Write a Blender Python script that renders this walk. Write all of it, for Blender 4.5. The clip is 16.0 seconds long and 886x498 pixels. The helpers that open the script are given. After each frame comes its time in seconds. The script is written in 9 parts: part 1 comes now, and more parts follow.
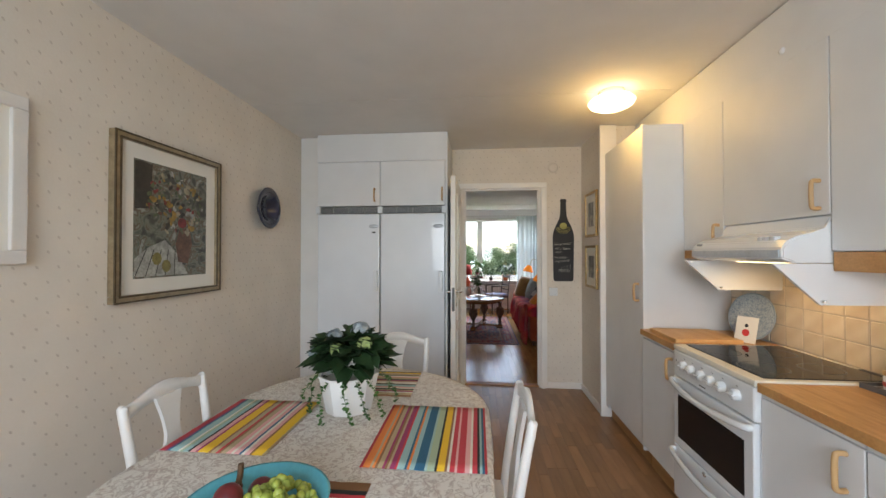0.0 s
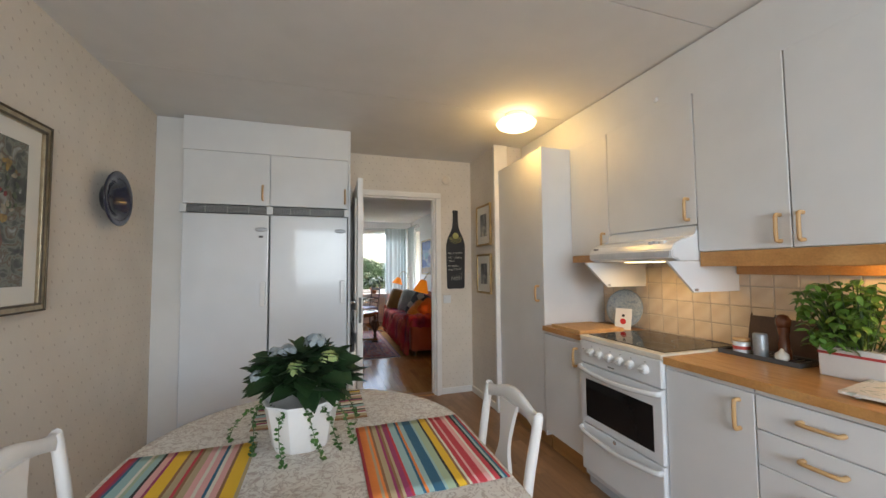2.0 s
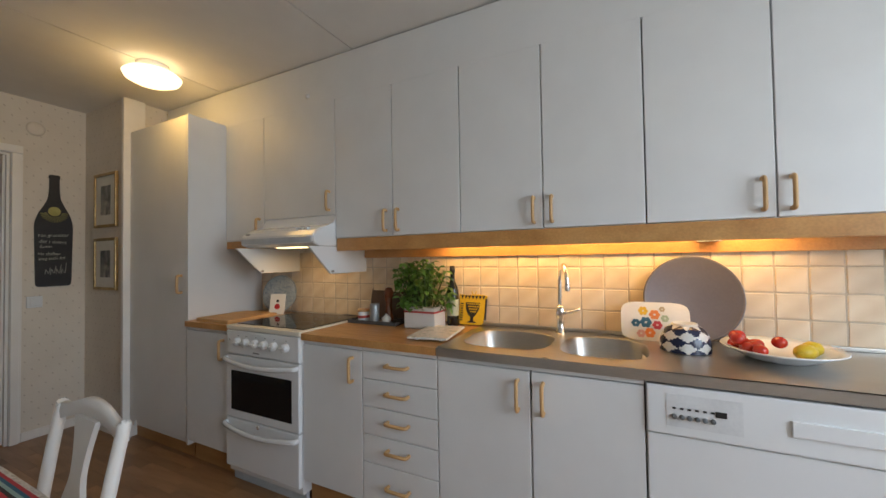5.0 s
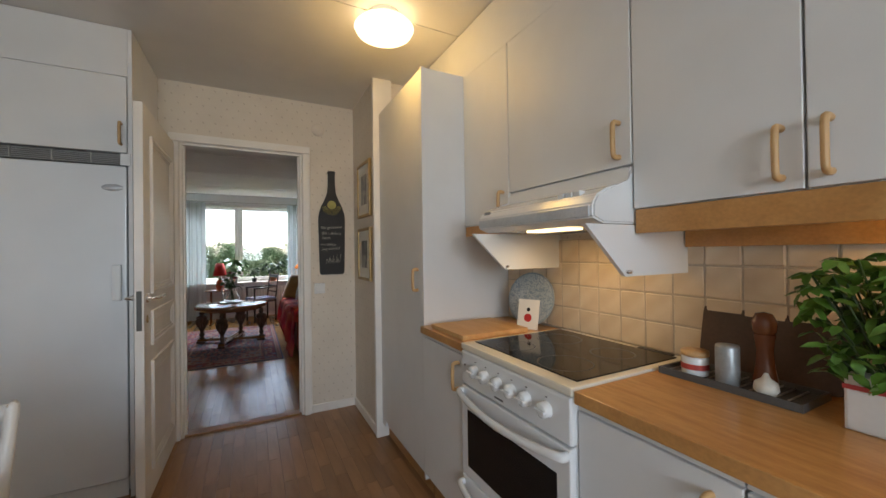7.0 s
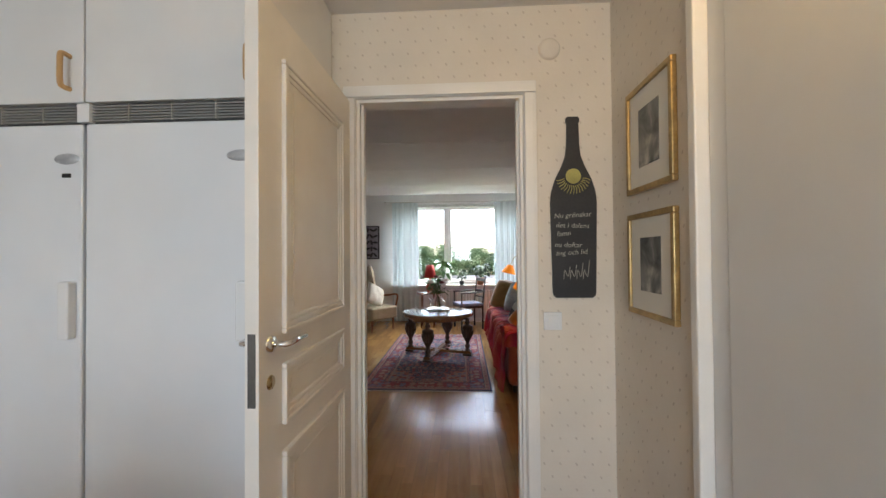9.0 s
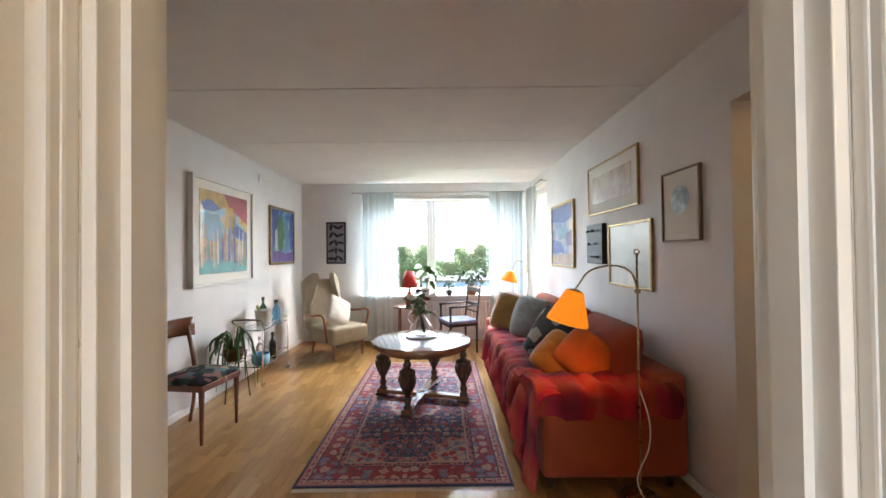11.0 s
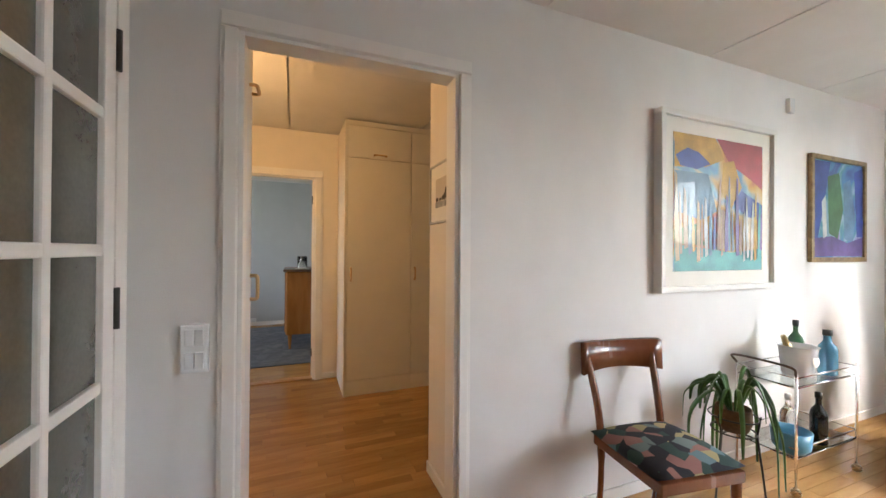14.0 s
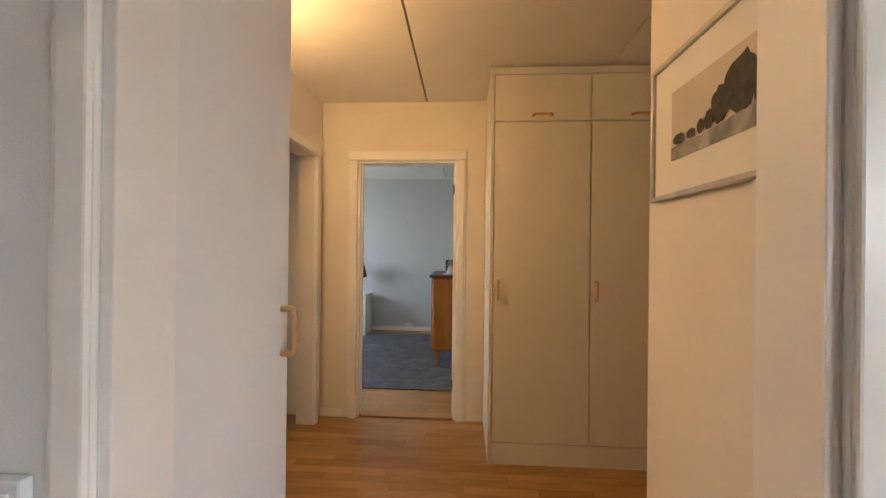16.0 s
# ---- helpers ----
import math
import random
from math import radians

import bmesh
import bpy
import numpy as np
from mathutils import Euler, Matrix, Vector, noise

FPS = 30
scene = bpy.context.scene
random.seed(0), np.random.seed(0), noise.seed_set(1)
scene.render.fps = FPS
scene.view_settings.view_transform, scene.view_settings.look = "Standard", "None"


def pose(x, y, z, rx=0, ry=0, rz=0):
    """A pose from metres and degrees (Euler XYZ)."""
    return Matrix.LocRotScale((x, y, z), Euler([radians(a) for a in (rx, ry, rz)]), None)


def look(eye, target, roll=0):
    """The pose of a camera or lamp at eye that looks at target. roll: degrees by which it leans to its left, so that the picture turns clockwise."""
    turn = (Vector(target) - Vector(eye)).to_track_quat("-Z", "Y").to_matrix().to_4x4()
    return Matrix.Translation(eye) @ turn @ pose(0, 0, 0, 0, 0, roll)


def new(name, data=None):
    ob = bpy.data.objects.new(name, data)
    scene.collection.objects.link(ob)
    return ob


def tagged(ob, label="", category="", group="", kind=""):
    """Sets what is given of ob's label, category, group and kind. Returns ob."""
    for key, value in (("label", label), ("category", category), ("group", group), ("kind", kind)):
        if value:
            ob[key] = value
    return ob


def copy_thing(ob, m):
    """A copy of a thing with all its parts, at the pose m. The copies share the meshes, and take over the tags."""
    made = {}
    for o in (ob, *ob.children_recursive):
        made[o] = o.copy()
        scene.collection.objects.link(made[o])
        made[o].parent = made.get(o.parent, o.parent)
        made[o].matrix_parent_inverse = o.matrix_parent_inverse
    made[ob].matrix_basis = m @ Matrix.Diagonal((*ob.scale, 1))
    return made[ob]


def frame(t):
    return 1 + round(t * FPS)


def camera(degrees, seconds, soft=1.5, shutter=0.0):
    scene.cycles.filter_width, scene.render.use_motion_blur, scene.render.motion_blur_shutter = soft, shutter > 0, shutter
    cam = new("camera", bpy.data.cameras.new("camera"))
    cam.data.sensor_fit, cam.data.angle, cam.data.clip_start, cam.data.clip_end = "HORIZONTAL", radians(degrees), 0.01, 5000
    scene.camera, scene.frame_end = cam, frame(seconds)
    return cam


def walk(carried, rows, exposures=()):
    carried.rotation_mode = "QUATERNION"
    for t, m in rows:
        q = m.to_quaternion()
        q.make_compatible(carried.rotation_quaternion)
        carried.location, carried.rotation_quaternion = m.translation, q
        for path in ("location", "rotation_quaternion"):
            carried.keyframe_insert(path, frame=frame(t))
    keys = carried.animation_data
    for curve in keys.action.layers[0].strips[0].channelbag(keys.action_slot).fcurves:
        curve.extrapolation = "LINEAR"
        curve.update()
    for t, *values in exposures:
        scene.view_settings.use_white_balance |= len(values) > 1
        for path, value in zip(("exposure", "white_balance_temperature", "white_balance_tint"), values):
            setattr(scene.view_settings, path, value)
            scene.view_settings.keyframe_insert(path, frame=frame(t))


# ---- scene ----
cam = camera(100.1, 16.0)
METRES, EYE, TILT, LEAN, TURN = 7.5, 1.405, 0.0, 0.0, 5.3
ROWS = [
    (0.0, 0.0, 0.0, 0.0, -0.0, 0.68, -0.01),
    (0.5, -0.0226, 0.0199, -0.0004, 0.19, 0.82, 0.1),
    (1.0, -0.0369, 0.0338, -0.004, -2.24, 1.69, 0.15),
    (1.5, -0.0493, 0.0331, -0.0076, -11.77, 2.64, 0.19),
    (2.0, -0.0624, 0.0251, -0.0087, -23.11, 2.95, 0.47),
    (2.5, -0.0692, 0.0178, -0.0092, -34.6, 3.07, 0.73),
    (3.0, -0.0685, 0.0147, -0.01, -46.98, 2.86, 0.89),
    (3.5, -0.0653, 0.0131, -0.0107, -57.27, 2.54, 0.93),
    (3.7, -0.064, 0.011, -0.0096, -60.05, 2.2, 0.93),
    (4.75, -0.051, 0.0045, -0.0142, -69.0, 1.4, 0.9),
    (5.8, -0.0045, 0.0271, -0.0182, -62.93, 0.6, 0.87),
    (6.0, 0.01, 0.0371, -0.0188, -59.06, 0.74, 0.87),
    (6.5, 0.0336, 0.067, -0.0183, -46.89, 0.3, 0.9),
    (7.0, 0.0498, 0.1034, -0.0155, -32.54, 0.45, 0.8),
    (7.5, 0.0598, 0.1455, -0.0134, -22.25, 0.52, 0.61),
    (8.0, 0.0699, 0.1901, -0.0118, -13.86, 0.64, 0.64),
    (8.5, 0.0739, 0.2372, -0.0114, -6.0, 0.76, 0.56),
    (9.0, 0.0759, 0.2855, -0.0106, -2.2, 0.8, 0.47),
    (9.2, 0.0768, 0.3048, -0.0101, -2.14, 0.8, 0.5),
    (11.3, 0.0733, 0.4975, -0.0035, -5.7, 0.74, 0.65),
    (11.5, 0.0726, 0.5121, -0.0045, -5.65, 0.74, 0.65),
    (12.0, 0.0708, 0.547, -0.0087, -0.52, 0.71, 0.57),
    (12.5, 0.0625, 0.582, -0.0115, 14.96, 0.79, 0.28),
    (13.0, 0.0447, 0.6147, -0.0122, 31.53, 0.58, 0.04),
    (13.5, 0.0205, 0.645, -0.0107, 46.78, 0.25, -0.2),
    (14.0, -0.0073, 0.669, -0.0114, 62.8, 0.27, -0.39),
    (14.5, -0.04, 0.6881, -0.0104, 74.93, 0.16, -0.55),
    (15.0, -0.0752, 0.7015, -0.0096, 81.67, 0.19, -0.43),
    (15.5, -0.1103, 0.709, -0.009, 86.48, 0.12, -0.54),
    (16.0, -0.1461, 0.7167, -0.008, 87.96, 0.15, -0.64),
]
EXPOSURES = [(0, 3.9), (0.5, 3.85), (2, 3.83), (2.6, 3.7), (3.5, 3.28), (6, 3.08), (7, 3.45), (8, 3.82), (8.5, 3.92), (9, 4.15), (11.3, 5.0), (12.2, 4.92), (13, 4.75), (13.5, 5.1), (14.2, 5.5), (16, 5.55)]
walk(cam, [(t, pose(0, 0, EYE, TILT, LEAN, TURN) @ pose(METRES * x, METRES * y, METRES * z, 90 + pitch, roll, yaw)) for t, x, y, z, yaw, pitch, roll in ROWS], EXPOSURES)

# ---- world and lights ----
world = bpy.data.worlds.new("overcast_sky")
scene.world = world
world.use_nodes = True
wn = world.node_tree
sky = wn.nodes.new("ShaderNodeTexSky")
sky.sky_type, sky.sun_disc = "NISHITA", False
sky.sun_elevation, sky.sun_rotation = radians(38), radians(60)
sky.air_density, sky.dust_density, sky.ozone_density = 1.0, 1.5, 2.0
soften = wn.nodes.new("ShaderNodeHueSaturation")
soften.inputs["Saturation"].default_value = 0.75
wn.links.new(sky.outputs[0], soften.inputs["Color"])
wn.links.new(soften.outputs[0], wn.nodes["Background"].inputs[0])
wn.nodes["Background"].inputs[1].default_value = 0.05


def lamp(name, kind, m, power, colour, **more):
    data = bpy.data.lights.new(name, kind)
    data.energy, data.color = power, colour
    ob = new(name, data)
    ob.matrix_world = m
    return ob


sun = lamp("sun", "SUN", look((0, 0, 0), (-0.68, -0.39, -0.62)), 0.8, (1.0, 0.95, 0.88))
sun.data.angle = radians(35)
WARM, DAY = (1.0, 0.58, 0.13), (0.87, 0.93, 1.0)
kitchen_day = lamp("kitchen_window_daylight", "AREA", look((-0.1, -2.12, 1.58), (0.1, 0.8, 0.1)), 5.5, (0.82, 0.91, 1.0))
kitchen_day.data.shape, kitchen_day.data.size, kitchen_day.data.size_y = "RECTANGLE", 1.9, 1.3
bedroom_day = lamp("bedroom_window_daylight", "AREA", look((-6.3, 1.6, 1.5), (-6.3, 5.0, 1.3)), 0.75, (0.95, 0.97, 1.0))
bedroom_day.data.shape, bedroom_day.data.size, bedroom_day.data.size_y = "RECTANGLE", 1.6, 1.3
# Unseen area lamps outside the window, added to boost the sky's light indoors
living_day = lamp("living_window_daylight", "AREA", look((0.25, 13.0, 4.6), (0.25, 9.6, 1.5)), 82.0, (0.80, 0.91, 1.0))
living_day.data.shape, living_day.data.size, living_day.data.size_y = "RECTANGLE", 5.0, 1.6
# One lamp beyond each window edge, out of view, brightens the side walls
for sx, power in ((-3.9, 22.0), (4.7, 14.0)):
    side_day = lamp("living_window_side_daylight", "AREA", look((sx, 12.8, 2.4), (0.25 + sx * 0.14, 9.6, 1.45)), power, (0.80, 0.91, 1.0))
    side_day.data.shape, side_day.data.size, side_day.data.size_y = "RECTANGLE", 2.4, 2.6
kitchen_bulb = lamp("kitchen_ceiling_bulb", "POINT", pose(0.92, 2.64, 2.33), 0.48, WARM)
kitchen_bulb.data.shadow_soft_size = 0.13
strip_light = lamp("counter_strip_light", "AREA", look((1.50, 0.20, 1.378), (1.66, 0.20, 1.20)), 0.72, (1.0, 0.57, 0.18))
strip_light.data.shape, strip_light.data.size, strip_light.data.size_y = "RECTANGLE", 1.5, 0.05
hood_light = lamp("hood_light", "AREA", look((1.40, 1.87, 1.33), (1.42, 1.87, 0.0)), 0.09, (1.0, 0.62, 0.25))
hood_light.data.shape, hood_light.data.size, hood_light.data.size_y = "RECTANGLE", 0.25, 0.06
hall_bulb = lamp("hall_bulb", "POINT", pose(-3.1, 4.22, 2.05), 0.44, (1.0, 0.57, 0.23))
hall_bulb.data.shadow_soft_size = 0.12
# Unseen lamp added to give the side hall its warm light
side_fill = lamp("side_hall_bulb", "POINT", pose(2.5, 4.6, 2.2), 0.10, (1.0, 0.52, 0.19))
side_fill.data.shadow_soft_size = 0.12

# ---- materials ----


def mat(name, col, rough=0.5, metal=0.0, col2=None, scale=5.0, fine=90.0, var=0.10, bump=0.03, stretch=(1, 1, 1), trans=0.0, emit=0.0, sheen=0.0, coat=0.0, alpha=1.0, per=0.0):
    """A node material: two scales of noise in colour and roughness, fine relief; per: variation from object to object."""
    m = bpy.data.materials.new(name)
    m.use_nodes = True
    n, l = m.node_tree.nodes, m.node_tree.links
    b = n["Principled BSDF"]
    tc, mp = n.new("ShaderNodeTexCoord"), n.new("ShaderNodeMapping")
    mp.inputs["Scale"].default_value = stretch
    l.new(tc.outputs["Object"], mp.inputs["Vector"])
    big, small = n.new("ShaderNodeTexNoise"), n.new("ShaderNodeTexNoise")
    big.inputs["Scale"].default_value, big.inputs["Detail"].default_value = scale, 4
    small.inputs["Scale"].default_value, small.inputs["Detail"].default_value = fine, 3
    for t in (big, small):
        l.new(mp.outputs[0], t.inputs["Vector"])
    c2 = col2 or tuple(v * (1 - 2.2 * var) for v in col)
    mix = n.new("ShaderNodeMix")
    mix.data_type = "RGBA"
    mix.inputs["A"].default_value, mix.inputs["B"].default_value = (*col, 1), (*c2, 1)
    ramp = n.new("ShaderNodeMapRange")
    ramp.inputs["From Min"].default_value, ramp.inputs["From Max"].default_value = 0.35, 0.7
    l.new(big.outputs["Fac"], ramp.inputs["Value"])
    l.new(ramp.outputs[0], mix.inputs["Factor"])
    grain = n.new("ShaderNodeMix")
    grain.data_type, grain.blend_type = "RGBA", "OVERLAY"
    grain.inputs["Factor"].default_value = min(1.0, var * 2)
    l.new(mix.outputs["Result"], grain.inputs["A"])
    l.new(small.outputs["Fac"], grain.inputs["B"])
    out = grain.outputs["Result"]
    if per:
        info, hsv, mr = n.new("ShaderNodeObjectInfo"), n.new("ShaderNodeHueSaturation"), n.new("ShaderNodeMapRange")
        mr.inputs["To Min"].default_value, mr.inputs["To Max"].default_value = 1 - per, 1 + per
        l.new(info.outputs["Random"], mr.inputs["Value"])
        l.new(mr.outputs[0], hsv.inputs["Value"])
        l.new(out, hsv.inputs["Color"])
        out = hsv.outputs[0]
    l.new(out, b.inputs["Base Color"])
    rr = n.new("ShaderNodeMapRange")
    rr.inputs["To Min"].default_value, rr.inputs["To Max"].default_value = max(0.02, rough - 0.05), min(1, rough + 0.05)
    l.new(big.outputs["Fac"], rr.inputs["Value"])
    l.new(rr.outputs[0], b.inputs["Roughness"])
    b.inputs["Metallic"].default_value, b.inputs["Transmission Weight"].default_value = metal, trans
    b.inputs["Sheen Weight"].default_value, b.inputs["Coat Weight"].default_value = sheen, coat
    b.inputs["Alpha"].default_value = alpha
    if bump:
        bp = n.new("ShaderNodeBump")
        bp.inputs["Strength"].default_value, bp.inputs["Distance"].default_value = min(1.0, bump * 4), 0.004
        l.new(small.outputs["Fac"], bp.inputs["Height"])
        l.new(bp.outputs[0], b.inputs["Normal"])
    if emit:
        b.inputs["Emission Color"].default_value, b.inputs["Emission Strength"].default_value = (*col, 1), emit
    return m


def ramp_mat(name, stops, scale=3.0, rough=0.5, kind="noise", axis=0, constant=False, distort=0.6, bump=0.0, detail=3):
    """Colours along a ramp, driven by noise, cells or a coordinate. stops: (position, colour) pairs."""
    m = mat(name, (0.5, 0.5, 0.5), rough, bump=bump)
    n, l = m.node_tree.nodes, m.node_tree.links
    tc = n.new("ShaderNodeTexCoord")
    cr = n.new("ShaderNodeValToRGB")
    cr.color_ramp.interpolation = "CONSTANT" if constant else "LINEAR"
    els = cr.color_ramp.elements
    while len(els) < len(stops):
        els.new(0.5)
    for e, (p, c) in zip(els, stops):
        e.position, e.color = p, (*c, 1)
    if kind == "axis":
        sep, mr = n.new("ShaderNodeSeparateXYZ"), n.new("ShaderNodeMapRange")
        l.new(tc.outputs["Generated"], sep.inputs[0])
        l.new(sep.outputs[axis], mr.inputs["Value"])
        src = mr.outputs[0]
    else:
        t = n.new("ShaderNodeTexVoronoi" if kind == "cells" else "ShaderNodeTexNoise")
        t.inputs["Scale"].default_value = scale
        l.new(tc.outputs["Object"], t.inputs["Vector"])
        if kind == "cells":
            sep = n.new("ShaderNodeSeparateColor")
            l.new(t.outputs["Color"], sep.inputs[0])
            src = sep.outputs[0]
        else:
            t.inputs["Detail"].default_value, t.inputs["Distortion"].default_value = detail, distort
            src = t.outputs["Fac"]
    l.new(src, cr.inputs["Fac"])
    l.new(cr.outputs[0], n["Principled BSDF"].inputs["Base Color"])
    return m


def wallpaper(name, base, dot, pitch=0.075):
    """Cream wallpaper with a staggered print of small sprigs."""
    m = mat(name, base, 0.75, var=0.03, bump=0.04)
    n, l = m.node_tree.nodes, m.node_tree.links
    b = n["Principled BSDF"]
    prev = b.inputs["Base Color"].links[0].from_socket
    tc, sep = n.new("ShaderNodeTexCoord"), n.new("ShaderNodeSeparateXYZ")
    l.new(tc.outputs["Object"], sep.inputs[0])

    def op(kind, a, c=None):
        q = n.new("ShaderNodeMath")
        q.operation = kind
        for i, v in enumerate((a, c)):
            if v is None:
                continue
            if isinstance(v, (int, float)):
                q.inputs[i].default_value = v
            else:
                l.new(v, q.inputs[i])
        return q.outputs[0]
    along = op("ADD", sep.outputs[0], sep.outputs[1])
    row = op("DIVIDE", sep.outputs[2], pitch * 0.8)
    k = op("FLOOR", row)
    shift = op("MULTIPLY", op("MODULO", op("ABSOLUTE", k), 2.0), 0.5)
    u = op("SUBTRACT", op("FRACT", op("ADD", op("DIVIDE", along, pitch), shift)), 0.5)
    v = op("SUBTRACT", op("FRACT", row), 0.5)
    tilt = op("ADD", u, op("MULTIPLY", v, 0.35))
    d = op("ADD", op("MULTIPLY", op("MULTIPLY", tilt, tilt), 1.0), op("MULTIPLY", op("MULTIPLY", v, v), 0.32))
    spot = op("LESS_THAN", d, 0.0042)
    nz = n.new("ShaderNodeTexNoise")
    nz.inputs["Scale"].default_value = 120
    l.new(tc.outputs["Object"], nz.inputs["Vector"])
    fac = op("MULTIPLY", spot, op("MULTIPLY", nz.outputs["Fac"], 1.1))
    mix = n.new("ShaderNodeMix")
    mix.data_type = "RGBA"
    l.new(fac, mix.inputs["Factor"])
    l.new(prev, mix.inputs["A"])
    mix.inputs["B"].default_value = (*dot, 1)
    l.new(mix.outputs["Result"], b.inputs["Base Color"])
    return m


M_PAPER = wallpaper("cream_wallpaper", (0.74, 0.68, 0.60), (0.46, 0.39, 0.33))
M_WALL = mat("living_wall_paint", (0.76, 0.745, 0.735), 0.7, var=0.02, bump=0.05, fine=260)
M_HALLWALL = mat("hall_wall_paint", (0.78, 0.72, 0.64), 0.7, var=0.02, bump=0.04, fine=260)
M_BLUEWALL = mat("blue_grey_wall_paint", (0.50, 0.52, 0.54), 0.75, var=0.02, bump=0.05, fine=260)
M_CEIL = mat("ceiling_paint", (0.78, 0.765, 0.745), 0.85, var=0.02, bump=0.06, fine=320)
M_TRIM = mat("white_trim_paint", (0.84, 0.82, 0.79), 0.38, var=0.03, bump=0.015, fine=140)
M_CAB = mat("white_cabinet_foil", (0.76, 0.77, 0.78), 0.42, var=0.02, bump=0.01, fine=300)
M_APPL = mat("white_enamel", (0.80, 0.82, 0.84), 0.16, var=0.015, bump=0.004, coat=0.3)
M_FRIDGE = mat("fridge_enamel", (0.78, 0.81, 0.85), 0.22, var=0.015, bump=0.012, fine=420, coat=0.4)
M_BEECH = mat("beech_handle", (0.60, 0.38, 0.18), 0.4, col2=(0.50, 0.29, 0.12), stretch=(1, 1, 0.2), var=0.1)
M_WORKTOP = mat("oiled_beech_worktop", (0.58, 0.31, 0.11), 0.32, col2=(0.44, 0.21, 0.065), scale=9, stretch=(6, 0.8, 1), fine=120, var=0.12, bump=0.012)
M_PLINTH = mat("wood_plinth", (0.42, 0.22, 0.08), 0.45, col2=(0.33, 0.16, 0.05), stretch=(1, 0.3, 4), var=0.1)
M_STEEL = mat("brushed_steel", (0.50, 0.49, 0.47), 0.32, 1.0, stretch=(1, 0.15, 1), fine=240, var=0.05, bump=0.006)
M_CHROME = mat("chrome", (0.85, 0.85, 0.86), 0.06, 1.0, var=0.01, bump=0)
M_BLACKGLASS = mat("black_ceramic_glass", (0.012, 0.012, 0.013), 0.07, var=0.02, bump=0)
M_BLACKGLASS.node_tree.nodes["Principled BSDF"].inputs["Specular IOR Level"].default_value = 0.28
M_BLACK = mat("black_plastic", (0.02, 0.02, 0.022), 0.4, var=0.1)
M_DARKGRILL = mat("dark_grille", (0.10, 0.10, 0.10), 0.5, var=0.1)
M_OPAL = mat("opal_glass_lit", (1.0, 0.74, 0.38), 0.3, emit=0.32, bump=0)
M_OAK_FRAME = mat("gilt_frame", (0.48, 0.33, 0.14), 0.35, 0.5, var=0.15, scale=20)
M_GILTDARK = mat("dark_gilt_frame", (0.20, 0.13, 0.06), 0.38, 0.35, col2=(0.35, 0.25, 0.12), scale=25, var=0.15)
M_SILVER = mat("silver_frame", (0.55, 0.53, 0.50), 0.35, 0.7, var=0.08, scale=18)
M_MATBOARD = mat("mat_board", (0.78, 0.76, 0.70), 0.8, var=0.02, bump=0.02, fine=300)
M_GROUT = mat("tile_grout", (0.56, 0.48, 0.38), 0.85, var=0.1)
M_TILE = mat("handmade_wall_tile", (0.72, 0.62, 0.48), 0.35, col2=(0.60, 0.48, 0.34), scale=9, fine=40, var=0.05, bump=0.02, per=0.08)
M_WOODDARK = mat("dark_carved_oak", (0.045, 0.022, 0.012), 0.35, col2=(0.09, 0.045, 0.022), scale=18, var=0.15, stretch=(1, 1, 0.4))
M_TEAK = mat("polished_mahogany", (0.16, 0.05, 0.022), 0.26, col2=(0.20, 0.068, 0.029), scale=5, stretch=(3, 3, 0.5), var=0.08, coat=0.3)
M_OAKTOP = mat("waxed_oak_tabletop", (0.24, 0.11, 0.045), 0.14, col2=(0.17, 0.075, 0.03), scale=5, stretch=(0.4, 5, 1), var=0.12, coat=0.6)
M_WHITEWOOD = mat("white_painted_wood", (0.80, 0.79, 0.77), 0.32, var=0.03, bump=0.012)
M_BRASS = mat("worn_brass", (0.52, 0.40, 0.22), 0.28, 1.0, var=0.12, scale=20)
M_LEAF = mat("green_leaf", (0.035, 0.10, 0.02), 0.38, col2=(0.07, 0.16, 0.035), scale=14, var=0.12, per=0.25)
M_DARKLEAF = mat("dark_green_leaf", (0.009, 0.032, 0.008), 0.6, col2=(0.02, 0.052, 0.013), scale=14, var=0.15)
M_BASIL = mat("fresh_basil_leaf", (0.085, 0.19, 0.025), 0.4, col2=(0.14, 0.27, 0.05), scale=20, var=0.15)
M_TERRA = mat("terracotta", (0.45, 0.17, 0.07), 0.75, var=0.1)
M_GLASS = mat("clear_glass", (0.97, 0.98, 0.98), 0.02, trans=1.0, var=0.0, bump=0)
M_SOIL = mat("soil", (0.03, 0.02, 0.014), 0.95, var=0.2)

# ---- building blocks ----


def box(bm, x0, y0, z0, x1, y1, z1, bevel=0.0, seg=2):
    v = bmesh.ops.create_cube(bm, size=1)["verts"]
    for q in v:
        q.co = Vector(((x0 + x1) / 2 + q.co.x * (x1 - x0), (y0 + y1) / 2 + q.co.y * (y1 - y0), (z0 + z1) / 2 + q.co.z * (z1 - z0)))
    if bevel:
        e = list({k for q in v for k in q.link_edges})
        bmesh.ops.bevel(bm, geom=e, offset=bevel, segments=seg, affect="EDGES", profile=0.6)
    return bm


def boxes(*items, bevel=0.0, seg=2):
    bm = bmesh.new()
    for it in items:
        box(bm, *it, bevel=bevel, seg=seg)
    return bm


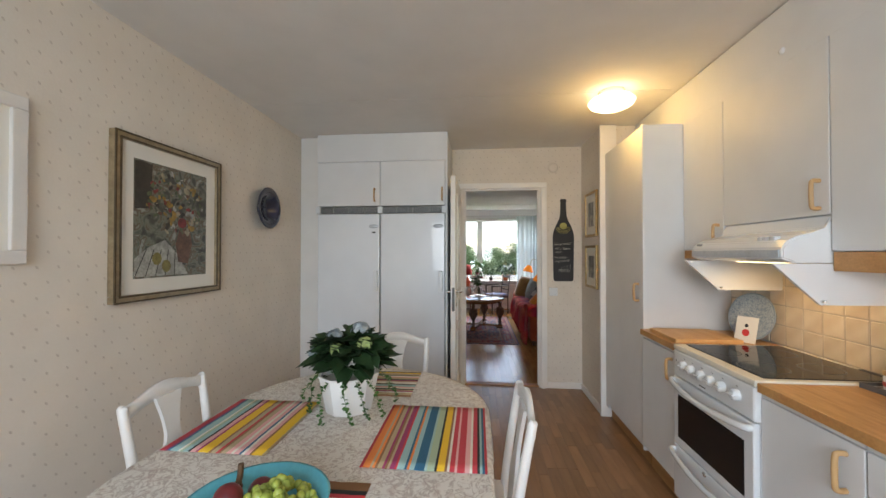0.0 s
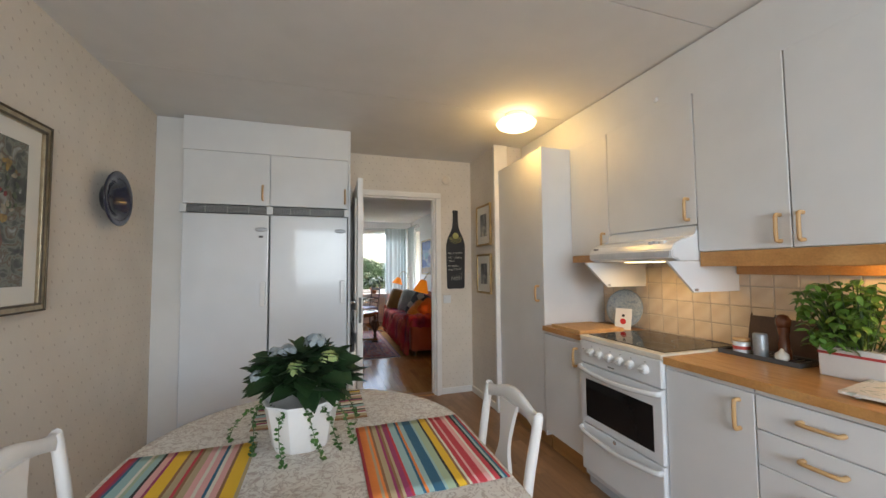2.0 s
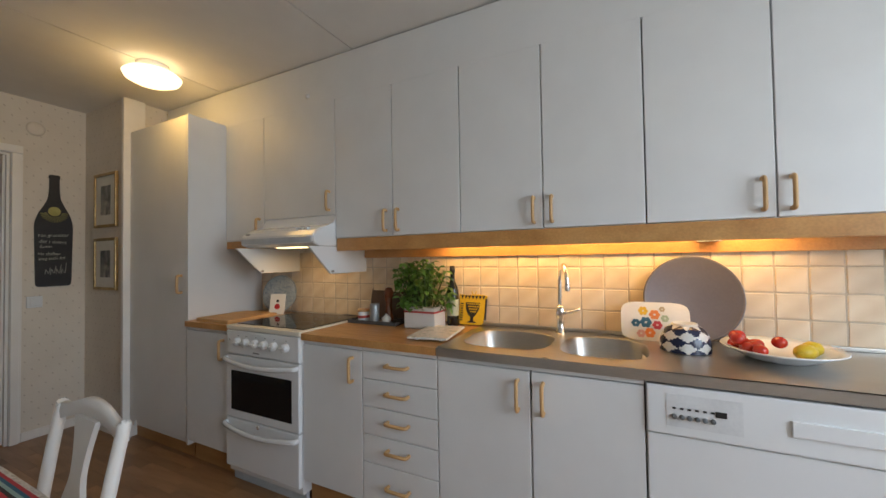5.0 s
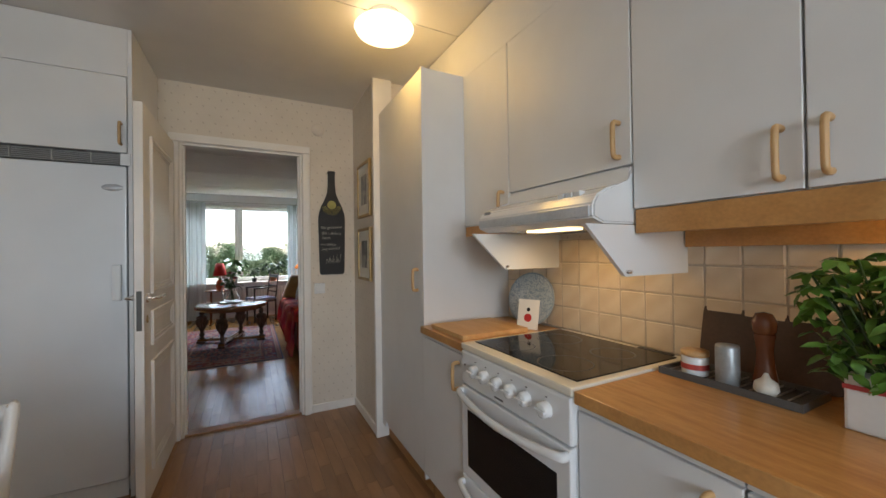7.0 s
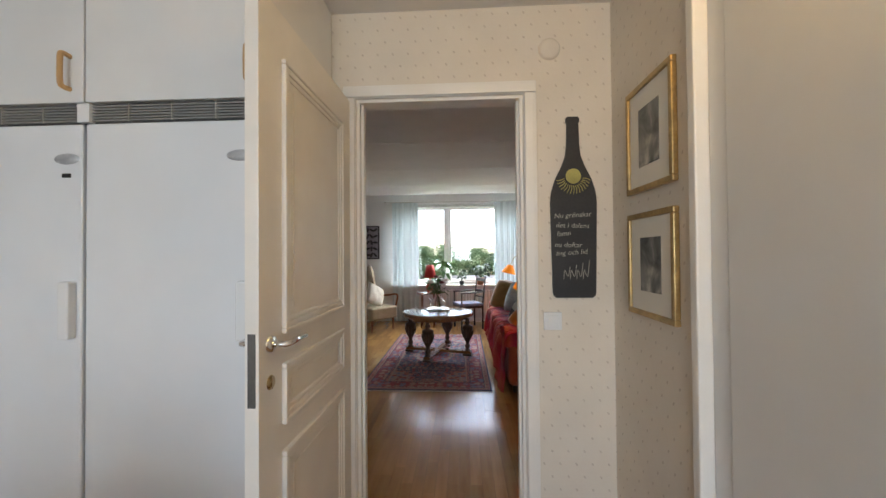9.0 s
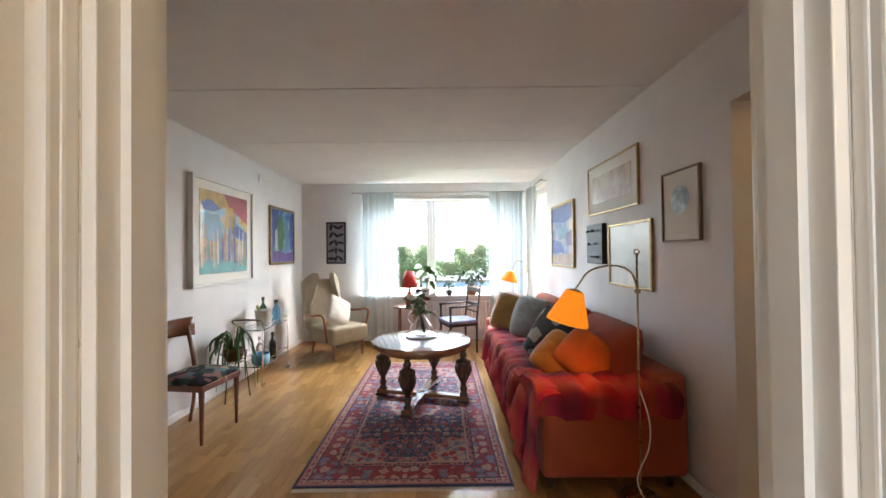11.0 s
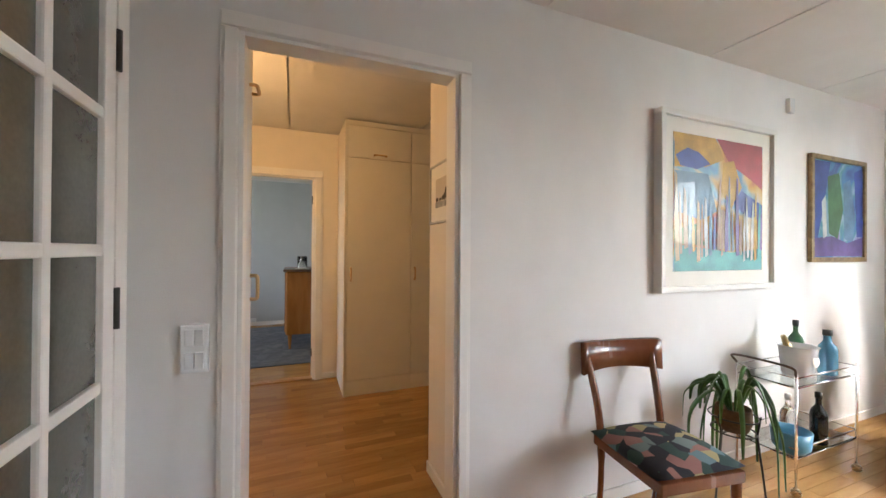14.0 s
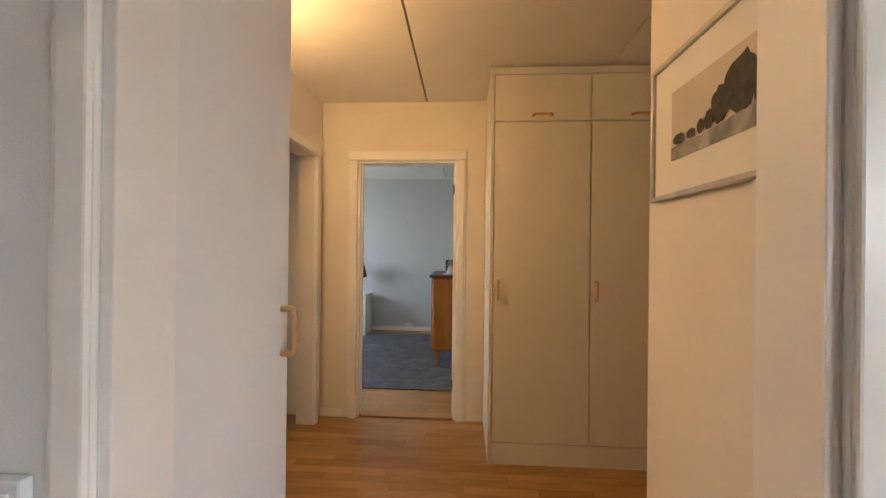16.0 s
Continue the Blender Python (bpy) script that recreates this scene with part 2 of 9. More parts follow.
def lathe(profile, n=24, bm=None, m=None):
    """A body of revolution round z. profile: (radius, height) from one end to the other."""
    bm = bm or bmesh.new()
    rings = []
    for r, z in profile:
        ring = [bm.verts.new((r * math.cos(2 * math.pi * i / n), r * math.sin(2 * math.pi * i / n), z)) for i in range(n)] if r > 1e-5 else [bm.verts.new((0, 0, z))]
        rings.append(ring)
    made = [v for r in rings for v in r]
    for a, b in zip(rings, rings[1:]):
        for i in range(n):
            j = (i + 1) % n
            if len(a) == 1 and len(b) == 1:
                continue
            if len(a) == 1:
                bm.faces.new((a[0], b[i], b[j]))
            elif len(b) == 1:
                bm.faces.new((a[i], a[j], b[0]))
            else:
                bm.faces.new((a[i], a[j], b[j], b[i]))
    if m is not None:
        bmesh.ops.transform(bm, matrix=m, verts=made)
    for f in bm.faces:
        f.smooth = True
    return bm


def tube(points, r, n=8, bm=None, closed=False, flat=1.0):
    """A round bar along points; r: a radius or one for each point."""
    bm = bm or bmesh.new()
    pts = [Vector(p) for p in points]
    rad = r if isinstance(r, (list, tuple)) else [r] * len(pts)
    rings, up = [], None
    for i, p in enumerate(pts):
        a = pts[i - 1] if (i or closed) else p
        b = pts[(i + 1) % len(pts)] if (i < len(pts) - 1 or closed) else p
        d = (b - a).normalized()
        if up is None:
            up = d.orthogonal().normalized() if abs(d.z) > 0.9 else d.cross(Vector((0, 0, 1))).normalized()
        side = (up - d * up.dot(d)).normalized()
        up = side
        other = d.cross(side)
        rings.append([bm.verts.new(p + rad[i] * (math.cos(2 * math.pi * k / n) * side + flat * math.sin(2 * math.pi * k / n) * other)) for k in range(n)])
    pairs = list(zip(rings, rings[1:])) + ([(rings[-1], rings[0])] if closed else [])
    for a, b in pairs:
        for k in range(n):
            bm.faces.new((a[k], a[(k + 1) % n], b[(k + 1) % n], b[k])).smooth = True
    if not closed:
        bm.faces.new(rings[0][::-1]), bm.faces.new(rings[-1])
    return bm


def spline(points, n=8):
    """A smooth run of points through the given ones (Catmull-Rom)."""
    p = [Vector(q) for q in points]
    p = [2 * p[0] - p[1]] + p + [2 * p[-1] - p[-2]]
    out = []
    for a, b, c, d in zip(p, p[1:], p[2:], p[3:]):
        for i in range(n):
            t = i / n
            out.append(0.5 * (2 * b + (c - a) * t + (2 * a - 5 * b + 4 * c - d) * t * t + (3 * b - a - 3 * c + d) * t ** 3))
    return out + [p[-2]]


def plate(outline, z0, z1, bm=None, m=None):
    """A flat outline in x and y with a thickness."""
    bm = bm or bmesh.new()
    lo = [bm.verts.new((x, y, z0)) for x, y in outline]
    hi = [bm.verts.new((x, y, z1)) for x, y in outline]
    bm.faces.new(lo[::-1]), bm.faces.new(hi)
    k = len(lo)
    for i in range(k):
        bm.faces.new((lo[i], lo[(i + 1) % k], hi[(i + 1) % k], hi[i]))
    if m is not None:
        bmesh.ops.transform(bm, matrix=m, verts=lo + hi)
    return bm


def mesh_of(name, bm, material):
    bmesh.ops.recalc_face_normals(bm, faces=bm.faces)
    me = bpy.data.meshes.new(name)
    bm.to_mesh(me)
    bm.free()
    for q in material if isinstance(material, (list, tuple)) else (material,):
        me.materials.append(q)
    return me


def part(name, bm, material, parent=None, label="", m=None):
    """One mesh object, under a thing or a part."""
    ob = new(name, mesh_of(name, bm, material))
    ob.parent = parent
    if m is not None:
        ob.matrix_basis = m
    if label:
        ob["label"] = label
    return ob


def thing(name, m, label, category, group="", kind=""):
    ob = new(name)
    ob.matrix_basis = m
    ob.empty_display_size = 0.1
    return tagged(ob, label, category, group, kind)


def single(name, bm, material, m, label, category, group="", kind=""):
    return tagged(part(name, bm, material, None, "", m), label, category, group, kind)


def structure(name, bm, material, label, category):
    return tagged(part(name, bm, material), label, category, "", "structure")


def wall_run(name, axis, c0, c1, a0, a1, z1, holes, material, label):
    """A wall with thickness c0..c1 across, a0..a1 along, with rectangular holes (from, to, bottom, top)."""
    bm = bmesh.new()

    def piece(p, q, lo, hi):
        if q - p > 1e-4 and hi - lo > 1e-4:
            box(bm, *((c0, p, lo, c1, q, hi) if axis == "y" else (p, c0, lo, q, c1, hi)))
    at = a0
    for p, q, lo, hi in sorted(holes):
        piece(at, p, 0, z1)
        piece(p, q, 0, lo)
        piece(p, q, hi, z1)
        at = q
    piece(at, a1, 0, z1)
    return structure(name, bm, material, label, "wall")


H = 2.52
KX0, KX1, KY0, KY1 = -1.70, 1.66, -2.20, 3.98      # kitchen
LX0, LX1, LY0, LY1 = -2.02, 1.68, 4.08, 9.57       # living room
# ground slabs under the three floors
structure("floor_kitchen", boxes((KX0 - 0.2, KY0 - 0.2, -0.25, 2.9, 4.02, -0.012)), mat("kitchen_floor_base", (0.16, 0.085, 0.04), 0.5), "brown wood-strip kitchen floor", "floor")
structure("floor_living", boxes((LX0, 4.02, -0.25, 4.2, LY1 + 0.3, -0.012)), mat("living_floor_base", (0.30, 0.16, 0.06), 0.5), "varnished oak strip parquet floor", "floor")
structure("floor_hall", boxes((-9.2, 1.2, -0.25, LX0, LY1 + 0.3, -0.012)), mat("hall_floor_base", (0.26, 0.13, 0.045), 0.5), "varnished oak strip hall floor", "floor")


def ceiling(name, x0, x1, y0, y1, seams, gap=0.012):
    bm, at = bmesh.new(), y0
    for s in [*seams, y1]:
        box(bm, x0, at + gap / 2, H, x1, s - gap / 2, H + 0.055)
        at = s
    box(bm, x0, y0, H + 0.045, x1, y1, H + 0.2)
    return structure(name, bm, M_CEIL, "white painted concrete ceiling with panel joints", "ceiling")


ceiling("ceiling_kitchen", KX0 - 0.2, 2.9, KY0 - 0.2, 4.02, (0.2, 1.43, 2.64), 0.006)
ceiling("ceiling_living", LX0, 4.2, 4.02, LY1 + 0.3, (4.92, 6.13, 7.34, 8.56))
ceiling("ceiling_hall", -9.2, LX0, 1.2, LY1 + 0.3, (4.945, 6.16))

# kitchen shell
wall_run("wall_kitchen_west", "y", KX0 - 0.15, KX0, KY0 - 0.15, KY1 + 0.45, H, [], M_PAPER, "cream wallpapered kitchen wall with tiny sprigs")
wall_run("wall_kitchen_south", "x", KY0 - 0.15, KY0, KX0, KX1, H, [(-1.15, 0.95, 0.9, 2.2)], M_PAPER, "cream wallpapered wall with a window opening")
wall_run("wall_kitchen_east", "y", KX1, KX1 + 0.2, KY0 - 0.15, 3.36, H, [], M_PAPER, "kitchen wall behind the cabinets")
wall_run("wall_kitchen_north", "x", KY1, LY0, KX0, KX1 + 0.2, H, [(-0.15, 0.662, 0, 2.09)], M_PAPER, "cream wallpapered wall with a doorway")
structure("wall_pier", boxes((1.08, 3.36, 0, KX1 + 0.2, KY1, H)), M_PAPER, "wallpapered pier wall beside the tall cabinet", "wall")
structure("wall_corner_trim", boxes((1.06, 3.325, 0, 1.20, 3.36, H), bevel=0.006), M_TRIM, "white painted corner trim strip", "trim")
# living room shell
wall_run("wall_living_west", "y", LX0 - 0.10, LX0, 4.0, LY1 + 0.3, H, [(4.805, 5.665, 0, 2.105)], M_WALL, "pale grey-white living room wall with a doorway")
structure("wall_living_south", boxes((LX0, LY0 + 0.001, 0, -0.55, 4.43, H)), M_WALL, "pale living room wall beside the kitchen", "wall")
wall_run("wall_living_north", "x", LY1, LY1 + 0.3, LX0, LX1 + 0.25, H, [(-1.0, 1.55, 0.72, 2.32)], M_WALL, "pale window wall of the living room")
wall_run("wall_living_east", "y", LX1, LX1 + 0.23, 5.43, LY1, H, [(8.68, 9.45, 0.72, 2.36)], M_WALL, "pale living room wall hung with pictures")
structure("wall_living_east_head", boxes((LX1, 4.08, 2.125, LX1 + 0.23, 5.43, H)), M_WALL, "wall above a wide opening", "wall")
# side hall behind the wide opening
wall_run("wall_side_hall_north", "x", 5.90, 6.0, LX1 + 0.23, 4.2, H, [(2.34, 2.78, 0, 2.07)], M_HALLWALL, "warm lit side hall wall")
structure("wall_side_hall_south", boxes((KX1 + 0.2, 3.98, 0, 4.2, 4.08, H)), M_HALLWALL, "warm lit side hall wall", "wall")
# Unseen slab that stops outside light leaking in round the side hall door
structure("wall_side_closet", boxes((2.2, 6.001, 0, 2.9, 6.05, H)), M_HALLWALL, "unseen backing added behind the side hall door to block daylight", "wall")
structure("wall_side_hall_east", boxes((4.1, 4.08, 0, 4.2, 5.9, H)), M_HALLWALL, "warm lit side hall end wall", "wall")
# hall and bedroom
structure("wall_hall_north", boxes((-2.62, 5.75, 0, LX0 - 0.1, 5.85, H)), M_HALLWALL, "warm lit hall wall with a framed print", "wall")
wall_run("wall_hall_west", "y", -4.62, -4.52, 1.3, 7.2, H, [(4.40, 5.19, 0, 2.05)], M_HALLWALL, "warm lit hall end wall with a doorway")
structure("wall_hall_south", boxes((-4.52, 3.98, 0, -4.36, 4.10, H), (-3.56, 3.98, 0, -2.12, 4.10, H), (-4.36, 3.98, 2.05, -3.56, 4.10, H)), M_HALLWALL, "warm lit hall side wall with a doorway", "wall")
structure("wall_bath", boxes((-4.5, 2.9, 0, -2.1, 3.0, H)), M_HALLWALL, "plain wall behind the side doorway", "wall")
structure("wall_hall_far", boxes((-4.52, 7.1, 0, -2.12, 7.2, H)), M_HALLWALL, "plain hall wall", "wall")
structure("wall_bedroom_west", boxes((-7.85, 1.3, 0, -7.72, 7.2, H)), M_BLUEWALL, "blue-grey bedroom wall", "wall")
structure("wall_bedroom_north", boxes((-7.72, 5.72, 0, -4.62, 5.85, H)), M_BLUEWALL, "blue-grey bedroom side wall", "wall")
wall_run("wall_bedroom_south", "x", 1.3, 1.42, -7.72, -4.62, H, [(-7.1, -5.5, 0.85, 2.2)], M_BLUEWALL, "blue-grey bedroom window wall")


def casing(name, axis, face, out, a0, a1, top, w=0.075, d=0.018, label="white painted door casing"):
    """Door casing on a wall face: two uprights and a head, with a stepped moulding. out: +1 or -1."""
    t = thing(name, pose(0, 0, 0), label, "door casing", "", "structure")

    def bar(nm, p, q, lo, hi):
        bm = bmesh.new()
        for k, (ins, dep) in enumerate(((0, d), (w * 0.22, d * 1.7))):
            if nm == "head":
                lo2, hi2, p2, q2 = lo + 0.003 * k, hi - ins, p + 0.003 * k, q - 0.003 * k
            else:
                lo2, hi2, p2, q2 = lo, hi, p + (ins if p < a0 else 0.003 * k), q - (ins if p >= a0 else 0.003 * k)
            f0, f1 = sorted((face + out * 0.004 * k, face + out * dep))
            box(bm, *((f0, p2, lo2, f1, q2, hi2) if axis == "y" else (p2, f0, lo2, q2, f1, hi2)), bevel=0.004)
        part(nm, bm, M_TRIM, t)
    bar("upright", a0 - w, a0 - 0.001, 0, top)
    bar("upright", a1 + 0.001, a1 + w, 0, top)
    bar("head", a0 - w, a1 + w, top, top + w)
    return t


def jambs(name, axis, c0, c1, a0, a1, top, stops=True):
    t = thing(name, pose(0, 0, 0), "white painted door lining", "door lining", "", "structure")
    e = 0.016
    for nm, p, q, lo, hi in (("side", a0, a0 + e, 0, top), ("side", a1 - e, a1, 0, top), ("head", a0 + e, a1 - e, top - e, top)):
        part(nm, boxes((c0, p, lo, c1, q, hi) if axis == "y" else (p, c0, lo, q, c1, hi), bevel=0.002), M_TRIM, t)
    mid = (c0 + c1) / 2
    for nm, p, q, lo, hi in () if not stops else (("stop", a0 + e, a0 + e + 0.012, 0, top - e), ("stop", a1 - e - 0.012, a1 - e, 0, top - e)):
        part(nm, boxes((mid - 0.02, p, lo, mid + 0.02, q, hi) if axis == "y" else (p, mid - 0.02, lo, q, mid + 0.02, hi)), M_TRIM, t)
    return t


casing("door_1_casing", "x", KY1, -1, -0.15, 0.662, 2.09, w=0.062)
casing("door_1_casing_living", "x", LY0, 1, -0.15, 0.662, 2.09, w=0.062)
jambs("door_1_lining", "x", KY1, LY0, -0.15, 0.662, 2.09)
casing("door_2_casing", "y", LX0, 1, 4.805, 5.665, 2.105, w=0.06, d=0.010)
jambs("door_2_lining", "y", LX0 - 0.10, LX0, 4.805, 5.665, 2.105, False)
casing("door_3_casing", "y", -4.52, 1, 4.40, 5.19, 2.05)
jambs("door_3_lining", "y", -4.62, -4.52, 4.40, 5.19, 2.05)
casing("door_4_casing", "x", 5.90, -1, 2.34, 2.78, 2.07)
casing("door_5_casing", "x", 4.10, 1, -4.36, -3.56, 2.05)


def baseboard(x0, y0, x1, y1, h=0.065):
    structure("baseboard", boxes((x0, y0, 0, x1, y1, h), bevel=0.004), M_TRIM, "white painted baseboard", "baseboard")


baseboard(KX0, KY0, KX0 + 0.013, 3.31)
baseboard(0.726, KY1 - 0.013, 1.08, KY1)
baseboard(1.067, 3.37, 1.08, KY1 - 0.013)
baseboard(LX0, 4.44, LX0 + 0.013, 4.764)
baseboard(LX0, 5.737, LX0 + 0.013, LY1 - 0.013)
baseboard(LX0, LY1 - 0.013, LX1, LY1)
baseboard(LX1 - 0.013, 5.43, LX1, LY1 - 0.013)
baseboard(-2.62, 5.737, LX0 - 0.1, 5.75)
baseboard(-4.52, 4.113, -4.507, 4.32)
baseboard(-4.52, 5.268, -4.507, 5.42)
baseboard(-7.72, 1.42, -7.707, 5.72)

# ---- kitchen: built-in units ----
FX = 1.09                                          # plane of the base fronts


def handle_mesh(length=0.125, out=0.032, r=0.0075):
    """A bowed wooden bar along z that stands out along -x."""
    h = length / 2
    bm = tube(spline([(0, 0, h - r), (-out * 0.75, 0, h - r), (-out, 0, h * 0.62), (-out, 0, -h * 0.62), (-out * 0.75, 0, -h + r), (0, 0, -h + r)], 6), r, 8, flat=1.15)
    return mesh_of("handle", bm, M_BEECH)


HANDLE = handle_mesh()


def handle(parent, m):
    ob = new("handle", HANDLE)
    ob.parent = parent
    ob.matrix_basis = m
    ob["label"] = "bowed beech wood handle"
    return ob


def front(name, parent, y0, y1, z0, z1, x=FX, t=0.018, material=M_CAB):
    g = 0.0018
    return part(name, boxes((x, y0 + g, z0 + g, x + t, y1 - g, z1 - g), bevel=0.0035, seg=3), material, parent)


def base_unit(name, y0, y1, doors, label, high=0.868):
    u = thing(name, pose(0, 0, 0), label, "cabinet", "kitchen base cabinets")
    part("body", boxes((FX + 0.019, y0 + 0.001, 0.13, 1.655, y1 - 0.001, high)), M_CAB, u)
    part("plinth", boxes((FX + 0.055, y0, 0, FX + 0.07, y1, 0.13)), M_PLINTH, u, "brown wood plinth board")
    part("top_rail", boxes((FX + 0.003, y0 + 0.0015, 0.853, FX + 0.0185, y1 - 0.0015, 0.8695)), M_CAB, u)
    for a, b, lo, hi, kind, pos in doors:
        d = front("drawer_front" if kind == "drawer" else "door", u, a, b, lo, hi)
        if kind == "drawer":
            handle(d, pose(FX, (a + b) / 2, pos, 90))
        else:
            handle(d, pose(FX, pos, hi - 0.095))
    return u


base_unit("base_cabinet", 2.152, 2.583, [(2.152, 2.583, 0.14, 0.85, "door", 2.205)], "white base cabinet between the stove and tall cupboard")
base_unit("base_cabinet", 1.160, 1.548, [(1.160, 1.548, 0.14, 0.85, "door", 1.215)], "white single-door base cabinet beside the stove")
zs = (0.85, 0.722, 0.592, 0.462, 0.332, 0.14)
base_unit("drawer_cabinet", 0.755, 1.158, [(0.755, 1.158, b, a, "drawer", (a + b) / 2 + 0.012) for a, b in zip(zs, zs[1:])], "white five-drawer cabinet with beech handles")
base_unit("sink_cabinet", -0.030, 0.753, [(0.356, 0.753, 0.14, 0.85, "door", 0.402), (-0.030, 0.352, 0.14, 0.85, "door", 0.306)], "white two-door cabinet under the sink", 0.735)
base_unit("base_cabinet", -1.295, -0.632, [(-1.295, -0.632, 0.14, 0.85, "door", -0.70)], "white base cabinet beyond the dishwasher")

# dishwasher
dw = thing("dishwasher", pose(0, 0, 0), "white built-in dishwasher with a button panel", "dishwasher")
part("body", boxes((FX + 0.02, -0.629, 0.10, 1.65, -0.033, 0.866)), M_APPL, dw)
part("door", boxes((FX - 0.004, -0.627, 0.12, FX + 0.018, -0.035, 0.70), bevel=0.004), M_APPL, dw)
panel = part("control_panel", boxes((FX - 0.012, -0.627, 0.705, FX + 0.018, -0.035, 0.862), bevel=0.006), M_APPL, dw)
part("inset_panel", boxes((FX - 0.014, -0.29, 0.735, FX - 0.0125, -0.09, 0.838)), mat("panel_white", (0.76, 0.78, 0.80), 0.3), panel)
for i in range(6):
    part("button", lathe([(0, 0), (0.0075, 0), (0.0075, 0.006), (0.006, 0.008), (0, 0.008)], 14), mat("button_grey", (0.16, 0.17, 0.18), 0.4) if i == 0 else bpy.data.materials["button_grey"], panel, "", pose(FX - 0.014, -0.112 - 0.0205 * i, 0.768, 0, -90, 0))
    part("icon", boxes((FX - 0.0155, -0.117 - 0.0205 * i, 0.791, FX - 0.0142, -0.107 - 0.0205 * i, 0.797)), M_BLACK, panel)
part("display", boxes((FX - 0.016, -0.250, 0.782, FX - 0.0142, -0.221, 0.800)), M_BLACK, panel, "small black display")
part("grip", boxes((FX - 0.020, -0.60, 0.76, FX - 0.012, -0.40, 0.805), bevel=0.003), M_APPL, panel)
part("plinth", boxes((FX + 0.055, -0.63, 0, FX + 0.07, -0.032, 0.115)), M_PLINTH, dw)

# worktops
single("wood_worktop", boxes((FX - 0.014, 0.752, 0.870, 1.637, 1.547, 0.905), bevel=0.003), M_WORKTOP, pose(0, 0, 0), "oiled beech butcher-block worktop", "worktop")
single("wood_worktop", boxes((FX - 0.014, 2.152, 0.870, 1.637, 2.584, 0.905), bevel=0.003), M_WORKTOP, pose(0, 0, 0), "short beech worktop beside the tall cupboard", "worktop")


def super_loop(cx, cy, rx, ry, z, n=40, p=3.2):
    out = []
    for i in range(n):
        a = 2 * math.pi * i / n
        c, s = math.cos(a), math.sin(a)
        out.append(Vector((cx + rx * math.copysign(abs(c) ** (2 / p), c), cy + ry * math.copysign(abs(s) ** (2 / p), s), z)))
    return out


def rect_loop(x0, y0, x1, y1, loop, z):
    cx, cy = (x0 + x1) / 2, (y0 + y1) / 2
    out = []
    for q in loop:
        dx, dy = q.x - cx, q.y - cy
        k = min((x1 - x0) / 2 / max(abs(dx), 1e-6), (y1 - y0) / 2 / max(abs(dy), 1e-6))
        out.append(Vector((cx + dx * k, cy + dy * k, z)))
    return out


def bridge(bm, loops, smooth=True, cap=True):
    rings = [[bm.verts.new(q) for q in lp] for lp in loops]
    n = len(rings[0])
    for a, b in zip(rings, rings[1:]):
        for i in range(n):
            bm.faces.new((a[i], a[(i + 1) % n], b[(i + 1) % n], b[i])).smooth = smooth
    if cap:
        bm.faces.new(rings[-1])
    return bm


sink = thing("steel_sink_worktop", pose(0, 0, 0), "brushed steel worktop with two sink bowls", "sink")
sx0, sx1, zt = FX - 0.016, 1.637, 0.908
top = bmesh.new()
cells = ((0.315, 0.70, 0.295, 0.7515), (-0.055, 0.275, -0.08, 0.295))
for a, b, c, d in cells:
    lp = super_loop(1.345, (a + b) / 2, 0.185, (b - a) / 2, zt)
    bridge(top, [rect_loop(sx0, c, sx1, d, lp, zt), lp], False, False)
box(top, sx0, -1.295, zt - 0.004, sx1, -0.08, zt)
box(top, sx0, -1.295, 0.871, sx0 + 0.004, 0.7515, zt - 0.0005)
box(top, sx0 + 0.004, 0.7475, 0.871, sx1, 0.7515, zt - 0.0005)
part("steel_top", top, M_STEEL, sink)
for a, b, c, d in cells:
    cy, ry = (a + b) / 2, (b - a) / 2
    part("bowl", bridge(bmesh.new(), [super_loop(1.345, cy, 0.192, ry + 0.007, zt + 0.001), super_loop(1.345, cy, 0.188, ry + 0.003, zt + 0.003), super_loop(1.345, cy, 0.183, ry - 0.002, zt - 0.004), super_loop(1.345, cy, 0.176, ry - 0.010, zt - 0.12), super_loop(1.345, cy, 0.16, ry - 0.025, zt - 0.15), super_loop(1.345, cy, 0.03, 0.03, zt - 0.156)]), M_STEEL, sink)
    part("drain", lathe([(0, 0.002), (0.02, 0.002), (0.034, 0.004), (0.038, 0.0)], 20), M_CHROME, sink, "", pose(1.345, cy, zt - 0.156))
part("upstand", boxes((1.622, -1.295, zt, 1.637, 0.7515, 0.925), bevel=0.004), M_STEEL, sink)
tap = thing("kitchen_tap", pose(1.575, 0.315, zt), "tall chrome swan-neck mixer tap", "tap")
part("body", lathe([(0, 0), (0.027, 0), (0.027, 0.006), (0.019, 0.012), (0.018, 0.08), (0.023, 0.085), (0.023, 0.12), (0.017, 0.13), (0.011, 0.14), (0, 0.14)], 20), M_CHROME, tap)
part("spout", tube(spline([(0, 0, 0.13), (0, 0, 0.24), (-0.02, -0.008, 0.30), (-0.075, -0.03, 0.335), (-0.13, -0.05, 0.30), (-0.143, -0.055, 0.25), (-0.143, -0.055, 0.22)], 8), [0.0105] * 41 + [0.0125] * 8, 12), M_CHROME, tap)
part("lever", tube([(0, 0, 0.10), (-0.01, -0.05, 0.105), (-0.02, -0.095, 0.125)], [0.011, 0.008, 0.006], 10), M_CHROME, tap)

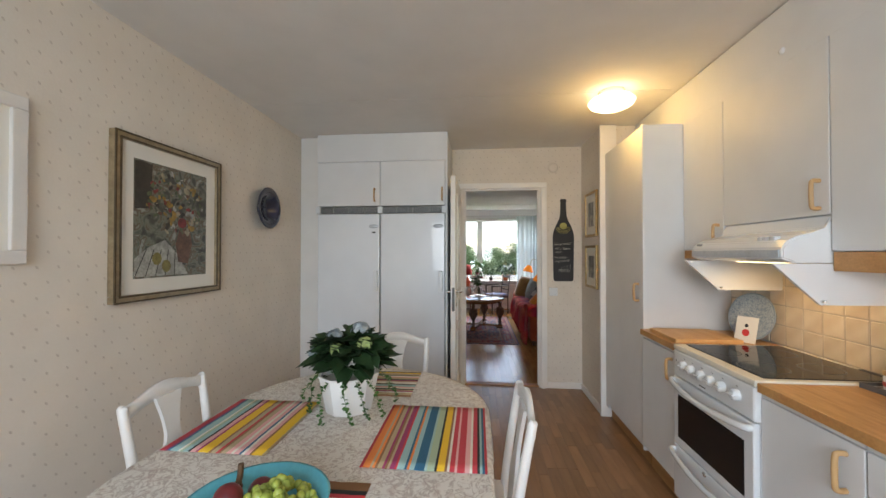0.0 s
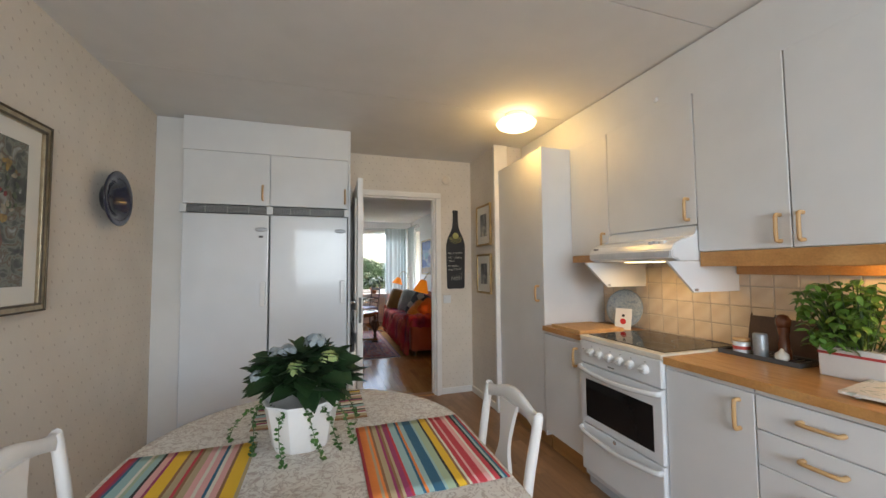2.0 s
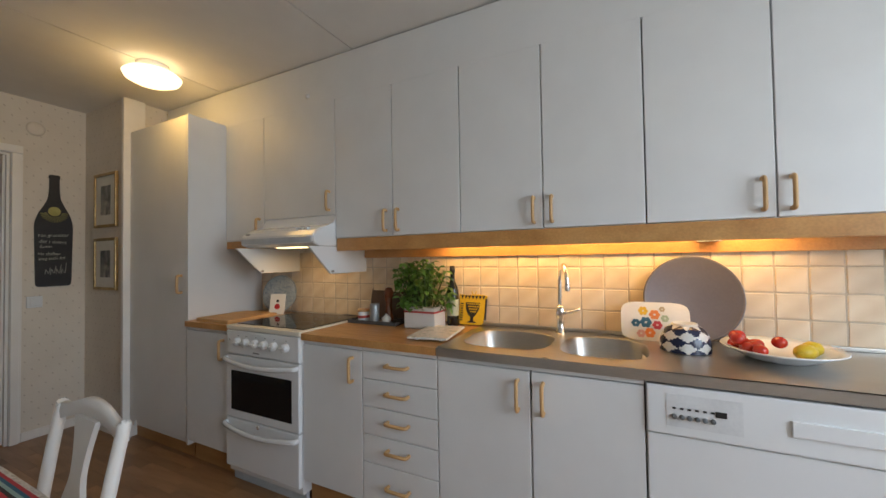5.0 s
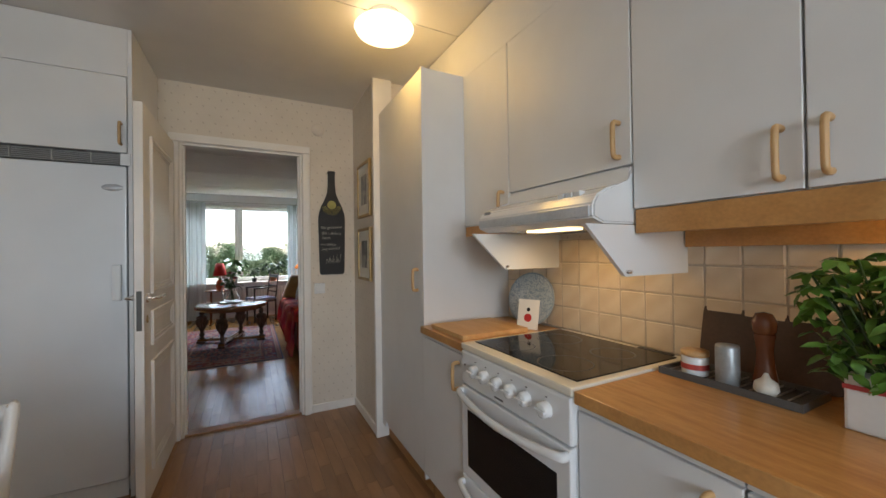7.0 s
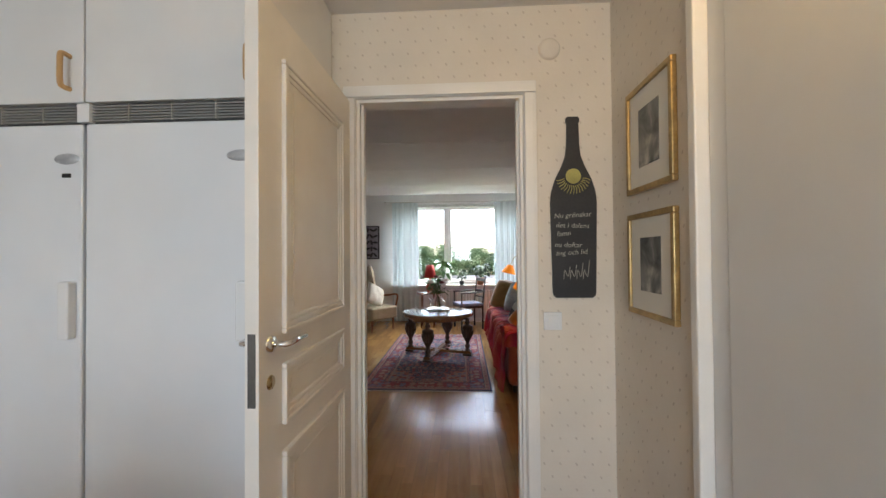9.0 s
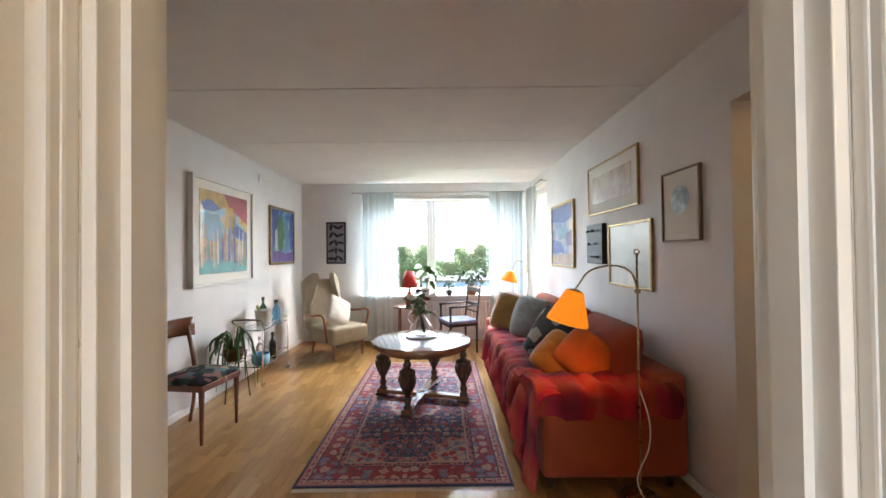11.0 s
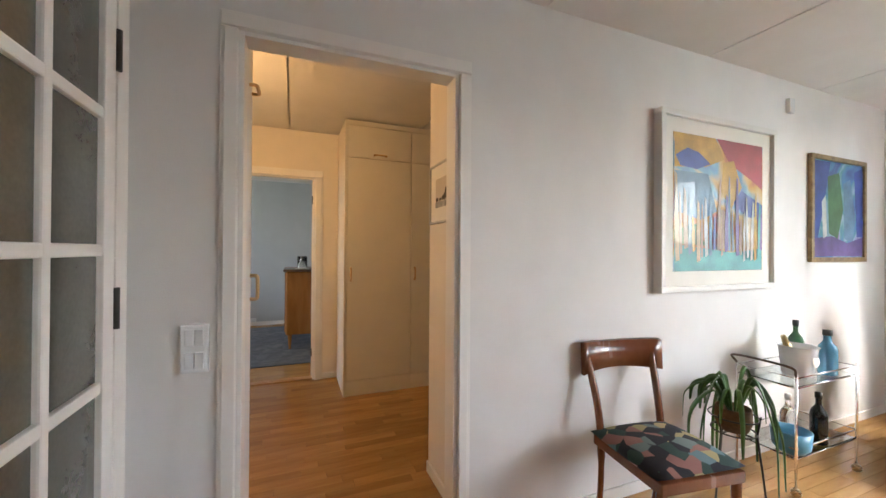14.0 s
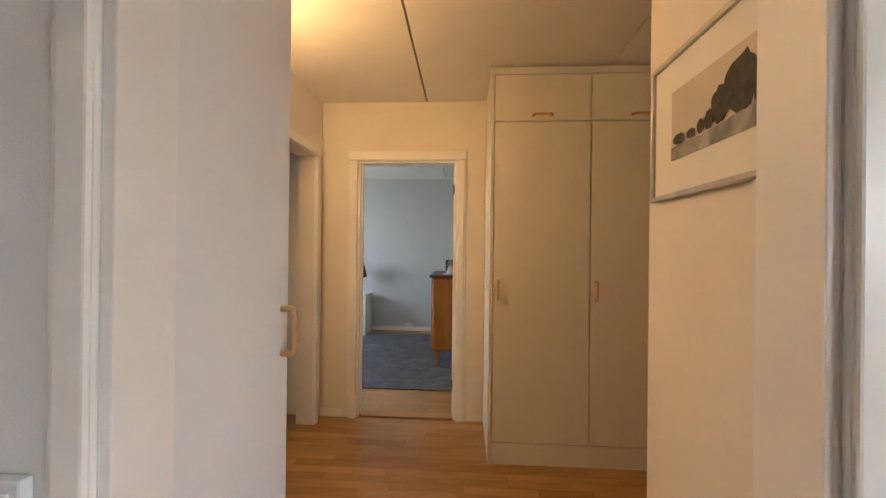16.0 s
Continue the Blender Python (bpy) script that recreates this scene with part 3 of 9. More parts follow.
# tall cupboard
tall = thing("tall_cupboard", pose(0, 0, 0), "tall white cupboard with a beech handle", "cupboard")
part("body", boxes((1.119, 2.586, 0.10, 1.655, 3.322, 2.265)), M_CAB, tall)
part("side_panel", boxes((1.098, 2.585, 0.10, 1.12, 2.603, 2.27), bevel=0.002), M_CAB, tall)
td = part("door", boxes((1.099, 2.606, 0.14, 1.117, 3.25, 2.262), bevel=0.004), M_CAB, tall)
handle(td, pose(1.099, 2.655, 1.14))
part("filler", boxes((1.102, 3.253, 0.10, 1.118, 3.322, 2.262)), M_CAB, tall)
part("plinth", boxes((1.15, 2.604, 0, 1.165, 3.322, 0.10)), M_PLINTH, tall)

# wall cupboards
UX = 1.356


def upper_unit(y0, y1, doors, z0, label):
    u = thing("wall_cupboard", pose(0, 0, 0), label, "cupboard", "kitchen wall cupboards")
    part("body", boxes((UX + 0.019, y0 + 0.001, z0, 1.655, y1 - 0.001, 2.258)), M_CAB, u)
    for a, b, hy in doors:
        d = front("door", u, a, b, z0, 2.256, UX)
        handle(d, pose(UX, hy, z0 + 0.085))
    return u


upper_unit(2.186, 2.584, [(2.186, 2.584, 2.225)], 1.425, "narrow white wall cupboard beside the hood")
hc = upper_unit(1.562, 2.184, [(1.562, 2.184, 1.605)], 1.555, "short white wall cupboard above the cooker hood")
upper_unit(0.752, 1.560, [(1.156, 1.560, 1.195), (0.752, 1.154, 1.115)], 1.413, "white two-door wall cupboard")
upper_unit(-0.060, 0.750, [(0.346, 0.750, 0.385), (-0.060, 0.344, 0.305)], 1.413, "white two-door wall cupboard over the sink")
upper_unit(-0.870, -0.062, [(-0.465, -0.062, -0.425), (-0.870, -0.467, -0.505)], 1.413, "white two-door wall cupboard over the dishwasher")
upper_unit(-1.295, -0.872, [(-1.295, -0.872, -0.91)], 1.413, "white wall cupboard by the window wall")
structure("ceiling_filler_panel", boxes((UX - 0.001, -1.295, 2.249, UX + 0.018, 3.322, H - 0.010)), M_CAB, "white filler panel between cupboards and ceiling", "trim")
single("light_rail", boxes((UX + 0.004, -1.295, 1.338, UX + 0.022, 1.556, 1.411), bevel=0.002), M_WORKTOP, pose(0, 0, 0), "beech pelmet board under the wall cupboards", "pelmet")
single("light_rail", boxes((UX + 0.004, 2.19, 1.372, UX + 0.022, 2.583, 1.423), bevel=0.002), M_WORKTOP, pose(0, 0, 0), "short beech pelmet under the narrow cupboard", "pelmet")
single("wall_rail", boxes((1.618, -1.295, 1.294, 1.639, 1.556, 1.411), bevel=0.002), M_WORKTOP, pose(0, 0, 0), "beech rail on the wall above the tiles", "rail")
fix = thing("strip_light", pose(0, 0, 0), "lit strip lamp hidden under the wall cupboards", "lamp")
part("housing", boxes((1.46, -0.20, 1.385, 1.58, 0.86, 1.411), bevel=0.004), M_APPL, fix)
sock = thing("power_socket", pose(1.592, -0.30, 1.36), "white surface-mounted power socket", "socket")
part("box", boxes((-0.05, -0.04, -0.02, 0.024, 0.04, 0.02), bevel=0.004), M_APPL, sock)
part("inlet", lathe([(0.0, 0.001), (0.017, 0.001), (0.019, 0.003), (0.019, 0)], 20), M_DARKGRILL, sock, "", pose(-0.05, 0, 0, 0, -90, 0))

# cooker
cook = thing("electric_cooker", pose(0, 0, 0), "white freestanding electric cooker with a glass hob", "cooker")
CX = 1.072
part("body", boxes((CX + 0.02, 1.552, 0.06, 1.63, 2.148, 0.885), bevel=0.003), M_APPL, cook)
part("hob_frame", boxes((CX - 0.002, 1.55, 0.886, 1.632, 2.15, 0.912), bevel=0.006), mat("cream_enamel", (0.80, 0.76, 0.66), 0.2, var=0.02, bump=0.0), cook, "cream enamel hob frame")
part("glass_hob", boxes((CX + 0.05, 1.578, 0.905, 1.595, 2.122, 0.9155), bevel=0.0015), M_BLACKGLASS, cook, "black ceramic glass hob")
for (hx, hy, hr) in ((1.22, 1.72, 0.09), (1.22, 1.98, 0.075), (1.45, 1.72, 0.075), (1.45, 1.98, 0.09)):
    part("cooking_zone", lathe([(hr - 0.004, 0), (hr, 0.0006), (hr + 0.002, 0)], 36), mat("zone_ring", (0.024, 0.024, 0.026), 0.3) if "zone_ring" not in bpy.data.materials else bpy.data.materials["zone_ring"], cook, "", pose(hx, hy, 0.9156))
part("vent", boxes((1.602, 1.60, 0.910, 1.622, 1.73, 0.9165), bevel=0.002), M_BLACK, cook)
cp = part("control_panel", boxes((CX - 0.004, 1.552, 0.748, CX + 0.03, 2.148, 0.884), bevel=0.01, seg=3), M_APPL, cook)
for i, ky in enumerate((2.035, 1.965, 1.885, 1.81, 1.735, 1.645)):
    k = part("knob", lathe([(0, 0.026), (0.017, 0.026), (0.0225, 0.022), (0.024, 0.004), (0.024, 0)], 24), M_APPL, cp, "round white knob", pose(CX - 0.004, ky, 0.822, 0, -90, 0))
    part("grip", boxes((-0.004, -0.022, 0.022, 0.004, 0.022, 0.034), bevel=0.002), M_APPL, k)
    part("mark", boxes((CX - 0.0055, ky - 0.004, 0.856, CX - 0.0042, ky + 0.004, 0.859)), M_DARKGRILL, cp)
part("maker_plate", boxes((CX - 0.0055, 1.86, 0.765, CX - 0.0042, 1.91, 0.771)), M_DARKGRILL, cp)
part("lamp", lathe([(0, 0.002), (0.004, 0.002), (0.005, 0)], 10), M_DARKGRILL, cp, "", pose(CX - 0.004, 2.115, 0.83, 0, -90, 0))
od = part("oven_door", boxes((CX - 0.006, 1.554, 0.385, CX + 0.02, 2.146, 0.742), bevel=0.007, seg=3), M_APPL, cook)
part("oven_window", boxes((CX - 0.009, 1.605, 0.43, CX - 0.004, 2.095, 0.655), bevel=0.002), M_BLACKGLASS, od, "dark oven window")


def bow(parent, z, sag=0.02, m=M_APPL, name="bar_handle"):
    pts = [(CX - 0.004, 2.135, z), (CX - 0.03, 2.12, z - 0.002), (CX - 0.045, 1.99, z - sag * 0.7), (CX - 0.05, 1.85, z - sag), (CX - 0.045, 1.71, z - sag * 0.7), (CX - 0.03, 1.58, z - 0.002), (CX - 0.004, 1.565, z)]
    part(name, tube(spline(pts, 6), 0.012, 10, flat=1.2), m, parent, "curved white handle bar")


bow(od, 0.722)
wd = part("warming_drawer", boxes((CX - 0.006, 1.554, 0.10, CX + 0.02, 2.146, 0.378), bevel=0.007, seg=3), M_APPL, cook)
bow(wd, 0.35)
part("badge", lathe([(0, 0.003), (0.011, 0.003), (0.012, 0)], 16), M_CHROME, wd, "", pose(CX - 0.006, 1.87, 0.362, 0, -90, 0))
part("plinth", boxes((CX + 0.045, 1.556, 0.0, CX + 0.065, 2.144, 0.10)), mat("cooker_plinth", (0.55, 0.60, 0.65), 0.4), cook)

# cooker hood
hood = thing("cooker_hood", pose(0, 0, 0), "white under-cupboard cooker hood with hinged flaps", "cooker hood")
prof = [(1.655, 1.553), (1.36, 1.553), (1.345, 1.50), (1.255, 1.478), (1.205, 1.455), (1.185, 1.425), (1.185, 1.385), (1.23, 1.368), (1.655, 1.368)]
bm = bmesh.new()
la = [bm.verts.new((x, 1.565, z)) for x, z in prof]
lb = [bm.verts.new((x, 2.182, z)) for x, z in prof]
bm.faces.new(la), bm.faces.new(lb[::-1])
for i in range(len(prof)):
    j = (i + 1) % len(prof)
    bm.faces.new((la[i], la[j], lb[j], lb[i]))
bmesh.ops.bevel(bm, geom=list(bm.edges), offset=0.006, segments=2, affect="EDGES")
part("body", bm, M_APPL, hood)
part("front_strip", boxes((1.180, 1.58, 1.388, 1.1855, 2.17, 1.42), bevel=0.001), mat("hood_grey", (0.58, 0.62, 0.66), 0.35), hood, "grey front strip")
for i in range(3):
    part("switch", boxes((1.212, 1.64 + i * 0.035, 1.445, 1.238, 1.665 + i * 0.035, 1.476), bevel=0.003), M_APPL, hood)
part("logo_bar", boxes((1.196, 2.11, 1.443, 1.202, 2.15, 1.455)), mat("logo_grey", (0.25, 0.27, 0.3), 0.4), hood)
part("light_lens", boxes((1.30, 1.78, 1.362, 1.38, 2.0, 1.369), bevel=0.002), M_OPAL, hood, "lit warm lamp lens")
for yy, nm in ((1.562, "flap"), (2.168, "flap")):
    f = plate([(1.148, 1.365), (1.655, 1.365), (1.655, 1.205), (1.318, 1.205)], 0, 0.014, m=Matrix(((1, 0, 0, 0), (0, 0, 1, yy), (0, 1, 0, 0), (0, 0, 0, 1))))
    fl = part(nm, f, M_APPL, hood, "slanted white side flap")
    part("stud", lathe([(0, 0.018), (0.006, 0.016), (0.006, 0)], 10), M_CHROME, fl, "", pose(1.322, yy, 1.22, 90, 0, 0))
# small knob above the hood cupboard
single("door_stop_bump", lathe([(0, 0.012), (0.012, 0.01), (0.018, 0)], 16), M_CAB, pose(UX + 0.001, 1.78, 2.31, 0, -90, 0), "small round white cover on the filler panel", "cover")

# fridge wall
FY = 3.355


M_SLAT = mat("grey_vent_slat", (0.34, 0.34, 0.34), 0.45, var=0.05)


def tall_fridge(x0, x1, grip_x, label):
    f = thing("tall_fridge", pose(0, 0, 0), label, "fridge", "paired fridge and freezer")
    part("body", boxes((x0 + 0.004, FY + 0.05, 0.02, x1 - 0.004, 3.94, 1.772)), M_FRIDGE, f)
    d = part("door", boxes((x0 + 0.004, FY, 0.10, x1 - 0.004, FY + 0.047, 1.772), bevel=0.009, seg=3), M_FRIDGE, f)
    part("grip", boxes((grip_x - 0.019, FY - 0.032, 1.055, grip_x + 0.019, FY + 0.001, 1.245), bevel=0.008, seg=3), M_APPL, d, "long white grip")
    b = lathe([(0, 0.003), (0.03, 0.003), (0.034, 0)], 28)
    bmesh.ops.scale(b, vec=(1.35, 0.55, 1), verts=b.verts)
    part("maker_badge", b, mat("badge_grey", (0.55, 0.58, 0.63), 0.3, 0.4) if "badge_grey" not in bpy.data.materials else bpy.data.materials["badge_grey"], d, "oval grey badge", pose(grip_x - 0.02, FY, 1.655, 90, 0, 0))
    part("display", boxes((grip_x - 0.036, FY - 0.0015, 1.592, grip_x - 0.004, FY + 0.001, 1.606)), M_BLACK, d, "small dark display") if x0 < -1 else None
    gr = part("grille", boxes((x0 + 0.012, FY + 0.02, 1.778, x1 - 0.012, FY + 0.03, 1.838)), M_DARKGRILL, f, "dark ventilation grille")
    for i in range(6):
        part("slat", boxes((x0 + 0.012, FY + 0.006, 1.782 + i * 0.0095, x1 - 0.012, FY + 0.02, 1.786 + i * 0.0095)), M_SLAT, gr)
    for i in range(1, 4):
        xx = x0 + (x1 - x0) * i / 4
        part("rib", boxes((xx - 0.0015, FY + 0.004, 1.78, xx + 0.0015, FY + 0.02, 1.837)), M_SILVER, gr)
    part("plinth", boxes((x0 + 0.01, FY + 0.03, 0.0, x1 - 0.01, FY + 0.04, 0.098)), M_APPL, f)
    return f


tall_fridge(-1.495, -0.897, -0.935, "tall glossy white freezer")
tall_fridge(-0.893, -0.292, -0.335, "tall glossy white fridge")
for xx in (-1.488, -0.895, -0.30):
    single("grille_bracket", boxes((xx - 0.022, FY - 0.004, 1.776, xx + 0.022, FY + 0.019, 1.84), bevel=0.003), M_APPL, pose(0, 0, 0), "white bracket between ventilation grilles", "bracket", "grille brackets")
for x0, x1, hx in ((-1.495, -0.896, -0.945), (-0.894, -0.292, -0.318)):
    c = thing("top_cupboard", pose(0, 0, 0), "white cupboard above the fridge", "cupboard", "cupboards over the fridges")
    part("body", boxes((x0, FY + 0.02, 1.845, x1, 3.94, 2.255)), M_CAB, c)
    d = part("door", boxes((x0 + 0.002, FY, 1.845, x1 - 0.002, FY + 0.018, 2.255), bevel=0.0035), M_CAB, c)
    handle(d, pose(hx, FY, 1.945, 0, 0, 90))
structure("fridge_filler_panel", boxes((-1.497, FY + 0.002, 2.258, -0.290, FY + 0.02, H - 0.004)), M_CAB, "white filler panel over the cupboards", "trim")
structure("fridge_side_panel", boxes((-0.289, FY + 0.003, 0, -0.271, 3.97, H - 0.004)), M_CAB, "white side panel of the fridge recess", "trim")
structure("fridge_wall_strip", boxes((KX0, FY + 0.09, 0, -1.499, FY + 0.16, H - 0.002)), M_CEIL, "cream painted filler strip by the wall", "trim")

# kitchen ceiling lamp
cl = thing("ceiling_lamp", pose(0.92, 2.64, H), "lit round opal glass ceiling lamp", "ceiling lamp")
part("base", lathe([(0, 0), (0.085, 0), (0.085, -0.035), (0.07, -0.045), (0, -0.045)], 32), M_APPL, cl)
part("shade", lathe([(0.08, -0.045), (0.135, -0.055), (0.152, -0.072), (0.14, -0.095), (0.10, -0.115), (0.05, -0.125), (0, -0.128)], 40), M_OPAL, cl, "glowing opal glass bowl")


def panel_door(name, w, h, label, sides=(-1, 1)):
    """A door leaf from (0,0) along +y, with raised mouldings round three panels. Thickness along x, middle at 0."""
    d = thing(name, pose(0, 0, 0), label, "door", "", "structure")
    part("leaf", boxes((-0.02, 0, 0, 0.02, w, h), bevel=0.002), M_TRIM, d)
    for s in sides:
        for lo, hi in ((1.075, h - 0.14), (0.80, 0.985), (0.14, 0.72)):
            e_ = min(0.125, w * 0.17)
            a, b = e_, w - e_
            fr = bmesh.new()
            for e0, e1, dd in ((0.0, 0.016, 0.015), (0.016, 0.034, 0.010), (0.034, 0.050, 0.005)):
                for q in ((a + e0, lo + e0, b - e0, lo + e1), (a + e0, hi - e1, b - e0, hi - e0), (a + e0, lo + e1, a + e1, hi - e1), (b - e1, lo + e1, b - e0, hi - e1)):
                    x0, x1 = sorted((s * 0.0195, s * (0.02 + dd)))
                    box(fr, x0, q[0], q[1], x1, q[2], q[3], bevel=0.0045)
            part("panel_moulding", fr, M_TRIM, d)
            x0, x1 = sorted((s * 0.0195, s * 0.0225))
            part("panel", boxes((x0, a + 0.075, lo + 0.075, x1, b - 0.075, hi - 0.075), bevel=0.001) if hi - lo > 0.3 else boxes((x0, a + 0.06, lo + 0.06, x1, b - 0.06, hi - 0.06), bevel=0.001), M_TRIM, d)
        hy = w - 0.06
        hd = part("lever_handle", lathe([(0, 0.008), (0.022, 0.008), (0.025, 0)], 20), M_CHROME, d, "steel lever handle", pose(s * 0.02, hy, 1.06, 0, 90 * s, 0))
        part("lever", tube([(0, 0, 0), (0, 0, 0.045), (0, -0.02, 0.05), (0, -0.115, 0.05)] if s > 0 else [(0, 0, 0), (0, 0, 0.045), (0, -0.02, 0.05), (0, -0.115, 0.05)], 0.010, 10), M_CHROME, hd)
        part("lock_plate", lathe([(0, 0.004), (0.019, 0.004), (0.021, 0)], 20), M_BRASS, d, "", pose(s * 0.02, hy, 0.95, 0, 90 * s, 0))
    part("lock_strike", boxes((-0.011, w, 0.90, 0.011, w + 0.0015, 1.10)), M_DARKGRILL, d, "steel lock plate")
    return d


kd = panel_door("door_1", 0.79, 2.06, "open white panelled door into the kitchen")
kd.matrix_basis = pose(-0.195, 3.955, 0.012, 0, 0, 179.2)

# kitchen back window, behind the walker
kw = thing("window_3", pose(0, 0, 0), "white framed kitchen window", "window", "", "structure")
for q in ((-1.15, -1.10, 0.90, 2.2), (0.90, 0.95, 0.90, 2.2), (-0.13, -0.07, 0.95, 2.15)):
    part("frame_post", boxes((q[0], KY0 - 0.12, q[2], q[1], KY0 - 0.06, q[3])), M_TRIM, kw)
for q in ((0.90, 0.95), (2.15, 2.2)):
    part("frame_rail", boxes((-1.10, KY0 - 0.12, q[0], 0.90, KY0 - 0.06, q[1])), M_TRIM, kw)

# ---- kitchen: table and chairs ----
TX, TY, TR, TL = -0.52, 1.31, 0.57, 0.25            # a table with round ends along y


def stadium(r, l, n=40, wave=0.0):
    out = []
    for i in range(2 * n):
        a = 2 * math.pi * i / (2 * n)
        k = r * (1 + wave * math.sin(a * 13))
        out.append(Vector((k * math.cos(a), k * math.sin(a) + math.copysign(l, math.sin(a)), 0)))
    return out


table = thing("dining_table", pose(TX, TY, 0), "white oval dining table under a patterned cloth", "table")
part("tabletop", plate([(v.x, v.y) for v in stadium(TR - 0.01, TL)], 0.70, 0.728), M_WHITEWOOD, table)
part("apron", boxes((-0.38, -0.55, 0.61, 0.38, 0.55, 0.70)), M_WHITEWOOD, table)
for sx in (-0.34, 0.34):
    for sy in (-0.5, 0.5):
        part("leg", lathe([(0.018, 0), (0.022, 0.05), (0.03, 0.55), (0.034, 0.62)], 12), M_WHITEWOOD, table, "", pose(sx, sy, 0))


def cloth_mat():
    m = mat("paisley_print_cotton", (0.72, 0.69, 0.64), 0.8, var=0.03, bump=0.06, fine=500)
    n, l = m.node_tree.nodes, m.node_tree.links
    b = n["Principled BSDF"]
    prev = b.inputs["Base Color"].links[0].from_socket
    tc = n.new("ShaderNodeTexCoord")
    warp = n.new("ShaderNodeTexNoise")
    warp.inputs["Scale"].default_value, warp.inputs["Detail"].default_value, warp.inputs["Distortion"].default_value = 22, 3, 2.2
    l.new(tc.outputs["Object"], warp.inputs["Vector"])
    vo = n.new("ShaderNodeTexVoronoi")
    vo.feature, vo.inputs["Scale"].default_value = "SMOOTH_F1", 34
    l.new(tc.outputs["Object"], vo.inputs["Vector"])
    r1, r2 = n.new("ShaderNodeValToRGB"), n.new("ShaderNodeValToRGB")
    for r, stops in ((r1, ((0.44, 0), (0.48, 1), (0.51, 1), (0.55, 0))), (r2, ((0.0, 0.9), (0.22, 0.55), (0.34, 0.0), (0.5, 0.0)))):
        els = r.color_ramp.elements
        while len(els) < 4:
            els.new(0.5)
        for e, (p, v) in zip(els, stops):
            e.position, e.color = p, (v, v, v, 1)
    l.new(warp.outputs["Fac"], r1.inputs[0])
    l.new(vo.outputs["Distance"], r2.inputs[0])
    cur = prev
    for src, colr, k in ((r1, (0.40, 0.34, 0.30), 0.75), (r2, (0.42, 0.31, 0.28), 0.55)):
        mul, mix = n.new("ShaderNodeMath"), n.new("ShaderNodeMix")
        mul.operation = "MULTIPLY"
        mul.inputs[1].default_value = k
        l.new(src.outputs[0], mul.inputs[0])
        mix.data_type = "RGBA"
        l.new(mul.outputs[0], mix.inputs["Factor"])
        l.new(cur, mix.inputs["A"])
        mix.inputs["B"].default_value = (*colr, 1)
        cur = mix.outputs["Result"]
    l.new(cur, b.inputs["Base Color"])
    return m


def shift(loop, z, x=TX, y=TY):
    return [Vector((v.x + x, v.y + y, z)) for v in loop]


loops = [shift(stadium(TR - 0.03 - 0.13 * k, max(0.02, TL - 0.0 * k)), 0.7395) for k in range(4, -1, -1)]
loops += [shift(stadium(TR - 0.008, TL), 0.7385), shift(stadium(TR + 0.001, TL), 0.730), shift(stadium(TR + 0.004, TL, wave=0.004), 0.70), shift(stadium(TR + 0.008, TL, wave=0.012), 0.62), shift(stadium(TR + 0.012, TL, wave=0.022), 0.52)]
tc_bm = bmesh.new()
bridge(tc_bm, loops[::-1])
single("tablecloth", tc_bm, cloth_mat(), pose(0, 0, 0), "cream tablecloth with a brown paisley print", "tablecloth")

PAL = {"r": (0.50, 0.045, 0.06), "o": (0.75, 0.22, 0.05), "y": (0.75, 0.46, 0.03), "k": (0.02, 0.02, 0.02), "b": (0.03, 0.12, 0.20), "t": (0.30, 0.45, 0.44), "p": (0.68, 0.36, 0.34), "n": (0.26, 0.13, 0.06), "m": (0.30, 0.04, 0.12), "w": (0.68, 0.64, 0.54), "s": (0.42, 0.33, 0.20), "g": (0.36, 0.44, 0.30)}


def stripe_mat(name, code, axis):
    w = [(c, int(d)) for c, d in zip(code[::2], code[1::2])]
    tot, at, stops = sum(d for _, d in w), 0, []
    for c, d in w:
        stops.append((at / tot, PAL[c]))
        at += d
    return ramp_mat(name, stops, kind="axis", axis=axis, constant=True, rough=0.85, bump=0.12)


def placemat(x0, y0, x1, y1, code, axis, name):
    cx, cy = (x0 + x1) / 2, (y0 + y1) / 2
    bm = bmesh.new()
    nx = ny = 10
    grid = [[bm.verts.new((x0 - cx + (x1 - x0) * i / nx, y0 - cy + (y1 - y0) * j / ny, 0.0016 + 0.0012 * math.sin(i * 2.1 + j * 1.3) * (0 < i < nx))) for j in range(ny + 1)] for i in range(nx + 1)]
    for i in range(nx):
        for j in range(ny):
            bm.faces.new((grid[i][j], grid[i + 1][j], grid[i + 1][j + 1], grid[i][j + 1])).smooth = True
    ext = bmesh.ops.extrude_face_region(bm, geom=list(bm.faces))
    bmesh.ops.translate(bm, vec=(0, 0, 0.003), verts=[v for v in ext["geom"] if isinstance(v, bmesh.types.BMVert)])
    single("placemat", bm, stripe_mat(name, code, axis), pose(cx, cy, 0.7398), "woven cotton placemat in many-coloured stripes", "placemat", "striped placemats")


placemat(-1.065, 1.165, -0.695, 1.60, "r2m1b1t3w1g1t2k1p2m1y4n1s2r1n1s2p2w1p2b1w1p2n1y4s1", 0, "stripes_west")
placemat(-0.365, 1.13, 0.03, 1.60, "r1o3s1o1n1s2m1n1s1m2r1t3b1o1t2b4t1g3k1y3n1w1r2p1r3p2w1r2k1t1b1r1", 0, "stripes_east")
placemat(-0.74, 1.70, -0.31, 2.06, "n1s2w1m1s1k1w1p1t2k1w2s1m1k1s2p1w1k1s2y1k1w1", 1, "stripes_north")
placemat(-0.74, 0.62, -0.305, 1.05, "k1t2w1k1r1w2k1s1p2k1w1p2n1k1p1w1r1k1n2", 1, "stripes_south")


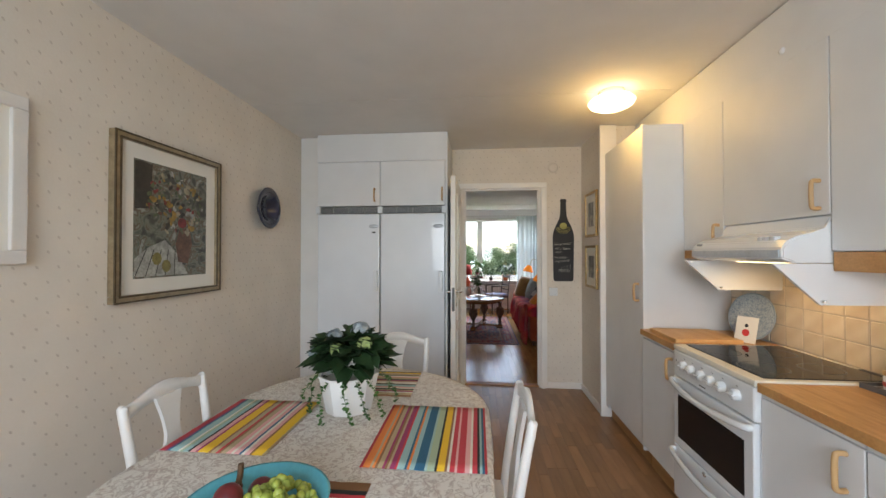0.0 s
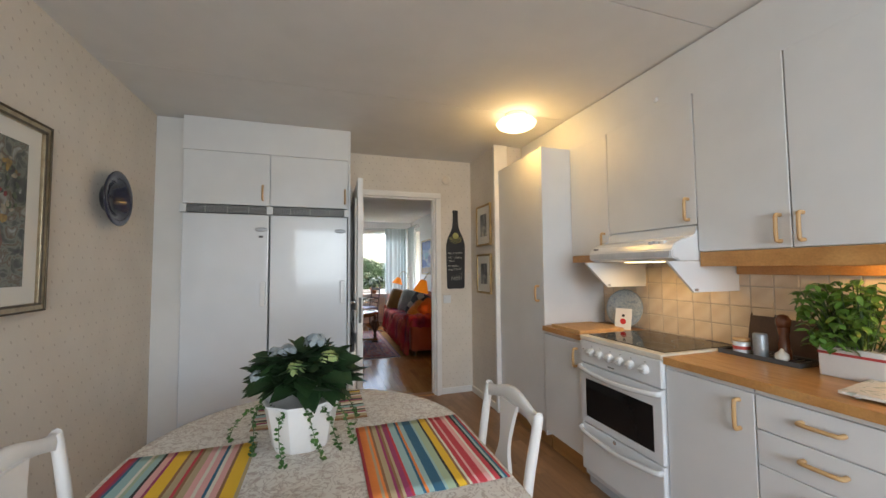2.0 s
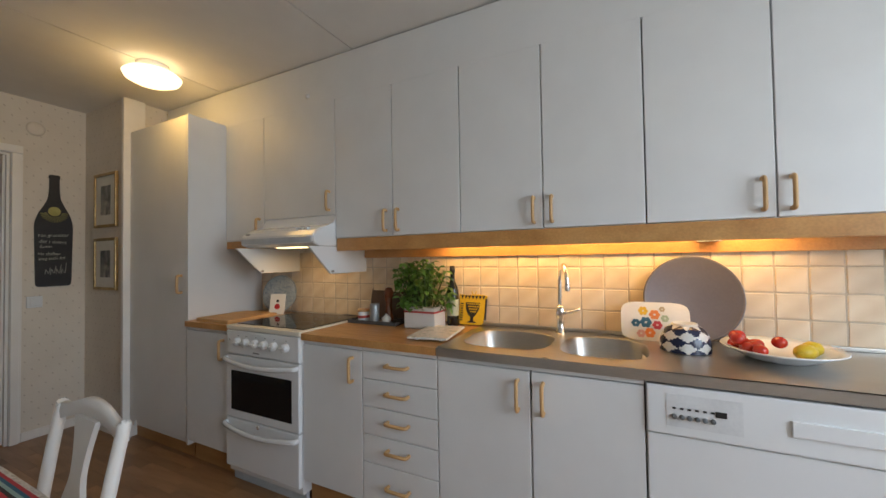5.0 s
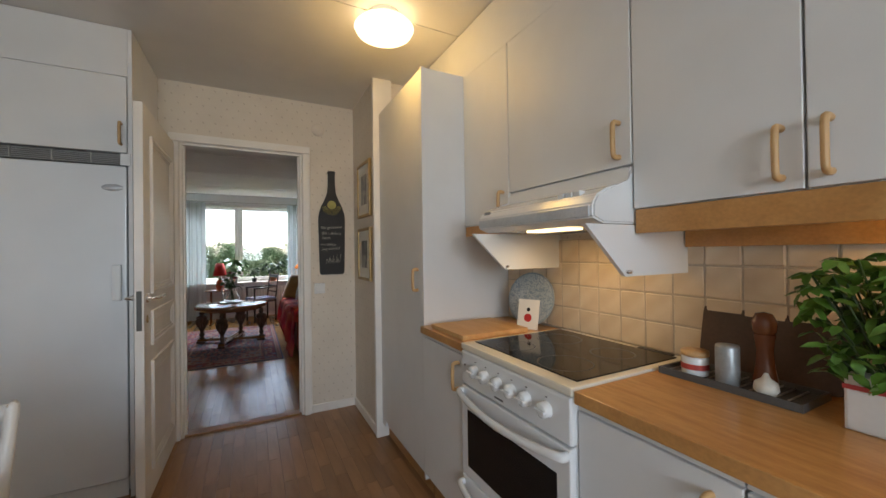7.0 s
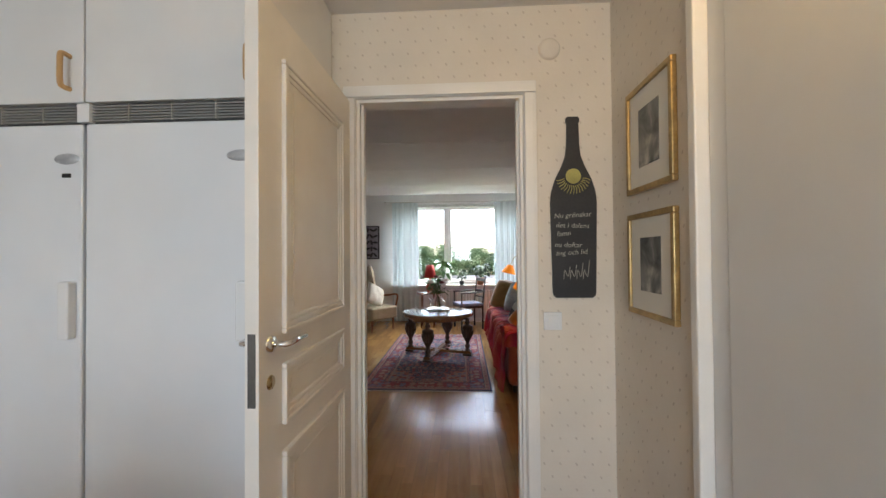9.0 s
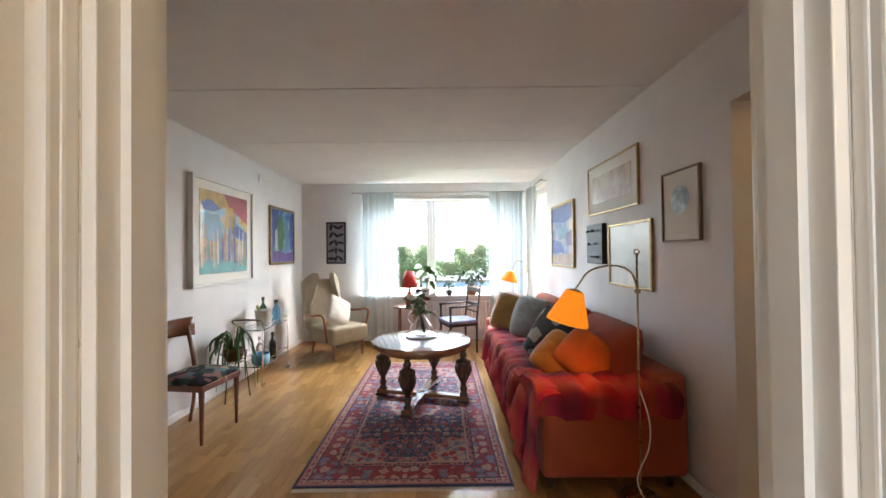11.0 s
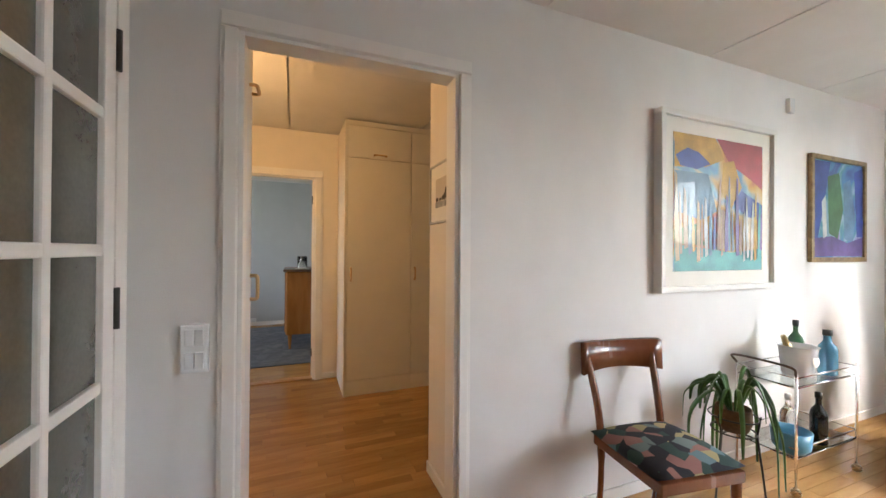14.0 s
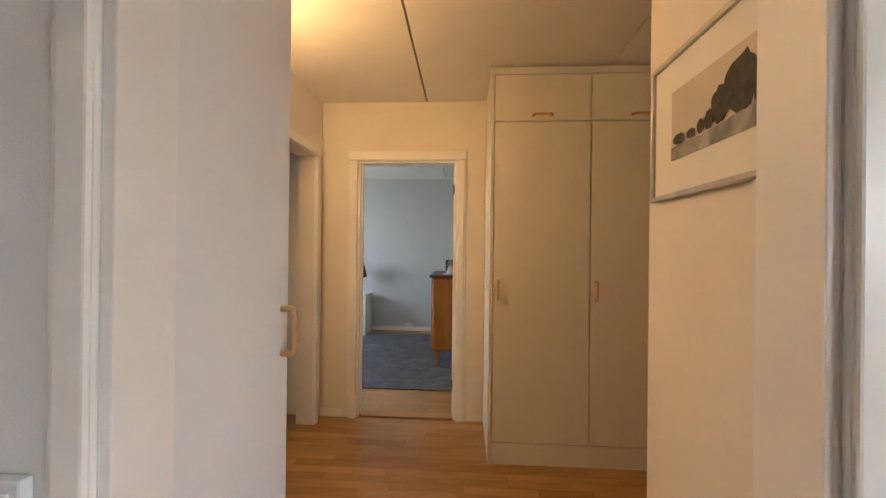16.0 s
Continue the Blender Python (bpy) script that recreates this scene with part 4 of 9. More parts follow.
# hydrangea in a white pot
def leaf_bm(bm, m, length, width, droop=0.25):
    """One folded leaf along +x."""
    pts = ((0, 0, 0), (0.3, 0.42, 0.02), (0.65, 0.40, -droop * 0.3), (1, 0, -droop), (0.65, -0.40, -droop * 0.3), (0.3, -0.42, 0.02))
    mid = ((0.33, 0, -0.07), (0.66, 0, -0.09 - droop * 0.35))
    v = [bm.verts.new(m @ Vector((x * length, y * width, z * length))) for x, y, z in pts + mid]
    for f in ((0, 6, 1), (1, 6, 7, 2), (2, 7, 3), (3, 7, 4), (4, 7, 6, 5), (5, 6, 0)):
        bm.faces.new([v[i] for i in f]).smooth = True


rng = random.Random(5)
plant = thing("potted_hydrangea", pose(-0.55, 1.56, 0.7395), "blue-white hydrangea in a faceted white pot", "plant")
pot = bmesh.new()
lathe([(0, 0.0), (0.094, 0.0), (0.098, 0.006), (0.126, 0.146), (0.130, 0.149), (0.130, 0.157), (0.118, 0.157), (0.112, 0.13), (0, 0.13)], 10, pot)
for f in pot.faces:
    f.smooth = False
part("pot", pot, M_WHITEWOOD, plant, "faceted white ceramic pot")
part("soil", lathe([(0, 0.125), (0.10, 0.123)], 14), M_SOIL, plant)
lv = bmesh.new()
for i in range(300):
    a, e = rng.uniform(0, 2 * math.pi), rng.uniform(0.12, 1.45)
    rr = rng.uniform(0.55, 1.0)
    p = Vector((math.cos(a) * math.cos(e) * 0.135 * rr, math.sin(a) * math.cos(e) * 0.135 * rr, 0.19 + math.sin(e) * 0.125 * rr))
    m = Matrix.Translation(p) @ Euler((rng.uniform(-0.5, 0.5), rng.uniform(-0.35, 0.45) - e * 0.30, a + rng.uniform(-0.5, 0.5))).to_matrix().to_4x4()
    leaf_bm(lv, m, rng.uniform(0.07, 0.115), rng.uniform(0.055, 0.085), rng.uniform(0.1, 0.35))
part("leaves", lv, M_DARKLEAF, plant, "broad dark green leaves")
M_BLOOM = mat("pale_hydrangea_petal", (0.40, 0.44, 0.45), 0.8, col2=(0.24, 0.29, 0.32), scale=30, var=0.1)
M_BLOOM2 = mat("lime_hydrangea_petal", (0.34, 0.40, 0.15), 0.8, col2=(0.30, 0.40, 0.15), scale=30, var=0.1)
for i, (x, y, z, r) in enumerate(((-0.05, -0.03, 0.312, 0.034), (0.04, 0.03, 0.328, 0.040), (0.085, -0.06, 0.285, 0.034), (-0.095, 0.06, 0.29, 0.032), (-0.015, -0.10, 0.27, 0.030), (0.13, 0.03, 0.255, 0.028), (-0.135, -0.04, 0.24, 0.026))):
    fb = bmesh.new()
    for k in range(60):
        d = Vector((rng.gauss(0, 1), rng.gauss(0, 1), abs(rng.gauss(0, 1)) + 0.1)).normalized()
        m = Matrix.Translation(Vector((x, y, z)) + d * r * rng.uniform(0.75, 1)) @ d.to_track_quat("Z", "Y").to_matrix().to_4x4() @ pose(0, 0, 0, 0, 0, rng.uniform(0, 360))
        q = [fb.verts.new(m @ Vector((sx * 0.011, sy * 0.011, 0.003 * (sx * sy)))) for sx, sy in ((-1, 0), (0, -1), (1, 0), (0, 1))]
        fb.faces.new(q)
        if k % 2 == 0:
            q = [fb.verts.new(m @ pose(0, 0, 0.001, 0, 0, 45) @ Vector((sx * 0.009, sy * 0.009, 0.002 * sx))) for sx, sy in ((-1, -1), (1, -1), (1, 1), (-1, 1))]
            fb.faces.new(q)
    part("flower_head", fb, M_BLOOM2 if i in (2, 4) else M_BLOOM, plant, "lime green flower head" if i in (2, 4) else "pale blue-white flower head")
for i in range(9):
    a = (0.9, 1.6, 2.7, 3.4, 4.3, 4.9, 5.3, 5.7, 0.2)[i]
    out = rng.uniform(0.14, 0.24)
    pts = spline([(0.09 * math.cos(a), 0.09 * math.sin(a), 0.14), (0.15 * math.cos(a), 0.15 * math.sin(a), 0.13), (out * math.cos(a + 0.1), out * math.sin(a + 0.1), 0.06), (out * 1.06 * math.cos(a + 0.2), out * 1.06 * math.sin(a + 0.2), 0.006)], 6)
    vb = tube(pts, 0.0012, 4)
    for k, p in enumerate(pts[2:]):
        for s in (0, 1):
            leaf_bm(vb, Matrix.Translation(p) @ Euler((rng.uniform(-1, 1), rng.uniform(-1, 0.4), rng.uniform(0, 6.3))).to_matrix().to_4x4(), 0.017, 0.014, 0.1)
    part("trailing_stem", vb, M_LEAF, plant, "thin trailing ivy stem")

# fruit bowl
M_BLUEBOWL = mat("turquoise_glaze", (0.10, 0.42, 0.52), 0.2, var=0.06, coat=0.3)
bowl = thing("fruit_bowl", pose(-0.515, 0.825, 0.7445), "turquoise ceramic bowl of grapes and plums", "bowl")
part("bowl", lathe([(0, 0.004), (0.05, 0.0), (0.06, 0.006), (0.10, 0.022), (0.145, 0.055), (0.165, 0.082), (0.168, 0.084), (0.160, 0.083), (0.138, 0.058), (0.09, 0.03), (0, 0.02)], 40), M_BLUEBOWL, bowl)
M_GRAPE = mat("green_grape", (0.30, 0.38, 0.06), 0.25, col2=(0.40, 0.42, 0.10), scale=20, var=0.1)
for i in range(70):
    a, r = rng.uniform(0, 6.283), 0.085 * math.sqrt(rng.random())
    x, y = 0.045 + r * math.cos(a), 0.015 + r * 0.9 * math.sin(a)
    ob = new("grape", bpy.data.meshes["grape"]) if i else part("grape", lathe([(0.0115 * math.sin(math.pi * k / 8), -0.0135 * math.cos(math.pi * k / 8)) for k in range(9)], 10), M_GRAPE)
    ob.parent, ob.matrix_basis = bowl, pose(x, y, 0.05 + 0.05 * (1 - (r / 0.085) ** 2) * rng.uniform(0.3, 1) + 0.02, rng.uniform(0, 90), rng.uniform(0, 90), 0)
M_PLUM = mat("dark_red_plum", (0.16, 0.018, 0.02), 0.3, col2=(0.09, 0.01, 0.015), scale=15, var=0.15)
for x, y, z in ((-0.08, 0.02, 0.065), (-0.055, -0.055, 0.06), (-0.10, -0.05, 0.07), (-0.03, 0.075, 0.06), (-0.06, -0.01, 0.095)):
    part("plum", lathe([(0.032 * math.sin(math.pi * k / 10), -0.031 * math.cos(math.pi * k / 10)) for k in range(11)], 18), M_PLUM, bowl, "", pose(x, y, z))
part("banana_stem", tube(spline([(-0.075, 0.02, 0.06), (-0.07, 0.045, 0.10), (-0.068, 0.05, 0.14)], 5), [0.012] * 5 + [0.007] * 6, 8), mat("brown_stem", (0.10, 0.05, 0.02), 0.6), bowl)


def kitchen_chair():
    """A white painted chair, seat towards +x, back at x = 0."""
    c = thing("dining_chair", pose(0, 0, 0), "white painted chair with a vase-shaped back splat", "chair", "chairs round the table")
    part("seat", plate([(0.02, -0.19), (0.40, -0.22), (0.43, -0.20), (0.43, 0.20), (0.40, 0.22), (0.02, 0.19)], 0.425, 0.455), M_WHITEWOOD, c)
    part("seat_rail", boxes((0.03, -0.18, 0.365, 0.41, 0.18, 0.425), bevel=0.004), M_WHITEWOOD, c)
    for s in (-1, 1):
        part("back_post", tube(spline([(0.03, 0.175 * s, 0), (0.02, 0.175 * s, 0.22), (0.015, 0.175 * s, 0.44), (-0.012, 0.178 * s, 0.65), (-0.045, 0.185 * s, 0.84), (-0.05, 0.18 * s, 0.866)], 5), [0.017] * 18 + [0.0165] * 8, 8), M_WHITEWOOD, c)
        part("leg", lathe([(0.013, 0), (0.02, 0.33), (0.024, 0.43)], 10), M_WHITEWOOD, c, "", pose(0.385, 0.18 * s, 0))
        part("stretcher", tube([(0.025, 0.175 * s, 0.17), (0.38, 0.18 * s, 0.17)], 0.010, 8), M_WHITEWOOD, c)
    tr = bmesh.new()
    ys = [i / 12 * 0.38 - 0.19 for i in range(13)]
    loopsr = []
    for y in ys:
        u = abs(y) / 0.19
        arch = 0.855 + 0.045 * math.cos(u * math.pi / 2) ** 1.5 + 0.012 * max(0, u - 0.75) * 4
        low = arch - 0.05 - 0.012 * math.cos(u * math.pi * 1.5)
        xx = -0.047 + 0.012 * (1 - u * u) * -1
        loopsr.append([Vector((xx - 0.011, y, low)), Vector((xx + 0.011, y, low)), Vector((xx + 0.012, y, (low + arch) / 2)), Vector((xx + 0.009, y, arch)), Vector((xx - 0.009, y, arch)), Vector((xx - 0.012, y, (low + arch) / 2))])
    bridge(tr, loopsr)
    tr.faces.new([v for v in list(tr.verts)[:6]][::-1])
    part("top_rail", tr, M_WHITEWOOD, c)
    sp = bmesh.new()
    outl = []
    for i in range(17):
        t = i / 16
        w = 0.032 + 0.038 * math.sin(math.pi * min(1, t * 1.55)) ** 2 * (t < 0.645) + (0.030 * ((t - 0.645) / 0.355) ** 1.6 if t > 0.645 else 0)
        outl.append((w, 0.455 + t * 0.395))
    lps = []
    for w, z in outl:
        xx = 0.012 - 0.055 * ((z - 0.45) / 0.4)
        lps.append([Vector((xx - 0.007, -w, z)), Vector((xx + 0.007, -w, z)), Vector((xx + 0.007, w, z)), Vector((xx - 0.007, w, z))])
    bridge(sp, lps, False)
    part("back_splat", sp, M_WHITEWOOD, c, "vase-shaped splat")
    return c


c1 = kitchen_chair()
c1.matrix_basis = pose(0.125, 1.392, 0, 0, 0, 180)
copy_thing(c1, pose(-1.18, 1.372, 0, 0, 0, 0))
copy_thing(c1, pose(-0.505, 2.29, 0, 0, 0, -90))

# ---- living room ----


def picture(w, h, m, label, frame_mat, art, fw=0.03, depth=0.025, board=0.06, board_mat=None, category="picture", group="", lip=None):
    """A framed picture in the x-z plane, centred, front towards -y, back at y = 0."""
    p = thing("framed_picture", m, label, category, group)
    fr = bmesh.new()
    a, b = w / 2, h / 2
    for q in ((-a, -b, a, -b + fw), (-a, b - fw, a, b), (-a, -b + fw, -a + fw, b - fw), (a - fw, -b + fw, a, b - fw)):
        box(fr, q[0], -depth, q[1], q[2], -0.001, q[3], bevel=min(0.005, fw * 0.2))
    part("frame", fr, frame_mat, p)
    if board:
        part("mat_board", boxes((-a + fw, -depth * 0.55, -b + fw, a - fw, -0.002, b - fw)), board_mat or M_MATBOARD, p)
    if lip:
        lp = bmesh.new()
        for i0, i1, dd in ((0.0, 0.008, 0.006), (fw - 0.010, fw, 0.003)):
            for q in ((-a + i0, -b + i0, a - i0, -b + i1), (-a + i0, b - i1, a - i0, b - i0), (-a + i0, -b + i1, -a + i1, b - i1), (a - i1, -b + i1, a - i0, b - i1)):
                box(lp, q[0], -depth - dd, q[1], q[2], -depth + 0.002, q[3], bevel=0.0015)
        part("gilt_lip", lp, lip, p, "bright gilt edge")
    e = fw + board
    part("image", boxes((-a + e, -depth * 0.55 - (0.0015 if board else 0), -b + e, a - e, -0.003, b - e)), art, p)
    return p


def art(name, stops, scale=4, distort=1.2, kind="noise", rough=0.35, detail=3):
    m = ramp_mat(name, stops, scale, rough, kind, 0, False, distort, 0.02, detail)
    m.node_tree.nodes["Principled BSDF"].inputs["Coat Weight"].default_value = 0.35
    m.node_tree.nodes["Principled BSDF"].inputs["Coat Roughness"].default_value = 0.03
    return m


M_WHITEFRAME = mat("white_wood_frame", (0.72, 0.70, 0.67), 0.4, var=0.03)
M_WALNUTFRAME = mat("walnut_frame", (0.22, 0.14, 0.08), 0.4, var=0.12, scale=20)
A_STILL = art("flower_still_life", [(0.25, (0.02, 0.02, 0.018)), (0.42, (0.06, 0.065, 0.05)), (0.50, (0.17, 0.18, 0.14)), (0.56, (0.10, 0.065, 0.035)), (0.66, (0.28, 0.30, 0.27))], 11, 1.4)
A_COLOUR = art("bright_abstract_print", [(0.3, (0.04, 0.08, 0.36)), (0.42, (0.14, 0.30, 0.42)), (0.48, (0.52, 0.36, 0.16)), (0.54, (0.50, 0.26, 0.03)), (0.60, (0.34, 0.05, 0.05)), (0.68, (0.06, 0.24, 0.26))], 2.6, 0.7)
A_BLUE = art("blue_green_abstract", [(0.32, (0.02, 0.05, 0.22)), (0.44, (0.04, 0.18, 0.38)), (0.52, (0.06, 0.25, 0.25)), (0.60, (0.30, 0.40, 0.55)), (0.70, (0.25, 0.14, 0.32))], 4, 1.2)
A_SEA = art("blue_seascape", [(0.30, (0.03, 0.06, 0.22)), (0.45, (0.08, 0.14, 0.34)), (0.55, (0.20, 0.22, 0.38)), (0.65, (0.42, 0.26, 0.20))], 5, 0.8)
A_SUNSET = art("misty_watercolour", [(0.35, (0.60, 0.58, 0.54)), (0.50, (0.50, 0.42, 0.36)), (0.58, (0.42, 0.32, 0.34)), (0.68, (0.58, 0.46, 0.30))], 5, 0.6)
A_PALE = art("pale_blue_wash", [(0.35, (0.56, 0.60, 0.60)), (0.55, (0.62, 0.64, 0.62)), (0.7, (0.48, 0.54, 0.58))], 4, 0.6)
A_ETCH = art("grey_etching", [(0.35, (0.06, 0.065, 0.07)), (0.5, (0.16, 0.17, 0.17)), (0.6, (0.34, 0.33, 0.31)), (0.7, (0.55, 0.53, 0.49))], 9, 0.8)

# west wall
PAINT = {k: mat("gouache_" + k, c, 0.45, col2=tuple(v * 0.55 for v in c), scale=7, var=0.12, coat=0.35) for k, c in {"gold": (0.52, 0.30, 0.04), "crimson": (0.36, 0.03, 0.04), "cobalt": (0.03, 0.07, 0.34), "sky": (0.13, 0.25, 0.38), "sea": (0.05, 0.30, 0.30), "sand": (0.55, 0.40, 0.24), "violet": (0.12, 0.07, 0.25), "leaf": (0.05, 0.16, 0.05), "white": (0.62, 0.62, 0.60), "dusk": (0.40, 0.27, 0.20)}.items()}
for q in PAINT.values():
    q.node_tree.nodes["Principled BSDF"].inputs["Coat Roughness"].default_value = 0.03


def paint(pic, y, shapes):
    """Flat colour fields on a picture's image. shapes: colour and outline in x and z."""
    for k, (c, pts) in enumerate(shapes):
        z = y - 0.0008 - 0.00015 * k
        part("colour_field", plate(pts, 0, 0.0003, None, Matrix(((1, 0, 0, 0), (0, 0, -1, z), (0, 1, 0, 0), (0, 0, 0, 1)))), PAINT[c], pic)


p = picture(1.075, 1.04, pose(LX0, 7.41, 1.61, 0, 0, 90), "large colourful abstract print in a white frame", M_WHITEFRAME, A_COLOUR, 0.035, 0.055, 0.085)
paint(p, -0.055 * 0.55 - 0.0015, (
    ("sea", [(-0.41, -0.40), (0.41, -0.40), (0.41, -0.26), (0.1, -0.29), (-0.41, -0.24)]),
    ("gold", [(-0.41, 0.40), (-0.05, 0.40), (0.03, 0.28), (-0.14, 0.22), (-0.41, 0.20)]),
    ("crimson", [(-0.04, 0.40), (0.41, 0.40), (0.41, 0.12), (0.28, 0.18), (0.08, 0.26)]),
    ("cobalt", [(-0.40, 0.27), (-0.30, 0.32), (-0.20, 0.30), (-0.10, 0.24), (-0.22, 0.20), (-0.36, 0.21)]),
    ("gold", [(0.02, 0.26), (0.12, 0.28), (0.20, 0.12), (0.10, -0.02), (0.0, 0.08)]),
    ("cobalt", [(0.20, 0.10), (0.41, 0.02), (0.41, -0.08), (0.24, -0.06), (0.12, 0.02)]),
    ("sky", [(-0.41, 0.18), (-0.12, 0.18), (-0.04, -0.04), (-0.18, -0.10), (-0.41, -0.05)]),
    ("sand", [(0.22, -0.08), (0.34, -0.06), (0.36, -0.26), (0.26, -0.27)]),
    ("sand", [(-0.02, -0.02), (0.08, -0.05), (0.10, -0.26), (-0.02, -0.27)]),
    ("leaf", [(-0.41, -0.16), (-0.22, -0.12), (-0.14, -0.25), (-0.41, -0.24)]),
    ("violet", [(0.36, -0.04), (0.41, -0.04), (0.41, -0.27), (0.37, -0.27)])))
rng = random.Random(23)
strokes = []
for i in range(22):
    xa = -0.40 + 0.036 * i
    lo, hi, w = -0.27 - rng.uniform(0, 0.08), rng.uniform(-0.10, 0.17), rng.uniform(0.016, 0.034)
    lean = rng.uniform(-0.02, 0.02)
    strokes.append((rng.choice(("sky", "sky", "white", "gold", "sand", "cobalt", "violet", "dusk", "sea")), [(xa, lo), (xa + w, lo + 0.01), (xa + w + lean * 0.5, (lo + hi) / 2), (xa + w * 0.8 + lean, hi), (xa + w * 0.3 + lean, hi + 0.02), (xa - 0.004 + lean * 0.5, (lo + hi) / 2)]))
paint(p, -0.055 * 0.55 - 0.0035, strokes)
p = picture(0.78, 0.785, pose(LX0, 8.81, 1.648, 0, 0, 90), "blue and green abstract painting in a bronze frame", M_GILTDARK, A_BLUE, 0.035, 0.03, 0)
paint(p, -0.0165, (
    ("cobalt", [(-0.35, 0.35), (-0.12, 0.35), (-0.22, 0.0), (-0.30, -0.24), (-0.35, -0.2)]),
    ("leaf", [(-0.16, 0.24), (0.0, 0.28), (0.06, 0.0), (-0.02, -0.22), (-0.14, -0.18)]),
    ("sky", [(0.06, 0.20), (0.16, 0.24), (0.24, -0.05), (0.20, -0.24), (0.08, -0.22)]),
    ("cobalt", [(0.22, 0.30), (0.35, 0.34), (0.35, -0.2), (0.26, -0.2)]),
    ("violet", [(-0.35, -0.22), (-0.1, -0.2), (0.12, -0.25), (0.35, -0.2), (0.35, -0.35), (-0.35, -0.35)]),
    ("white", [(-0.24, 0.05), (-0.19, 0.1), (-0.17, -0.2), (-0.22, -0.22)])))
# east wall
picture(0.92, 0.455, pose(LX1, 6.74, 1.947, 0, 0, -90), "wide misty landscape in a thin gilt frame", M_OAK_FRAME, A_SUNSET, 0.016, 0.022, 0.09)
picture(0.655, 0.505, pose(LX1, 6.448, 1.353, 0, 0, -90), "pale blue wash picture in a gilt frame", M_OAK_FRAME, A_PALE, 0.02, 0.022, 0)
moon = picture(0.355, 0.435, pose(LX1, 5.815, 1.652, 0, 0, -90), "round moon print in a walnut frame", M_WALNUTFRAME, M_MATBOARD, 0.012, 0.022, 0.02)
part("moon_disc", lathe([(0, 0.0), (0.085, 0.0)], 36), A_ETCH, moon, "grey round print", pose(0, -0.0165, 0.035, 90, 0, 0))
relief = thing("relief_panel", pose(LX1, 7.01, 1.452, 0, 0, -90), "dark blue relief block with carved shapes", "wall relief")
M_RELIEF = mat("dark_blue_relief", (0.03, 0.045, 0.06), 0.5, var=0.15)
part("block", boxes((-0.17, -0.045, -0.18, 0.17, -0.001, 0.18), bevel=0.004), M_RELIEF, relief)
for i in range(9):
    part("carving", lathe([(0, 0.006), (0.016, 0.004), (0.022, 0)], 8), mat("slate_blue", (0.12, 0.17, 0.2), 0.5) if i == 0 else bpy.data.materials["slate_blue"], relief, "", pose(-0.1 + 0.1 * (i % 3), -0.045, -0.12 + 0.12 * (i // 3), 90, 0, 40 * i) @ Matrix.Diagonal((1.6, 0.6, 1, 1)))
p = picture(0.80, 0.755, pose(LX1, 8.0, 1.583, 0, 0, -90), "deep blue painting in a bronze frame", M_OAK_FRAME, A_SEA, 0.028, 0.03, 0)
paint(p, -0.0165, (
    ("cobalt", [(-0.37, 0.34), (0.37, 0.34), (0.37, 0.20), (0.1, 0.14), (-0.37, 0.18)]),
    ("sky", [(-0.2, 0.08), (0.12, 0.10), (0.18, -0.02), (-0.1, -0.06)]),
    ("violet", [(0.1, 0.0), (0.37, 0.06), (0.37, -0.12), (0.16, -0.14)]),
    ("cobalt", [(-0.37, -0.04), (-0.05, -0.08), (0.1, -0.2), (-0.37, -0.22)]),
    ("dusk", [(-0.37, -0.24), (0.2, -0.22), (0.37, -0.2), (0.37, -0.34), (-0.37, -0.34)])))
# north wall carved panel
cp = thing("carved_panel", pose(-1.465, LY1, 1.57), "black panel with pale carved shapes", "wall relief")
part("board", boxes((-0.155, -0.03, -0.335, 0.155, -0.001, 0.335), bevel=0.004), mat("blackened_wood", (0.02, 0.02, 0.024), 0.5, var=0.1), cp)
part("ground", boxes((-0.13, -0.033, -0.31, 0.13, -0.029, 0.31)), mat("mauve_grey", (0.24, 0.22, 0.26), 0.6, var=0.1), cp)
for i in range(15):
    part("carving", lathe([(0, 0.006), (0.025, 0.004), (0.03, 0)], 8), M_BLACK, cp, "", pose(-0.075 + 0.075 * (i % 3), -0.033, -0.25 + 0.125 * (i // 3), 90, 0, 0) @ pose(0, 0, 0, 0, 0, 67 * i) @ Matrix.Diagonal((1.9, 0.75, 1, 1)))

# windows


